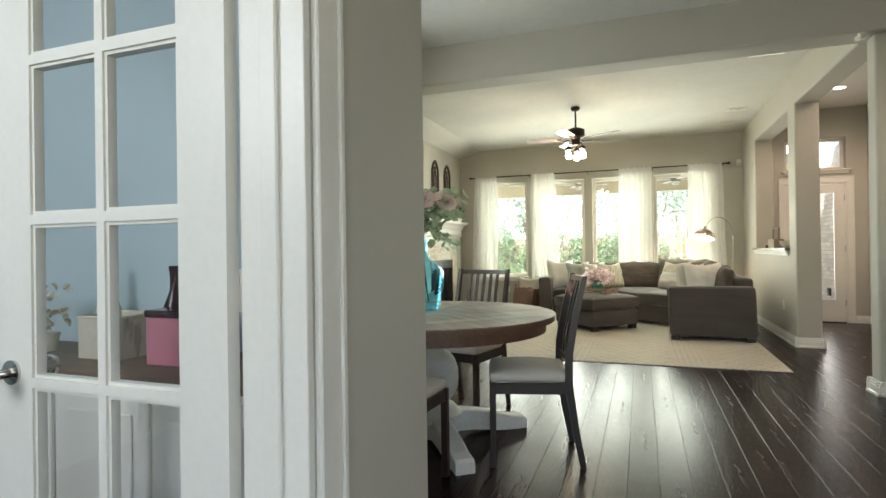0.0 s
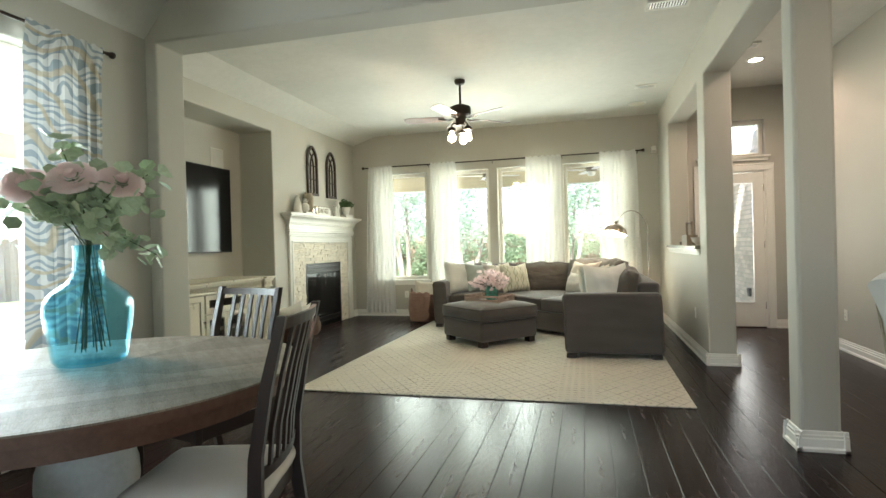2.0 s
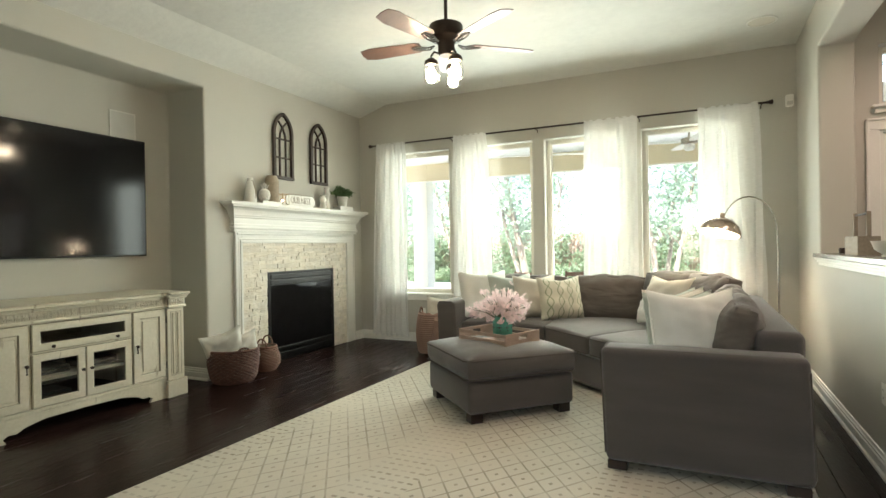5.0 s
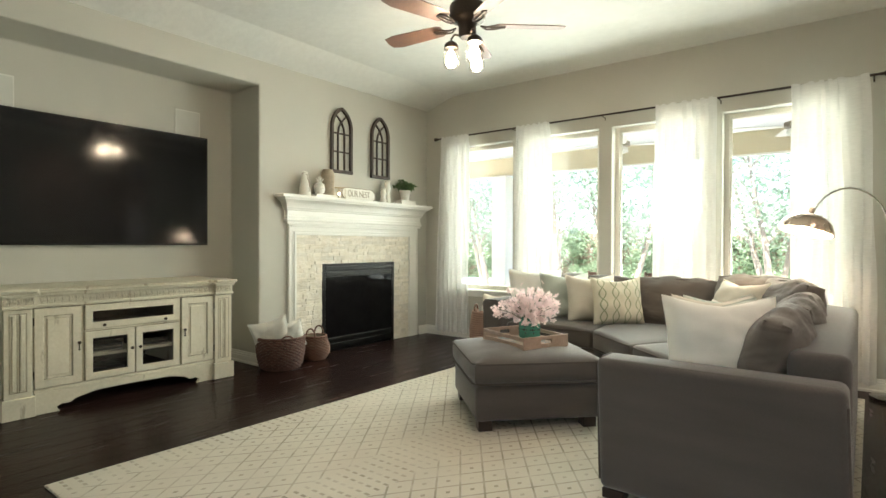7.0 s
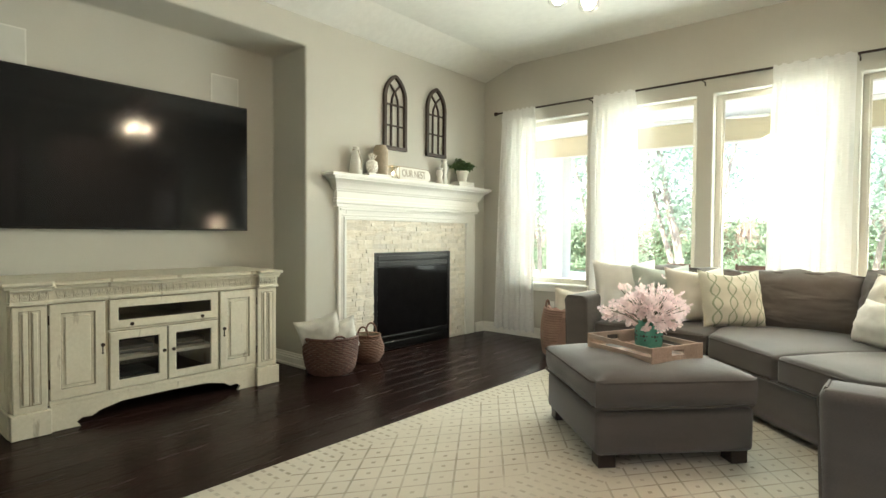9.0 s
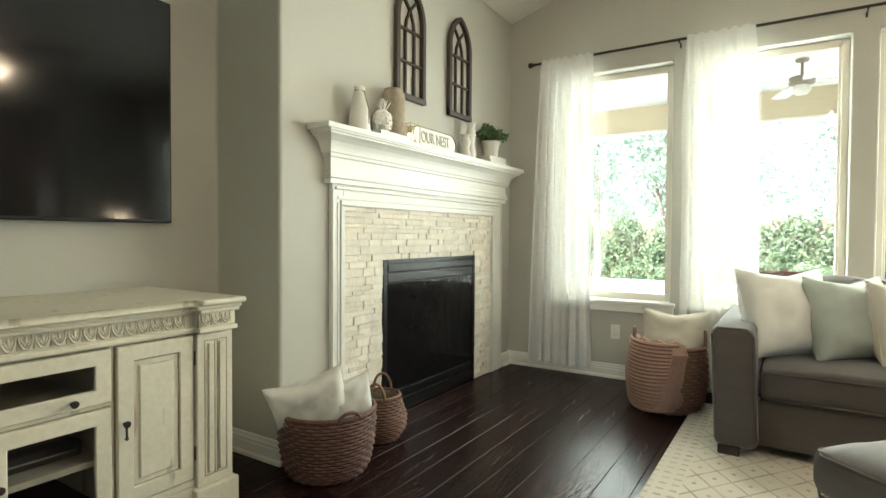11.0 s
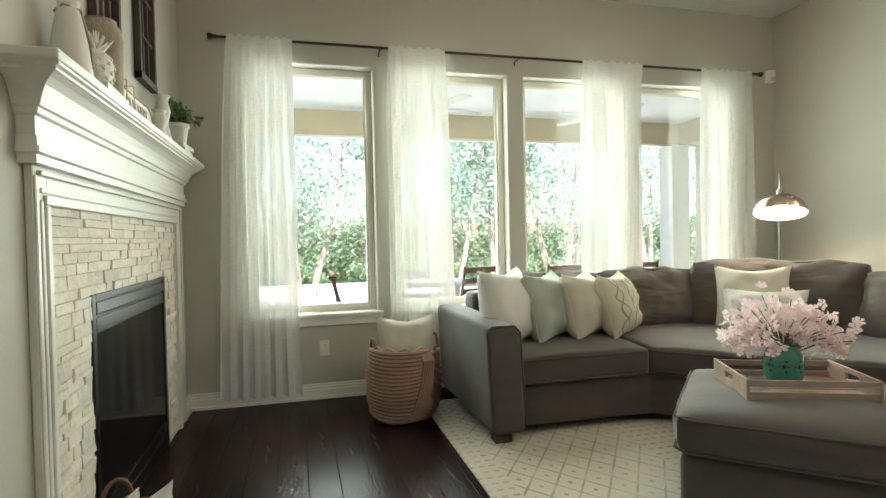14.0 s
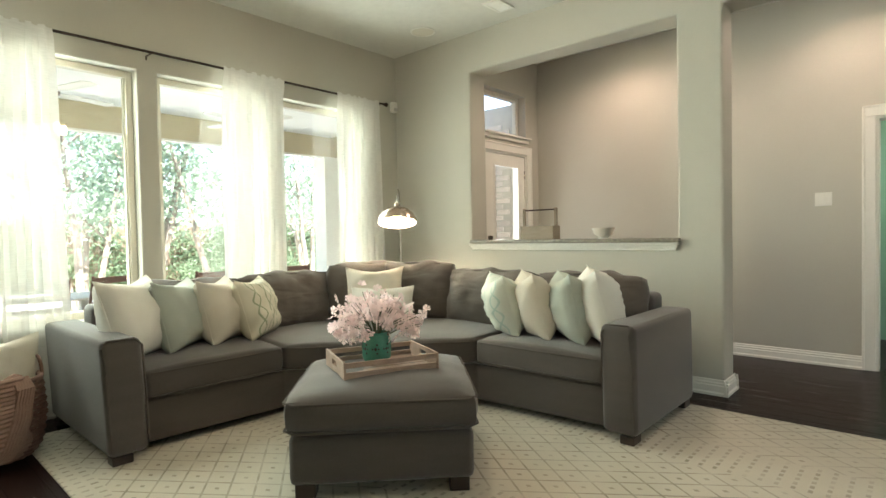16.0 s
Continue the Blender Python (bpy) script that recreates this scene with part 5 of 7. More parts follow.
M_TREL = trellis("trellis_pillow_cloth", (0.64, 0.60, 0.48), (0.30, 0.33, 0.22), 30.0)
M_TREL2 = trellis("sage_trellis_cloth", (0.60, 0.62, 0.54), (0.40, 0.49, 0.43), 30.0)
SZ = 0.47
pillow((-0.78, 8.97, SZ), 42, -16, 0.55, 0.50, 0.24, M_PWHITE, "plain white pillow leaning at the end of the sofa", 21, PG)
pillow((-0.50, 9.03, SZ), 42, -14, 0.49, 0.46, 0.24, M_PSAGE, "sage green pillow leaning between white ones", 22, PG)
pillow((-0.235, 9.03, SZ), 42, -14, 0.48, 0.45, 0.24, M_PCREAM, "cream textured pillow leaning on the sofa", 23, PG)
pillow((0.025, 9.00, SZ), 40, -16, 0.47, 0.44, 0.22, M_TREL, "cream pillow with a grey-green trellis pattern", 24, PG)
pillow((1.16, 7.64, SZ), 228, 14, 0.45, 0.44, 0.22, M_TREL2, "cream pillow with a sage trellis pattern", 25, PG)
pillow((1.18, 7.39, SZ), 222, 14, 0.48, 0.46, 0.22, M_PCREAM, "cream textured pillow on the sofa's short side", 26, PG)
pillow((1.20, 7.14, SZ), 218, 12, 0.48, 0.46, 0.22, M_PSAGE, "sage green pillow on the sofa's short side", 27, PG)
pillow((1.27, 6.96, SZ), 212, 13, 0.53, 0.49, 0.24, M_PWHITE, "large plain white pillow behind the sofa arm", 28, PG)
pillow((0.96, 8.86, SZ), -40, -16, 0.49, 0.46, 0.24, M_PCREAM, "cream pillow in the corner of the sofa", 29, PG)
pillow((0.90, 8.72, SZ), -48, -20, 0.52, 0.31, 0.19, M_PWHITE, "white lumbar pillow in the corner of the sofa", 30, PG)

# ---- tray and blossoms on the ottoman ----
M_CRATE = surf("pale_crate_wood", (0.44, 0.32, 0.25), (0.30, 0.21, 0.16), 0.7, scale=6, fine=60, stretch=(0.3, 2, 2), bump=0.2)
TZ = 0.492
tray = thing("slatted_tray", "pale wooden slatted tray with cut-out handles on the ottoman", "tray", at=(-0.14, 7.56, TZ), rz=-23.5)
for y in (-0.155, -0.078, 0.0, 0.078, 0.155):
    part("base_slat", B(-0.235, y - 0.03, 0.004, 0.235, y + 0.03, 0.012, 0.001), M_CRATE, tray)
for s in (-1, 1):
    for z in (0.010, 0.056):
        part("side_slat", B(-0.235, s * 0.18 - 0.005, z, 0.235, s * 0.18 + 0.005, z + 0.025, 0.001), M_CRATE, tray)
    e = part("end_board", solid([s * 0.24 - 0.006, s * 0.24 + 0.006], [-0.19, -0.045, 0.045, 0.19], [0, 0.035, 0.062, 0.085], [(-9, -0.045, 0.035, 9, 0.045, 0.062)]), M_CRATE, tray)
    bevelled(e, 0.003, 2)
M_TEAL = surf("teal_glaze", (0.06, 0.24, 0.17), (0.09, 0.30, 0.22), 0.25, scale=14, bump=0.05)
M_BLOSSOM = surf("pink_blossom", (0.90, 0.72, 0.73), (0.90, 0.82, 0.81), 0.8, scale=14, bump=0.1)
M_ROSE = surf("rose_pink", (0.90, 0.74, 0.73), (0.92, 0.82, 0.80), 0.8, scale=14, bump=0.1)
for _t in (M_ROSE.node_tree, M_BLOSSOM.node_tree):
    _tl, _ms, _b = _t.nodes.new("ShaderNodeBsdfTranslucent"), _t.nodes.new("ShaderNodeMixShader"), _t.nodes["Principled BSDF"]
    _ms.inputs[0].default_value, _tl.inputs[0].default_value = 0.4, (0.94, 0.76, 0.75, 1)
    _t.links.new(_b.outputs[0], _ms.inputs[1]), _t.links.new(_tl.outputs[0], _ms.inputs[2]), _t.links.new(_ms.outputs[0], _t.nodes["Material Output"].inputs[0])
gv = thing("flower_vase", "teal pierced ceramic jar filled with pale pink blossom on the tray", "vase with flowers", at=(-0.125, 7.61, TZ + 0.013))
gv.scale = (1.14, 1.14, 1.12)
part("jar", lathe([(0, 0), (0.05, 0), (0.066, 0.03), (0.068, 0.08), (0.064, 0.115), (0.05, 0.13), (0.052, 0.145), (0.044, 0.145), (0.04, 0.12), (0, 0.1)], 28), M_TEAL, gv, smooth=True)
bm = bmesh.new()
for a in range(0, 360, 45):
    for dz, da, s in ((0.075, 0, 0.012), (0.095, 6, 0.008), (0.055, 6, 0.008), (0.075, 12, 0.007), (0.075, -12, 0.007)):
        q = radians(a + da)
        box(bm, -0.0015, -s / 2, -s / 2, 0.0015, s / 2, s / 2, 0.001, m=pose(0.0675 * math.cos(q), 0.0675 * math.sin(q), dz, 0, 0, a + da) @ pose(0, 0, 0, 45))
part("cut_out", bm, M_HOLLOWSHADE, gv)
rb = random.Random(8)
bm, st = bmesh.new(), bmesh.new()
for k in range(64):
    a, e = rb.uniform(0, 6.28), rb.uniform(-0.05, 1.45)
    R = rb.uniform(0.14, 0.24)
    tip = Vector((math.cos(a) * math.cos(e) * R, math.sin(a) * math.cos(e) * R, 0.17 + math.sin(e) * R * 0.75))
    tube([(0, 0, 0.10), tip * 0.5 + Vector((0, 0, 0.07)), tip], 0.0018, 4, st)
    for q in range(5):
        c = tip * rb.uniform(0.7, 1.06) + Vector([rb.uniform(-0.025, 0.025) for _ in range(3)])
        m = Matrix.Translation(c) @ Euler([rb.uniform(0, 6.28) for _ in range(3)]).to_matrix().to_4x4()
        for p in range(5):
            f = math.pi * 2 * p / 5
            s = rb.uniform(0.014, 0.023)
            vs = [bm.verts.new(m @ Vector(v)) for v in ((0, 0, 0), (s * math.cos(f - 0.5), s * math.sin(f - 0.5), 0.005), (1.3 * s * math.cos(f), 1.3 * s * math.sin(f), 0.007), (s * math.cos(f + 0.5), s * math.sin(f + 0.5), 0.005))]
            bm.faces.new(vs)
part("blossom", bm, M_BLOSSOM, gv, kind="stuff")
part("twig", st, M_STEM, gv, kind="stuff")

# ---- arc floor lamp ----
al = thing("arc_floor_lamp", "lit brushed nickel arc floor lamp with a copper dome shade", "lamp")
M_LINING = surf("white_enamel", (0.85, 0.83, 0.78), (0.82, 0.80, 0.75), 0.4, bump=0.0)
M_COPPER = surf("shade_metal", (0.60, 0.48, 0.40), (0.54, 0.43, 0.36), 0.25, 1.0, bump=0.01)
part("base", lathe([(0, 0), (0.125, 0), (0.13, 0.01), (0.128, 0.028), (0.02, 0.036), (0.018, 0.06), (0, 0.06)], 32, at=(1.93, 9.56, 0)), M_CHROME, al, smooth=True)
arc = [(1.93, 9.56, 0.05), (1.925, 9.555, 0.8), (1.92, 9.55, 1.25)]
for k in range(13):
    q = math.pi * k / 14
    f = (1 - math.cos(q)) / 2
    arc.append((1.92 - 0.456 * f * 1.06, 9.55 - 0.44 * f * 1.06, 1.30 + 0.33 * math.sin(q)))
part("pole", tube(arc[:3], 0.009, 10), M_CHROME, al, smooth=True)
part("arc_arm", tube(arc[2:], 0.007, 10), M_CHROME, al, smooth=True)
part("collar", lathe([(0, 0), (0.013, 0), (0.013, 0.04), (0, 0.04)], 14, at=(1.92, 9.55, 1.23)), M_CHROME, al, smooth=True)
sh = lathe([(0.185, 0), (0.18, 0.03), (0.155, 0.08), (0.11, 0.12), (0.05, 0.145), (0.022, 0.15), (0.022, 0.19), (0.0, 0.195), (0, 0.188), (0.014, 0.185), (0.016, 0.145), (0.048, 0.139), (0.106, 0.115), (0.15, 0.076), (0.174, 0.029), (0.179, 0)], 40)
SHP = (1.45, 9.10, 1.285)
LEAN = Matrix.Translation(SHP) @ Matrix.Translation((0, 0, 0.17)) @ Matrix.Rotation(radians(17), 4, Vector((-0.707, 0.707, 0))) @ Matrix.Translation((0, 0, -0.17))
sh.transform(LEAN)
part("shade", sh, M_COPPER, al, "copper-toned metal dome shade", smooth=True)
lin = lathe([(0.177, 0.001), (0.172, 0.028), (0.148, 0.074), (0.104, 0.112), (0.047, 0.136), (0.018, 0.139)], 40)
lin.transform(LEAN)
part("lining", lin, M_LINING, al, "white enamelled inside of the shade", smooth=True)
lamp_bulb = lathe([(0, 0), (0.03, 0.008), (0.042, 0.04), (0.03, 0.07), (0.014, 0.10), (0, 0.11)], 16, at=(0, 0, 0.012))
lamp_bulb.transform(LEAN)
part("bulb", lamp_bulb, M_BULB, al, "glowing warm bulb", smooth=True)
lamp("POINT", 4.0, LEAN @ Matrix.Translation((0, 0, 0.035)), (1, 0.62, 0.42), "arc_lamp_bulb", radius=0.03)

# ---- ceiling fan ----
FX, FY = -0.355, 7.15
M_BLADE = surf("fan_blade_wood", (0.19, 0.115, 0.09), (0.14, 0.085, 0.065), 0.35, scale=4, fine=50, stretch=(0.3, 3, 3), bump=0.05)
fan = thing("ceiling_fan", "dark bronze five-blade ceiling fan with three lit glass jar lights", "ceiling fan", at=(FX, FY, 0))
part("canopy", lathe([(0, CEIL), (0.062, CEIL), (0.062, CEIL - 0.03), (0.045, CEIL - 0.05), (0.014, CEIL - 0.055), (0, CEIL - 0.055)], 24), M_BRONZE, fan, smooth=True)
part("downrod", tube([(0, 0, CEIL - 0.05), (0, 0, 2.81)], 0.013, 12), M_BRONZE, fan, smooth=True)
part("motor", lathe([(0, 2.83), (0.03, 2.83), (0.06, 2.825), (0.118, 2.80), (0.122, 2.79), (0.122, 2.715), (0.112, 2.70), (0.075, 2.69), (0.06, 2.66), (0.06, 2.60), (0.05, 2.585), (0, 2.585)], 36), M_BRONZE, fan, smooth=True)
for k in range(5):
    m = pose(0, 0, 2.672, 0, 0, 42 + 72 * k)
    bl_ = prism([(0.19, -0.045), (0.22, -0.06), (0.58, -0.075), (0.66, -0.055), (0.67, 0.0), (0.66, 0.055), (0.58, 0.075), (0.22, 0.06), (0.19, 0.045)], -0.003, 0.004, 0.0015, 1)
    bl_.transform(m @ pose(0, 0, 0, 12))
    part("blade", bl_, M_BLADE, fan, "brown wood blade")
    b = bmesh.new()
    for s in (-1, 1):
        tube([(0.09, 0, -0.005), (0.13, s * 0.018, -0.02), (0.17, s * 0.03, -0.014), (0.22, s * 0.03, -0.007), (0.26, s * 0.012, -0.006)], 0.006, 6, b)
    tube([(0.09, 0, -0.006), (0.17, 0, -0.014), (0.26, 0, -0.006)], 0.006, 6, b)
    b.transform(m)
    part("blade_bracket", b, M_BRONZE, fan, smooth=True)
M_JAR = glassy("jar_glass", (0.95, 0.95, 0.93))
for k in range(3):
    a = radians(210 + 120 * k)
    c, s = math.cos(a) * 0.11, math.sin(a) * 0.11
    part("light_arm", tube([(c * 0.4, s * 0.4, 2.60), (c * 0.8, s * 0.8, 2.61), (c, s, 2.58), (c, s, 2.545)], 0.008, 8), M_BRONZE, fan, smooth=True)
    part("cap", lathe([(0, 2.565), (0.02, 2.565), (0.045, 2.545), (0.05, 2.525), (0.05, 2.515), (0, 2.515)], 20, at=(c, s, 0)), M_BRONZE, fan, smooth=True)
    part("glass_jar", lathe([(0.045, 2.515), (0.052, 2.49), (0.056, 2.47), (0.054, 2.40), (0.04, 2.388), (0, 2.386)], 24, at=(c, s, 0)), M_JAR, fan, "clear ribbed glass jar", smooth=True).visible_shadow = False
    part("bulb", lathe([(0, 2.392), (0.022, 2.396), (0.037, 2.42), (0.037, 2.45), (0.024, 2.482), (0.014, 2.50), (0, 2.515)], 16, at=(c, s, 0)), M_BULB, fan, "glowing bulb", smooth=True)
    lamp("POINT", 1.0, Matrix.Translation((FX + c, FY + s, 2.45)), (1, 0.80, 0.58), "fan_bulb", radius=0.03)


# ---- pass-through ledge ----
M_GRANITE = surf("granite", (0.30, 0.27, 0.21), (0.10, 0.09, 0.075), 0.25, scale=45, fine=130, bump=0.03)
ledge = thing("ledge", "speckled brown granite ledge on white trim in the pass-through opening", "counter")
part("slab", B(XE - 0.05, 6.79, 1.087, XE2 + 0.05, 8.745, 1.118, 0.004, 2), M_GRANITE, ledge)
bm = box(bmesh.new(), XE - 0.035, 6.80, 1.065, XE - 0.001, 8.77, 1.086, 0.004)
box(bm, XE - 0.022, 6.81, 1.045, XE - 0.001, 8.76, 1.065, 0.004)
box(bm, XE - 0.012, 6.82, 1.025, XE - 0.001, 8.75, 1.045, 0.003)
part("apron_trim", bm, M_TRIM, ledge)
vessel("bowl", (2.24, 7.45, 1.118), [(0, 0), (0.04, 0), (0.042, 0.008), (0.035, 0.012), (0.075, 0.04), (0.09, 0.085), (0.095, 0.09), (0.088, 0.088), (0.07, 0.045), (0, 0.02)], M_WHITE, "white ceramic bowl with a rolled rim on the granite ledge", "bowl")
cad = thing("wooden_caddy", "grey wooden caddy with a metal bar handle on the granite ledge", "caddy", at=(2.24, 8.06, 1.118))
M_GREYW = surf("grey_weathered_wood", (0.30, 0.25, 0.19), (0.22, 0.18, 0.13), 0.7, scale=8, fine=60, stretch=(1, 0.2, 1), bump=0.2)
part("tray_body", solid([-0.06, -0.05, 0.05, 0.06], [-0.17, -0.16, 0.16, 0.17], [0, 0.008, 0.12], [(-0.05, -0.16, 0.008, 0.05, 0.16, 1)]), M_GREYW, cad)
for y in (-0.165, 0.165):
    part("upright", B(-0.012, y - 0.012, 0.12, 0.012, y + 0.012, 0.28, 0.002), M_GREYW, cad)
part("handle_bar", tube([(0, -0.165, 0.265), (0, 0.165, 0.265)], 0.007, 8), M_BRONZE, cad, smooth=True)
cup = vessel("salt_cellar", (2.24, 8.62, 1.118), [(0, 0), (0.022, 0), (0.026, 0.03), (0.02, 0.04), (0, 0.042)], M_BRONZE, "tiny dark bronze salt cellar on the granite ledge", "jar", 16)

# ---- back door, transom, bath doorway ----


def casing(name, x0, x1, top, y, out=-1, w=0.09):
    bm = bmesh.new()
    for a, b in ((x0 - w, x0), (x1, x1 + w)):
        box(bm, a, y, 0, b, y + out * 0.018, top, 0.003)
    box(bm, x0 - w, y, top, x1 + w, y + out * 0.018, top + w, 0.003)
    for q in (x0 - w, x1 + w - 0.018):
        box(bm, q, y + out * 0.018, 0, q + 0.018, y + out * 0.026, top + w, 0.003)
    box(bm, x0 - w, y + out * 0.018, top + w - 0.018, x1 + w, y + out * 0.026, top + w, 0.003)
    return bm


door = thing("door_1", "closed white back door with one tall glass panel", kind="structure")
part("casing", casing("c", DOOR[0], DOOR[1], 2.07, 8.899), M_TRIM, door)
part("jamb", solid([DOOR[0], DOOR[0] + 0.02, DOOR[1] - 0.02, DOOR[1]], [8.9, 9.08], [0, 2.05, 2.07], [(DOOR[0] + 0.02, 0, -1, DOOR[1] - 0.02, 99, 2.05)]), M_TRIM, door)
lf = part("leaf", solid([DOOR[0] + 0.022, DOOR[0] + 0.17, DOOR[1] - 0.14, DOOR[1] - 0.022], [8.915, 8.955], [0.015, 0.32, 1.93, 2.045], [(DOOR[0] + 0.17, 0, 0.32, DOOR[1] - 0.14, 99, 1.93)]), M_TRIM, door)
bm = bmesh.new()
g0, g1 = DOOR[0] + 0.17, DOOR[1] - 0.14
for a, b, c, d in ((g0, g0 + 0.018, 0.32, 1.93), (g1 - 0.018, g1, 0.32, 1.93), (g0 + 0.018, g1 - 0.018, 0.32, 0.338), (g0 + 0.018, g1 - 0.018, 1.912, 1.93)):
    box(bm, a, 8.905, c, b, 8.93, d, 0.003)
part("glazing_bead", bm, M_TRIM, lf)
part("pane", B(g0 + 0.005, 8.933, 0.325, g1 - 0.005, 8.938, 1.925), M_GLASS, lf, "clear glass pane").visible_shadow = False
for z in (0.25, 1.05, 1.80):
    part("hinge", tube([(DOOR[1] - 0.022, 8.91, z), (DOOR[1] - 0.022, 8.91, z + 0.09)], 0.007, 8), M_CHROME, lf, smooth=True)
part("threshold", B(DOOR[0], 8.905, 0, DOOR[1], 9.08, 0.014, 0.003), M_BRONZE, door)
tr = thing("window_6", "small transom window with white sill trim above the back door", kind="structure")
bm = bmesh.new()
for a, b, c, d in ((DOOR[0], DOOR[0] + 0.05, 2.26, 2.74), (DOOR[1] - 0.05, DOOR[1], 2.26, 2.74), (DOOR[0] + 0.05, DOOR[1] - 0.05, 2.26, 2.31), (DOOR[0] + 0.05, DOOR[1] - 0.05, 2.69, 2.74)):
    box(bm, a, 9.0, c, b, 9.06, d, 0.004)
part("window_frame", bm, M_VINYL, tr)
part("pane", B(DOOR[0] + 0.04, 9.028, 2.30, DOOR[1] - 0.04, 9.033, 2.70), M_GLASS, tr).visible_shadow = False
bm = box(bmesh.new(), DOOR[0] - 0.05, 8.84, 2.24, DOOR[1] + 0.05, 9.0, 2.262, 0.005)
box(bm, DOOR[0] - 0.03, 8.872, 2.20, DOOR[1] + 0.03, 8.899, 2.24, 0.004)
part("window_sill", bm, M_TRIM, tr)
lamp("AREA", 2.5, look((2.93, 9.12, 1.3), (2.93, 0, 1.0)), (1, 0.98, 0.94), "door_daylight", size=0.5, size_y=1.6)
bd = thing("door_2", "white cased doorway into a pale green room", kind="structure")
bm = casing("c", -5.75, -5.0, 2.06, 0)
bm.transform(Matrix(((0, 1, 0, XH - 0.001), (-1, 0, 0, 0), (0, 0, 1, 0), (0, 0, 0, 1))))
part("casing", bm, M_TRIM, bd)
part("jamb", solid([XH, XH + 0.15], [5.0, 5.02, 5.73, 5.75], [0, 2.04, 2.06], [(0, 5.02, -1, 9, 5.73, 2.04)]), M_TRIM, bd)
# added unseen fill for the green room, without any fixture
lamp("AREA", 2, look((4.3, 5.4, 2.45), (4.3, 5.4, 0)), (1, 0.97, 0.9), "bath_fill_light", size=0.4)

# brick wall outside the back door
M_BRICK = surf("painted_brick", (0.80, 0.74, 0.68), (0.68, 0.59, 0.52), 0.85, scale=9, fine=60, bump=0.4, dist=0.004, rand=0.16)
M_MORTAR = surf("mortar", (0.62, 0.58, 0.50), (0.52, 0.48, 0.42), 0.9, scale=9, fine=80, bump=0.4)
bw = thing("brick_wall", "pale weathered brick house wall outside the back door", kind="structure")
part("mortar_bed", B(3.36, 9.12, -0.1, 3.6, 12.3, 2.70), M_MORTAR, bw)
_bm = {}
for L in (0.19, 0.09):
    me = bpy.data.meshes.new("brick")
    b = box(bmesh.new(), 0, 0, 0, 0.012, L, 0.057, 0.003)
    b.to_mesh(me)
    b.free()
    me.materials.append(M_BRICK)
    _bm[L] = me
for k in range(38):
    y = 9.16 + (0.1 if k % 2 else 0)
    while y < 11.0 and k * 0.068 < 2.64:
        if (k * 0.068) < 2.6:
            ob = new("brick", _bm[0.19])
            ob.location = (3.349, y, -0.09 + k * 0.068)
            ob.parent = bw
        y += 0.2
sc = thing("outdoor_socket", "grey weatherproof socket cover on the brick wall", "outlet")
part("cover", B(3.31, 9.75, 0.33, 3.349, 9.83, 0.45, 0.006, 2), M_DEVICE, sc)
part("lid", B(3.302, 9.755, 0.38, 3.31, 9.825, 0.445, 0.003), M_DEVICE, sc)

# ---- ceiling and wall fittings ----
M_GRILLE = surf("vent_slot_shade", (0.10, 0.09, 0.075), (0.08, 0.07, 0.06), 0.7)


def vent(x, y, w, d, label, z=CEIL):
    v = thing("ceiling_vent", label, "vent", "ceiling vents", at=(x, y, z))
    part("frame", solid([-w / 2, -w / 2 + 0.025, w / 2 - 0.025, w / 2], [-d / 2, -d / 2 + 0.025, d / 2 - 0.025, d / 2], [-0.012, -0.001], [(-w / 2 + 0.025, -d / 2 + 0.025, -1, w / 2 - 0.025, d / 2 - 0.025, 1)]), M_TRIM, v)
    part("backing", B(-w / 2 + 0.024, -d / 2 + 0.024, -0.003, w / 2 - 0.024, d / 2 - 0.024, -0.001), M_GRILLE, v)
    n = int((w - 0.05) / 0.022)
    for i in range(n):
        x0 = -w / 2 + 0.036 + i * 0.022
        part("slat", box(bmesh.new(), -0.006, -d / 2 + 0.026, -0.0012, 0.006, d / 2 - 0.026, 0.0012, m=pose(x0, 0, -0.0085, 0, 35)), M_TRIM, v)


vent(1.79, 8.16, 0.25, 0.16, "small white louvred ceiling vent near the sofa corner")
vent(1.72, 5.72, 0.34, 0.18, "white louvred ceiling vent near the beam")
vent(2.64, 7.17, 0.30, 0.16, "white louvred ceiling vent in the back hall", CEIL_N)
sp = thing("ceiling_speaker", "flush round cream ceiling speaker", "speaker", at=(1.77, 9.03, CEIL))
part("ring", lathe([(0.11, -0.001), (0.118, -0.002), (0.118, -0.008), (0.106, -0.010), (0.104, -0.004)], 36), M_TRIM, sp, smooth=True)
part("grille", lathe([(0, -0.005), (0.104, -0.005), (0.104, -0.002), (0, -0.002)], 36), M_VINYL, sp)
M_GRILLCLOTH = surf("speaker_grille", (0.56, 0.55, 0.50), (0.52, 0.51, 0.46), 0.8, fine=400, bump=0.4, dist=0.001)
for y in (6.77, 5.30):
    s = thing("wall_speaker", "flush rectangular painted speaker in the niche wall beside the television", "speaker", "niche wall speakers", at=(-3.389, y, 2.31))
    part("frame", solid([0.0005, 0.007], [-0.12, -0.11, 0.11, 0.12], [-0.16, -0.15, 0.15, 0.16], [(-1, -0.11, -0.15, 1, 0.11, 0.15)]), M_CEIL, s)
    part("grille", B(0.0005, -0.11, -0.15, 0.005, 0.11, 0.15), M_GRILLCLOTH, s)


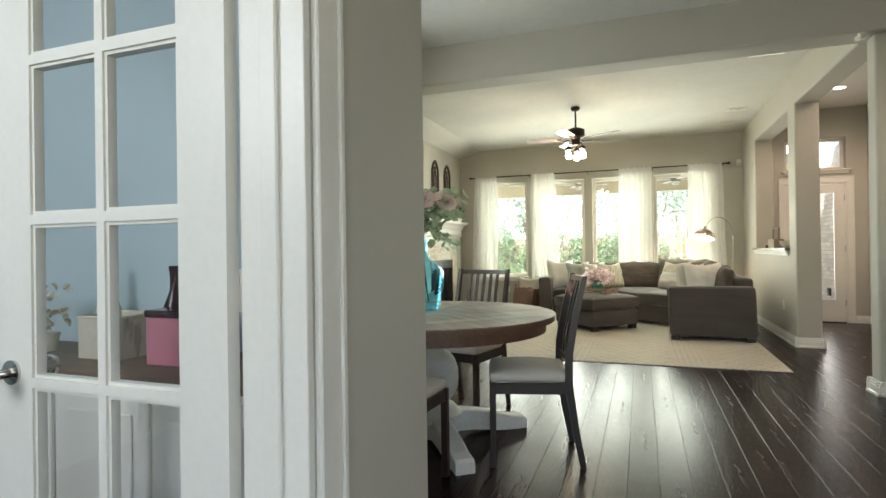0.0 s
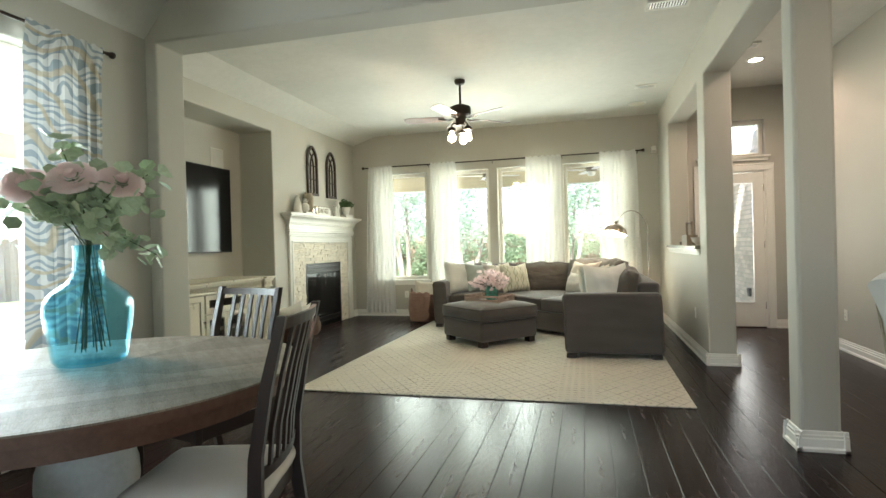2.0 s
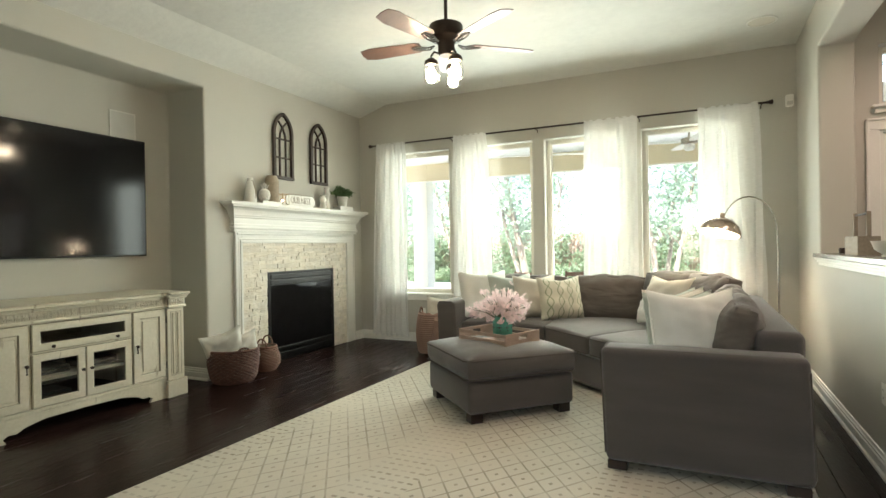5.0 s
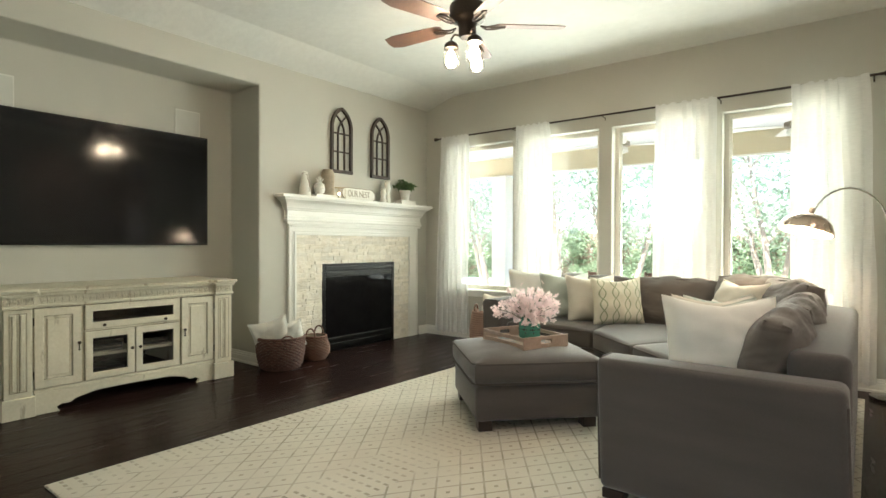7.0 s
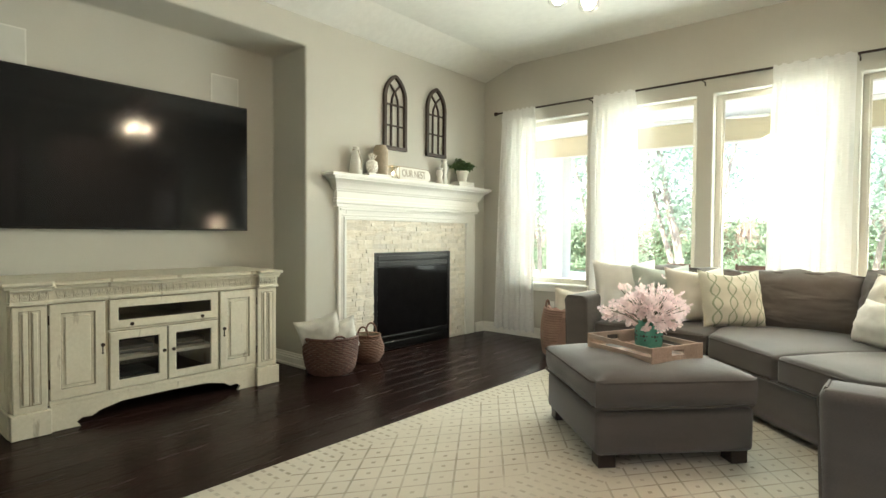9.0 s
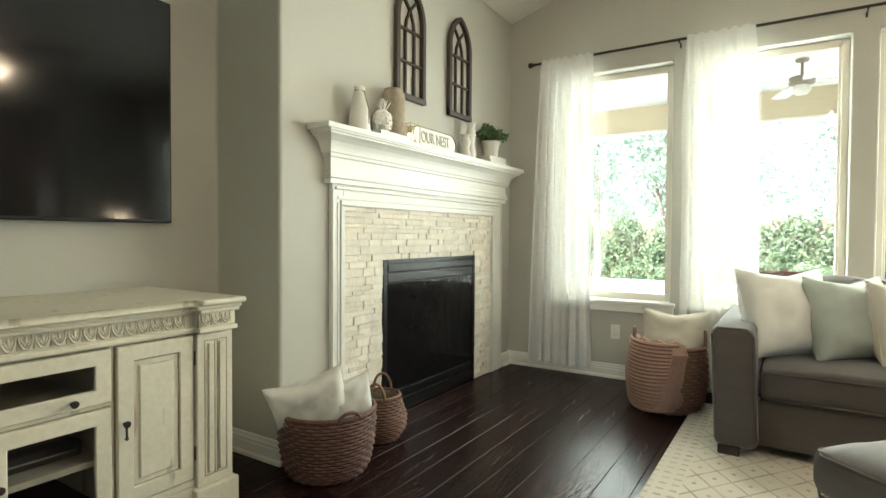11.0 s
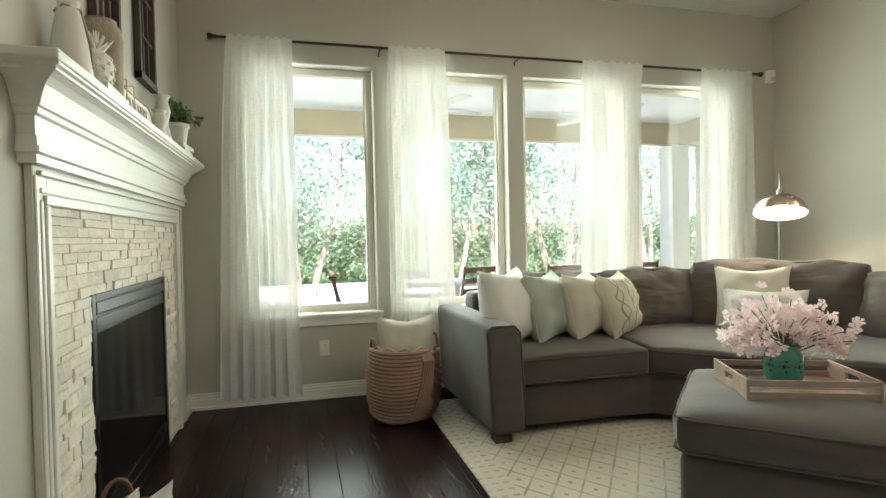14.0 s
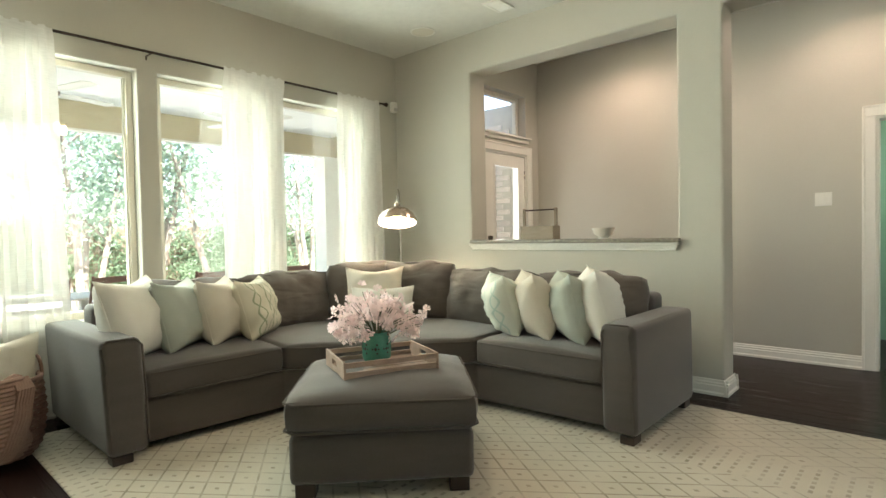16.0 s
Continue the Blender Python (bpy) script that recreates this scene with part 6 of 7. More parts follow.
def can_light(x, y, energy, z=CEIL):
    c = thing("recessed_light", "lit recessed ceiling light with a white trim ring", "ceiling light", "recessed lights", at=(x, y, z))
    part("trim_ring", lathe([(0.095, -0.001), (0.095, -0.006), (0.07, -0.010), (0.066, -0.003), (0.066, -0.001)], 32), M_TRIM, c, smooth=True)
    part("lens", lathe([(0, -0.004), (0.064, -0.004), (0.064, -0.002), (0, -0.002)], 24), M_LENS, c)
    lamp("SPOT", energy, look((x, y, z - 0.03), (x, y, 0)), (1, 0.72, 0.60), "recessed_bulb", radius=0.06, spot=radians(150))


can_light(2.90, 7.70, 9.5, CEIL_N)
can_light(2.90, 5.85, 7, CEIL_N)
can_light(2.75, 3.0, 6)
al_ = thing("motion_sensor", "small white motion sensor in the room corner", "sensor", at=(2.06, 9.76, 2.57))
part("case", B(-0.035, -0.03, -0.06, 0.03, 0.035, 0.05, 0.012, 3), M_TRIM, al_)
part("lens", B(-0.028, -0.033, -0.05, 0.022, -0.028, -0.015, 0.004), M_GRILLCLOTH, al_)
mc = thing("wall_camera", "small white sensor under the beam beside the column", "sensor", at=(2.07, 4.34, 2.74))
part("mount", lathe([(0, 0), (0.03, 0), (0.03, -0.012), (0, -0.012)], 20), M_TRIM, mc)
part("head", box(bmesh.new(), -0.05, -0.03, -0.045, 0.03, 0.03, -0.012, 0.01, 2, m=pose(0, 0, 0, 0, -12, 20)), M_TRIM, mc)


def plate(at, rz, kind, label):
    """A wall plate that faces -y before its turn."""
    o = thing(kind, label, "outlet" if kind == "outlet" else "switch", at=at, rz=rz)
    w = 0.035 if kind == "outlet" else 0.06
    part("plate", B(-w, -0.006, -0.057, w, -0.0005, 0.057, 0.003, 2), M_TRIM, o)
    if kind == "outlet":
        for z in (-0.02, 0.02):
            s = part("socket", B(-0.016, -0.0075, z - 0.014, 0.016, -0.0062, z + 0.014, 0.0005), M_TRIM, o)
            bm = bmesh.new()
            for x in (-0.007, 0.005):
                box(bm, x, -0.0082, z - 0.004, x + 0.002, -0.0077, z + 0.006)
            part("slot", bm, M_HOLLOWSHADE, s)
    else:
        for x in (-0.024, 0.024):
            part("rocker", B(x - 0.016, -0.010, -0.033, x + 0.016, -0.0062, 0.033, 0.002), M_TRIM, o)


plate((-1.97, YN, 0.37), 0, "outlet", "white wall outlet below the window sill")
plate((XE, 7.10, 0.42), -90, "outlet", "white wall outlet on the half wall")
plate((XH, 7.35, 0.37), -90, "outlet", "white wall outlet near the hall baseboard")
plate((1.95, YN, 0.36), 0, "outlet", "white wall outlet behind the floor lamp")
plate((XH, 6.10, 1.415), -90, "light_switch", "white double rocker light switch by the green room doorway")

# ---- dining table ----
M_TABLETOP = surf("weathered_oak", (0.31, 0.255, 0.195), (0.16, 0.125, 0.09), 0.58, scale=3.5, fine=45, stretch=(1, 7, 1), bump=0.3, dist=0.002, rand=0.24)
M_TABLEEDGE = surf("table_edge_wood", (0.10, 0.045, 0.028), (0.15, 0.08, 0.05), 0.5, scale=8, fine=50, bump=0.15)
table = thing("dining_table", "round table with a planked weathered top on a white pedestal", "table", at=(-0.75, 2.53, 0))
TR, TH = 0.755, 0.763


def clip(poly, n, d):
    """Keeps the side of the outline where n . p <= d."""
    out_ = []
    for i, p in enumerate(poly):
        q = poly[(i + 1) % len(poly)]
        a, b = n[0] * p[0] + n[1] * p[1] - d, n[0] * q[0] + n[1] * q[1] - d
        if a <= 0:
            out_.append(p)
        if a * b < 0:
            f = a / (a - b)
            out_.append((p[0] + (q[0] - p[0]) * f, p[1] + (q[1] - p[1]) * f))
    return out_


circle = [(TR * math.cos(2 * math.pi * k / 96), TR * math.sin(2 * math.pi * k / 96)) for k in range(96)]
top = part("tabletop", prism([(x * 0.995, y * 0.995) for x, y in circle], TH - 0.036, TH - 0.006, 0.006, 2), M_TABLEEDGE, table, "reddish brown wooden edge")
for q in range(4):
    c, s = math.cos(math.pi / 2 * q), math.sin(math.pi / 2 * q)
    quad = clip(clip(circle, (-c, -s), 0), (s, -c), 0)
    a = math.pi / 2 * q + math.pi / 4 + (math.pi / 2 if q % 2 else 0)
    n = (-math.sin(a), math.cos(a))
    k = -0.8
    while k < 0.8:
        w = (0.07, 0.085, 0.10)[int((k * 37) % 3)]
        pc = clip(clip(quad, n, k + w - 0.0012), (-n[0], -n[1]), -k)
        if len(pc) >= 3:
            m = pose(0, 0, 0, 0, 0, math.degrees(a) - 90)
            inv = m.inverted()
            loc = [inv @ Vector((x, y, 0)) for x, y in pc]
            b = prism([(v.x, v.y) for v in loc], TH - 0.006, TH, 0)
            pk = part("plank", b, M_TABLETOP, top)
            pk.matrix_basis = m
        k += w
part("apron", lathe([(0.66, TH - 0.10), (0.70, TH - 0.10), (0.70, TH - 0.037), (0.66, TH - 0.037), (0.66, TH - 0.10)], 64), M_TABLEEDGE, table, "reddish brown wooden apron", smooth=True)
part("under_block", B(-0.25, -0.25, TH - 0.10, 0.25, 0.25, TH - 0.037, 0.005), M_PLASTER, table)
part("pedestal", lathe([(0, 0.12), (0.17, 0.12), (0.185, 0.13), (0.185, 0.155), (0.165, 0.165), (0.15, 0.185), (0.135, 0.20), (0.10, 0.21), (0.105, 0.225), (0.135, 0.255), (0.158, 0.30), (0.166, 0.36), (0.163, 0.42), (0.145, 0.475), (0.115, 0.515), (0.085, 0.535), (0.08, 0.55), (0.098, 0.565), (0.10, 0.585), (0.088, 0.60), (0.10, 0.62), (0.14, 0.66), (0, 0.66)], 44), M_PLASTER, table, "white painted turned pedestal", smooth=True)
for k in range(4):
    bm = bmesh.new()
    prof = [(0.05, 0.0, 0.16), (0.16, 0.03, 0.16), (0.30, 0.025, 0.14), (0.42, 0.005, 0.115), (0.52, 0.0, 0.085), (0.60, 0.0, 0.075), (0.615, 0.0, 0.06)]
    rows = [[bm.verts.new((x, y, z)) for y, z in ((-w, lo), (w, lo), (w, hi - 0.008), (w - 0.008, hi), (-w + 0.008, hi), (-w, hi - 0.008))] for x, lo, hi in prof for w in (0.052,)]
    for a, b in zip(rows, rows[1:]):
        for i in range(6):
            bm.faces.new((a[i], a[(i + 1) % 6], b[(i + 1) % 6], b[i]))
    bm.faces.new(rows[0]), bm.faces.new(rows[-1])
    bm.transform(pose(0, 0, 0, 0, 0, 37 + 90 * k))
    part("foot", bm, M_PLASTER, table, "white painted sweeping foot")

# ---- dining chairs ----


def dining_chair():
    c = thing("dining_chair", "espresso wood dining chair with vertical slats and a padded linen seat", "chair", "chairs round the dining table")
    # faces -y; its origin on the floor below the seat's middle
    part("seat", slab(0.43, 0.42, 0.06, 0.022, (0.004, 0.004, 0.018), 8, 0.002, 1, None, pose(0, -0.005, 0.47)), M_SEAT, c, "off-white linen padded seat", smooth=True)
    bm = bmesh.new()
    for s in (-1, 1):
        box(bm, s * 0.205 - 0.011, -0.19, 0.385, s * 0.205 + 0.011, 0.19, 0.442, 0.002)
    for y in (-0.20, 0.18):
        box(bm, -0.205, y - 0.01, 0.385, 0.205, y + 0.01, 0.442, 0.002)
    part("seat_frame", bm, M_ESPRESSO, c)
    for s in (-1, 1):
        part("front_leg", box(bmesh.new(), s * 0.205 - 0.017, -0.217, 0, s * 0.205 + 0.017, -0.183, 0.445, 0.003), M_ESPRESSO, c)
        bm = bmesh.new()
        prof = [(0.265, 0.0, 0.015), (0.225, 0.22, 0.018), (0.195, 0.44, 0.021), (0.20, 0.60, 0.019), (0.235, 0.80, 0.017), (0.285, 1.0, 0.013)]
        rows = [[bm.verts.new(v) for v in ((s * 0.205 - 0.013, y - t, z), (s * 0.205 + 0.013, y - t, z), (s * 0.205 + 0.013, y + t, z), (s * 0.205 - 0.013, y + t, z))] for y, z, t in prof]
        for a, b in zip(rows, rows[1:]):
            for i in range(4):
                bm.faces.new((a[i], a[(i + 1) % 4], b[(i + 1) % 4], b[i]))
        bm.faces.new(rows[0]), bm.faces.new(rows[-1])
        part("back_leg", bm, M_ESPRESSO, c)

    def rail(z, y, h, name):
        bm = bmesh.new()
        rows = [[bm.verts.new(v) for v in ((x, y + bow - 0.009, z), (x, y + bow + 0.009, z), (x, y + bow + 0.012, z + h), (x, y + bow - 0.004, z + h))] for x in [(-0.192 + 0.384 * i / 8) for i in range(9)] for bow in (0.022 * (1 - (x / 0.192) ** 2),)]
        for a, b in zip(rows, rows[1:]):
            for i in range(4):
                bm.faces.new((a[i], a[(i + 1) % 4], b[(i + 1) % 4], b[i]))
        bm.faces.new(rows[0]), bm.faces.new(rows[-1])
        part(name, bm, M_ESPRESSO, c)
    rail(0.96, 0.278, 0.032, "top_rail")
    rail(0.52, 0.192, 0.03, "lower_rail")
    for x in (-0.115, -0.058, 0.0, 0.058, 0.115):
        bow = 0.022 * (1 - (x / 0.192) ** 2)
        bm = bmesh.new()
        rows = [[bm.verts.new(v) for v in ((x - 0.011, y + bow - 0.005, z), (x + 0.011, y + bow - 0.005, z), (x + 0.011, y + bow + 0.005, z), (x - 0.011, y + bow + 0.005, z))] for y, z in ((0.196, 0.545), (0.205, 0.65), (0.24, 0.82), (0.278, 0.965))]
        for a, b in zip(rows, rows[1:]):
            for i in range(4):
                bm.faces.new((a[i], a[(i + 1) % 4], b[(i + 1) % 4], b[i]))
        bm.faces.new(rows[0]), bm.faces.new(rows[-1])
        part("slat", bm, M_ESPRESSO, c)
    return c


ch = dining_chair()
ch.matrix_world = pose(-0.13, 2.43, 0, 0, 0, -75)
copy_thing(ch, pose(-0.69, 1.81, 0, 0, 0, 176))
copy_thing(ch, pose(-1.45, 2.70, 0, 0, 0, 95))
copy_thing(ch, pose(-0.72, 3.12, 0, 0, 0, -14))

# ---- demijohn with roses ----
M_AQUA = glassy("aqua_glass", (0.70, 0.93, 1.0))
dj = thing("glass_demijohn", "aqua glass demijohn with pink roses and eucalyptus on the table", "vase with flowers", at=(-0.87, 2.66, TH))
dj.scale = (1.3, 1.3, 1.22)
body = [(0.05, 0.006), (0.086, 0.0), (0.099, 0.012), (0.104, 0.05), (0.114, 0.12), (0.119, 0.165), (0.117, 0.195), (0.106, 0.22), (0.086, 0.24), (0.062, 0.258), (0.047, 0.275), (0.040, 0.30), (0.037, 0.33), (0.036, 0.36), (0.039, 0.366), (0.039, 0.378)]
b = lathe([(0, 0.012)] + body + [(r - 0.006, z) for r, z in reversed(body[2:-1])] + [(0.05, 0.012), (0, 0.018)], 44)
part("bottle", b, M_AQUA, dj, "clear aqua blue glass", smooth=True)
rf = random.Random(21)
stem, leaf = bmesh.new(), bmesh.new()
roses = [(-0.07, -0.13, 0.565), (0.055, -0.095, 0.585), (0.142, -0.01, 0.575), (-0.04, 0.09, 0.57)]
tips = [Vector(r) for r in roses] + [Vector((-0.09, 0.0, 0.70)), Vector((0.18, 0.05, 0.60)), Vector((-0.22, 0.04, 0.50)), Vector((0.14, -0.06, 0.40)), Vector((0.10, -0.10, 0.47)), Vector((-0.12, -0.10, 0.50)), Vector((0.2, -0.02, 0.50)), Vector((-0.08, 0.14, 0.55)), Vector((0.02, -0.14, 0.50)), Vector((0.16, 0.10, 0.34))]
for tpt in tips:
    base_ = Vector((rf.uniform(-0.06, 0.06), rf.uniform(-0.06, 0.06), 0.04))
    neck = Vector((rf.uniform(-0.012, 0.012), rf.uniform(-0.012, 0.012), 0.38))
    tube([base_, neck, neck.lerp(tpt, 0.5) + Vector((0, 0, 0.04)), tpt], 0.0016, 5, stem)
    pts = [neck.lerp(tpt, f) + Vector((0, 0, 0.16 * f * (1 - f))) for f in (0.4, 0.55, 0.7, 0.85, 1.0)]
    loose_leaves(leaf, [p + Vector([rf.uniform(-0.035, 0.035) for _ in range(3)]) for p in pts for _ in range(5)], 0.046, rf, 1, 1.5, 0.12)
part("stems", stem, M_STEM, dj, kind="stuff")
part("eucalyptus_foliage", leaf, M_EUCA, dj, kind="stuff")
for i, r in enumerate(roses):
    bm = bmesh.new()
    mr = pose(*r, (60, 56, 54, -55)[i], (4, -8, 12, 0)[i], (30, 38, 50, 30)[i]) @ Matrix.Scale(0.74, 4)
    for ring in range(8):
        nn = 3 + 2 * ring
        R = 0.005 + 0.0062 * ring
        lean = 0.15 + 0.17 * ring
        hgt = 0.030 + 0.0015 * ring
        z0 = 0.018 - 0.0045 * ring
        for p in range(nn):
            a = 2 * math.pi * (p + rf.uniform(-0.2, 0.2)) / nn + ring * 0.7
            m = mr @ pose(0, 0, z0 + rf.uniform(-0.003, 0.003), 0, 0, math.degrees(a))
            wv = R * math.pi / nn * 1.5 + 0.004
            rows = []
            for j in range(5):
                f = j / 4
                rr_ = R + math.sin(lean) * hgt * f + 0.006 * max(0, f - 0.7)
                z = math.cos(lean) * hgt * f - 0.010 * max(0, f - 0.7)
                rows.append([bm.verts.new(m @ Vector((rr_ - 0.25 * wv * e * e, e * wv * (0.55 + 0.9 * f - 0.6 * f * f), z + 0.002 * math.sin(9 * e + p) * f))) for e in (-1, -0.4, 0.4, 1)])
            for a_, b_ in zip(rows, rows[1:]):
                for e in range(3):
                    bm.faces.new((a_[e], a_[e + 1], b_[e + 1], b_[e]))
    lathe([(0, 0.002), (0.02, 0.010), (0.024, 0.024), (0.016, 0.036), (0.006, 0.042), (0, 0.040)], 14, bm2 := bmesh.new())
    bm2.transform(mr)
    merge(bm, bm2)
    part("rose", bm, M_ROSE, dj, "pale pink full rose", smooth=True)

# ---- patterned curtain by the dining window ----
M_PAT = surf("patterned_linen", (0.62, 0.63, 0.61), (0.55, 0.57, 0.56), 0.9, scale=4, fine=250, bump=0.2, dist=0.001)
t_ = M_PAT.node_tree
N_, L_ = t_.nodes.new, t_.links.new
co_, mp_ = N_("ShaderNodeTexCoord"), N_("ShaderNodeMapping")
mp_.inputs["Scale"].default_value = (1, 1, 1.0)
L_(co_.outputs["Object"], mp_.inputs[0])
prev = t_.nodes["Principled BSDF"].inputs["Base Color"].links[0].from_socket
for sc_, lo, col in ((5.5, 0.54, (0.24, 0.30, 0.35)), (2.2, 0.80, (0.46, 0.39, 0.27))):
    wv_ = N_("ShaderNodeTexWave")
    wv_.bands_direction = "Z"
    wv_.inputs["Scale"].default_value, wv_.inputs["Distortion"].default_value = sc_, 16
    wv_.inputs["Detail"].default_value, wv_.inputs["Detail Scale"].default_value = 1, 0.9
    L_(mp_.outputs[0], wv_.inputs[0])
    r_ = N_("ShaderNodeMapRange")
    r_.inputs["From Min"].default_value, r_.inputs["From Max"].default_value, r_.inputs["To Max"].default_value = lo, lo + 0.12, 0.8
    L_(wv_.outputs["Fac"], r_.inputs["Value"])
    mx_ = N_("ShaderNodeMix")
    mx_.data_type = "RGBA"
    mx_.inputs["B"].default_value = (*col, 1)
    L_(r_.outputs[0], mx_.inputs["Factor"]), L_(prev, mx_.inputs["A"])
    prev = mx_.outputs["Result"]
L_(prev, t_.nodes["Principled BSDF"].inputs["Base Color"])
tl_, ms_ = N_("ShaderNodeBsdfTranslucent"), N_("ShaderNodeMixShader")
ms_.inputs[0].default_value = 0.05
L_(prev, tl_.inputs[0]), L_(t_.nodes["Principled BSDF"].outputs[0], ms_.inputs[1]), L_(tl_.outputs[0], ms_.inputs[2]), L_(ms_.outputs[0], t_.nodes["Material Output"].inputs[0])
curtain((3.335, 3.85), (3.30, 3.84), 2.04, 2.545, 0.02, 6, 7, M_PAT, label="blue and ochre patterned linen curtain beside the dining window", west=True)
curtain((2.35, 2.60), (2.32, 2.60), 2.04, 2.545, 0.02, 4, 9, M_PAT, label="blue and ochre patterned linen curtain drawn back from the dining window", west=True)
rod("curtain_rod", (-2.04, 2.25, 2.53), (-2.04, 3.90, 2.53), [(-2.04, 2.40, 2.53), (-2.04, 3.87, 2.53)], (-0.078, 0, 0), "dark bronze curtain rod over the dining window")

# ---- french door and study ----
fd = thing("french_door", "open white french door with glass panes and a nickel knob", "door")
hx, fy = -0.318, 0.292
cols = [(-0.444, -0.661), (-0.685, -0.905)]
rws = [0.225, 0.45, 0.838, 1.231, 1.616, 1.93]
xs = sorted([hx, -0.444, -0.661, -0.685, -0.905, -1.03])
zs = [0.01]
holes = []
rowz = [(0.25, 0.432), (0.456, 0.826), (0.85, 1.219), (1.243, 1.604), (1.628, 1.92)]
for a, b in rowz:
    zs += [a, b]
    for c0, c1 in cols:
        holes.append((c1, 0, a, c0, 1, b))
zs.append(2.04)
part("leaf", solid(xs, [fy, fy + 0.035], zs, holes), M_TRIM, fd)
for a, b in rowz:
    for c0, c1 in cols:
        bm = bmesh.new()
        for q in ((c1, c1 + 0.008, a, b), (c0 - 0.008, c0, a, b), (c1 + 0.008, c0 - 0.008, a, a + 0.008), (c1 + 0.008, c0 - 0.008, b - 0.008, b)):
            box(bm, q[0], fy + 0.006, q[2], q[1], fy + 0.029, q[3])
        part("muntin_bead", bm, M_TRIM, fd)
        part("pane", B(c1 + 0.002, fy + 0.0155, a + 0.002, c0 - 0.002, fy + 0.0195, b - 0.002), M_GLASS, fd, "clear glass pane")
for s, y in ((-1, fy), (1, fy + 0.035)):
    kb = lathe([(0, 0), (0.03, 0), (0.03, 0.006), (0.012, 0.01), (0.012, 0.03), (0.026, 0.045), (0.028, 0.058), (0.02, 0.068), (0, 0.07)], 24)
    kb.transform(pose(-0.975, y, 0.86, 90 if s < 0 else -90, 0, 0))
    part("knob", kb, M_CHROME, fd, "brushed nickel knob", smooth=True)
for z in (0.22, 1.02, 1.80):
    part("hinge", box(tube([(hx + 0.006, fy + 0.04, z), (hx + 0.006, fy + 0.04, z + 0.09)], 0.006, 8), hx - 0.03, fy + 0.0352, z, hx + 0.004, fy + 0.0375, z + 0.09), M_TRIM, fd, "white painted hinge")
dj2 = thing("door_3", "white cased opening of the study with moulded jamb", kind="structure")
bm = bmesh.new()
box(bm, -0.145, 0.34, 0, -0.127, 0.43, 2.15, 0.004)
box(bm, -0.127, 0.412, 0, -0.119, 0.43, 2.15, 0.003)
box(bm, -0.145, -1.23, 0, -0.127, -1.14, 2.15, 0.004)
box(bm, -0.145, -1.14, 2.06, -0.127, 0.34, 2.15, 0.004)
part("casing", bm, M_TRIM, dj2)
bm = box(bmesh.new(), -0.305, 0.318, 0, -0.145, 0.339, 2.06, 0.002)
box(bm, -0.245, 0.306, 0, -0.205, 0.318, 2.05, 0.003)
box(bm, -0.305, -1.139, 0, -0.145, -1.12, 2.06, 0.002)
part("jamb", bm, M_TRIM, dj2)
desk = thing("study_console", "white console table with a brown plank top in the study", "table", at=(-1.35, 0.86, 0))
M_BROWNTOP = surf("brown_plank_top", (0.20, 0.13, 0.08), (0.13, 0.08, 0.05), 0.5, scale=5, fine=50, stretch=(0.3, 3, 1), bump=0.15)
for i in range(4):
    part("top_board", B(-0.95, -0.215 + i * 0.108, 0.74, 0.90, -0.215 + i * 0.108 + 0.106, 0.77, 0.002), M_BROWNTOP, desk)
part("body", B(-0.92, -0.19, 0.10, 0.87, 0.21, 0.739, 0.003), M_TRIM, desk)
for x in (-0.86, -0.43, 0.0, 0.43):
    d_ = part("door_panel", B(x, -0.208, 0.14, x + 0.40, -0.191, 0.71, 0.004), M_TRIM, desk)
    part("raised_panel", B(x + 0.06, -0.216, 0.20, x + 0.34, -0.2085, 0.65, 0.004), M_TRIM, d_)
M_PINK = surf("pink_box_paper", (0.52, 0.20, 0.26), (0.45, 0.17, 0.22), 0.6)
M_WINE = surf("dark_wine_glass", (0.03, 0.008, 0.01), (0.04, 0.012, 0.014), 0.15)
bx = thing("gift_box", "pink cardboard box with a dark red side on the study console", "box", at=(-1.02, 0.88, 0.77))
part("carton", B(-0.09, -0.09, 0, 0.07, 0.09, 0.16, 0.003), M_PINK, bx)
part("lid", B(-0.094, -0.094, 0.161, 0.074, 0.094, 0.185, 0.003), M_WINE, bx)
for x, m_, l_ in ((-1.18, M_WINE, "dark wine bottle standing on the study console"), (-1.52, M_EUCA, "pale green glass bottle standing on the study console")):
    vessel("bottle", (x, 0.98, 0.77), [(0, 0), (0.05, 0), (0.055, 0.02), (0.055, 0.13), (0.03, 0.20), (0.016, 0.24), (0.016, 0.31), (0.019, 0.315), (0.019, 0.33), (0, 0.33)], m_, l_, "bottle", 24)
bk = thing("storage_bin", "cream storage bin on the study console", "box", at=(-1.36, 0.9, 0.77))
part("bin_body", solid([-0.10, -0.09, 0.09, 0.10], [-0.09, -0.08, 0.08, 0.09], [0, 0.01, 0.15], [(-0.09, -0.08, 0.01, 0.09, 0.08, 1)]), M_CREAM, bk)
part("bin_rim", tube([(-0.1, -0.09, 0.15), (0.1, -0.09, 0.15), (0.1, 0.09, 0.15), (-0.1, 0.09, 0.15)], 0.006, 6, closed=True), M_CREAM, bk)
sp2 = thing("dried_arrangement", "small arrangement of dried cream flowers on the study console", "flowers", at=(-1.74, 0.88, 0.77))
part("pot", lathe([(0, 0), (0.04, 0), (0.05, 0.07), (0.045, 0.07), (0, 0.06)], 20), M_CREAM, sp2, smooth=True)
bm = bmesh.new()
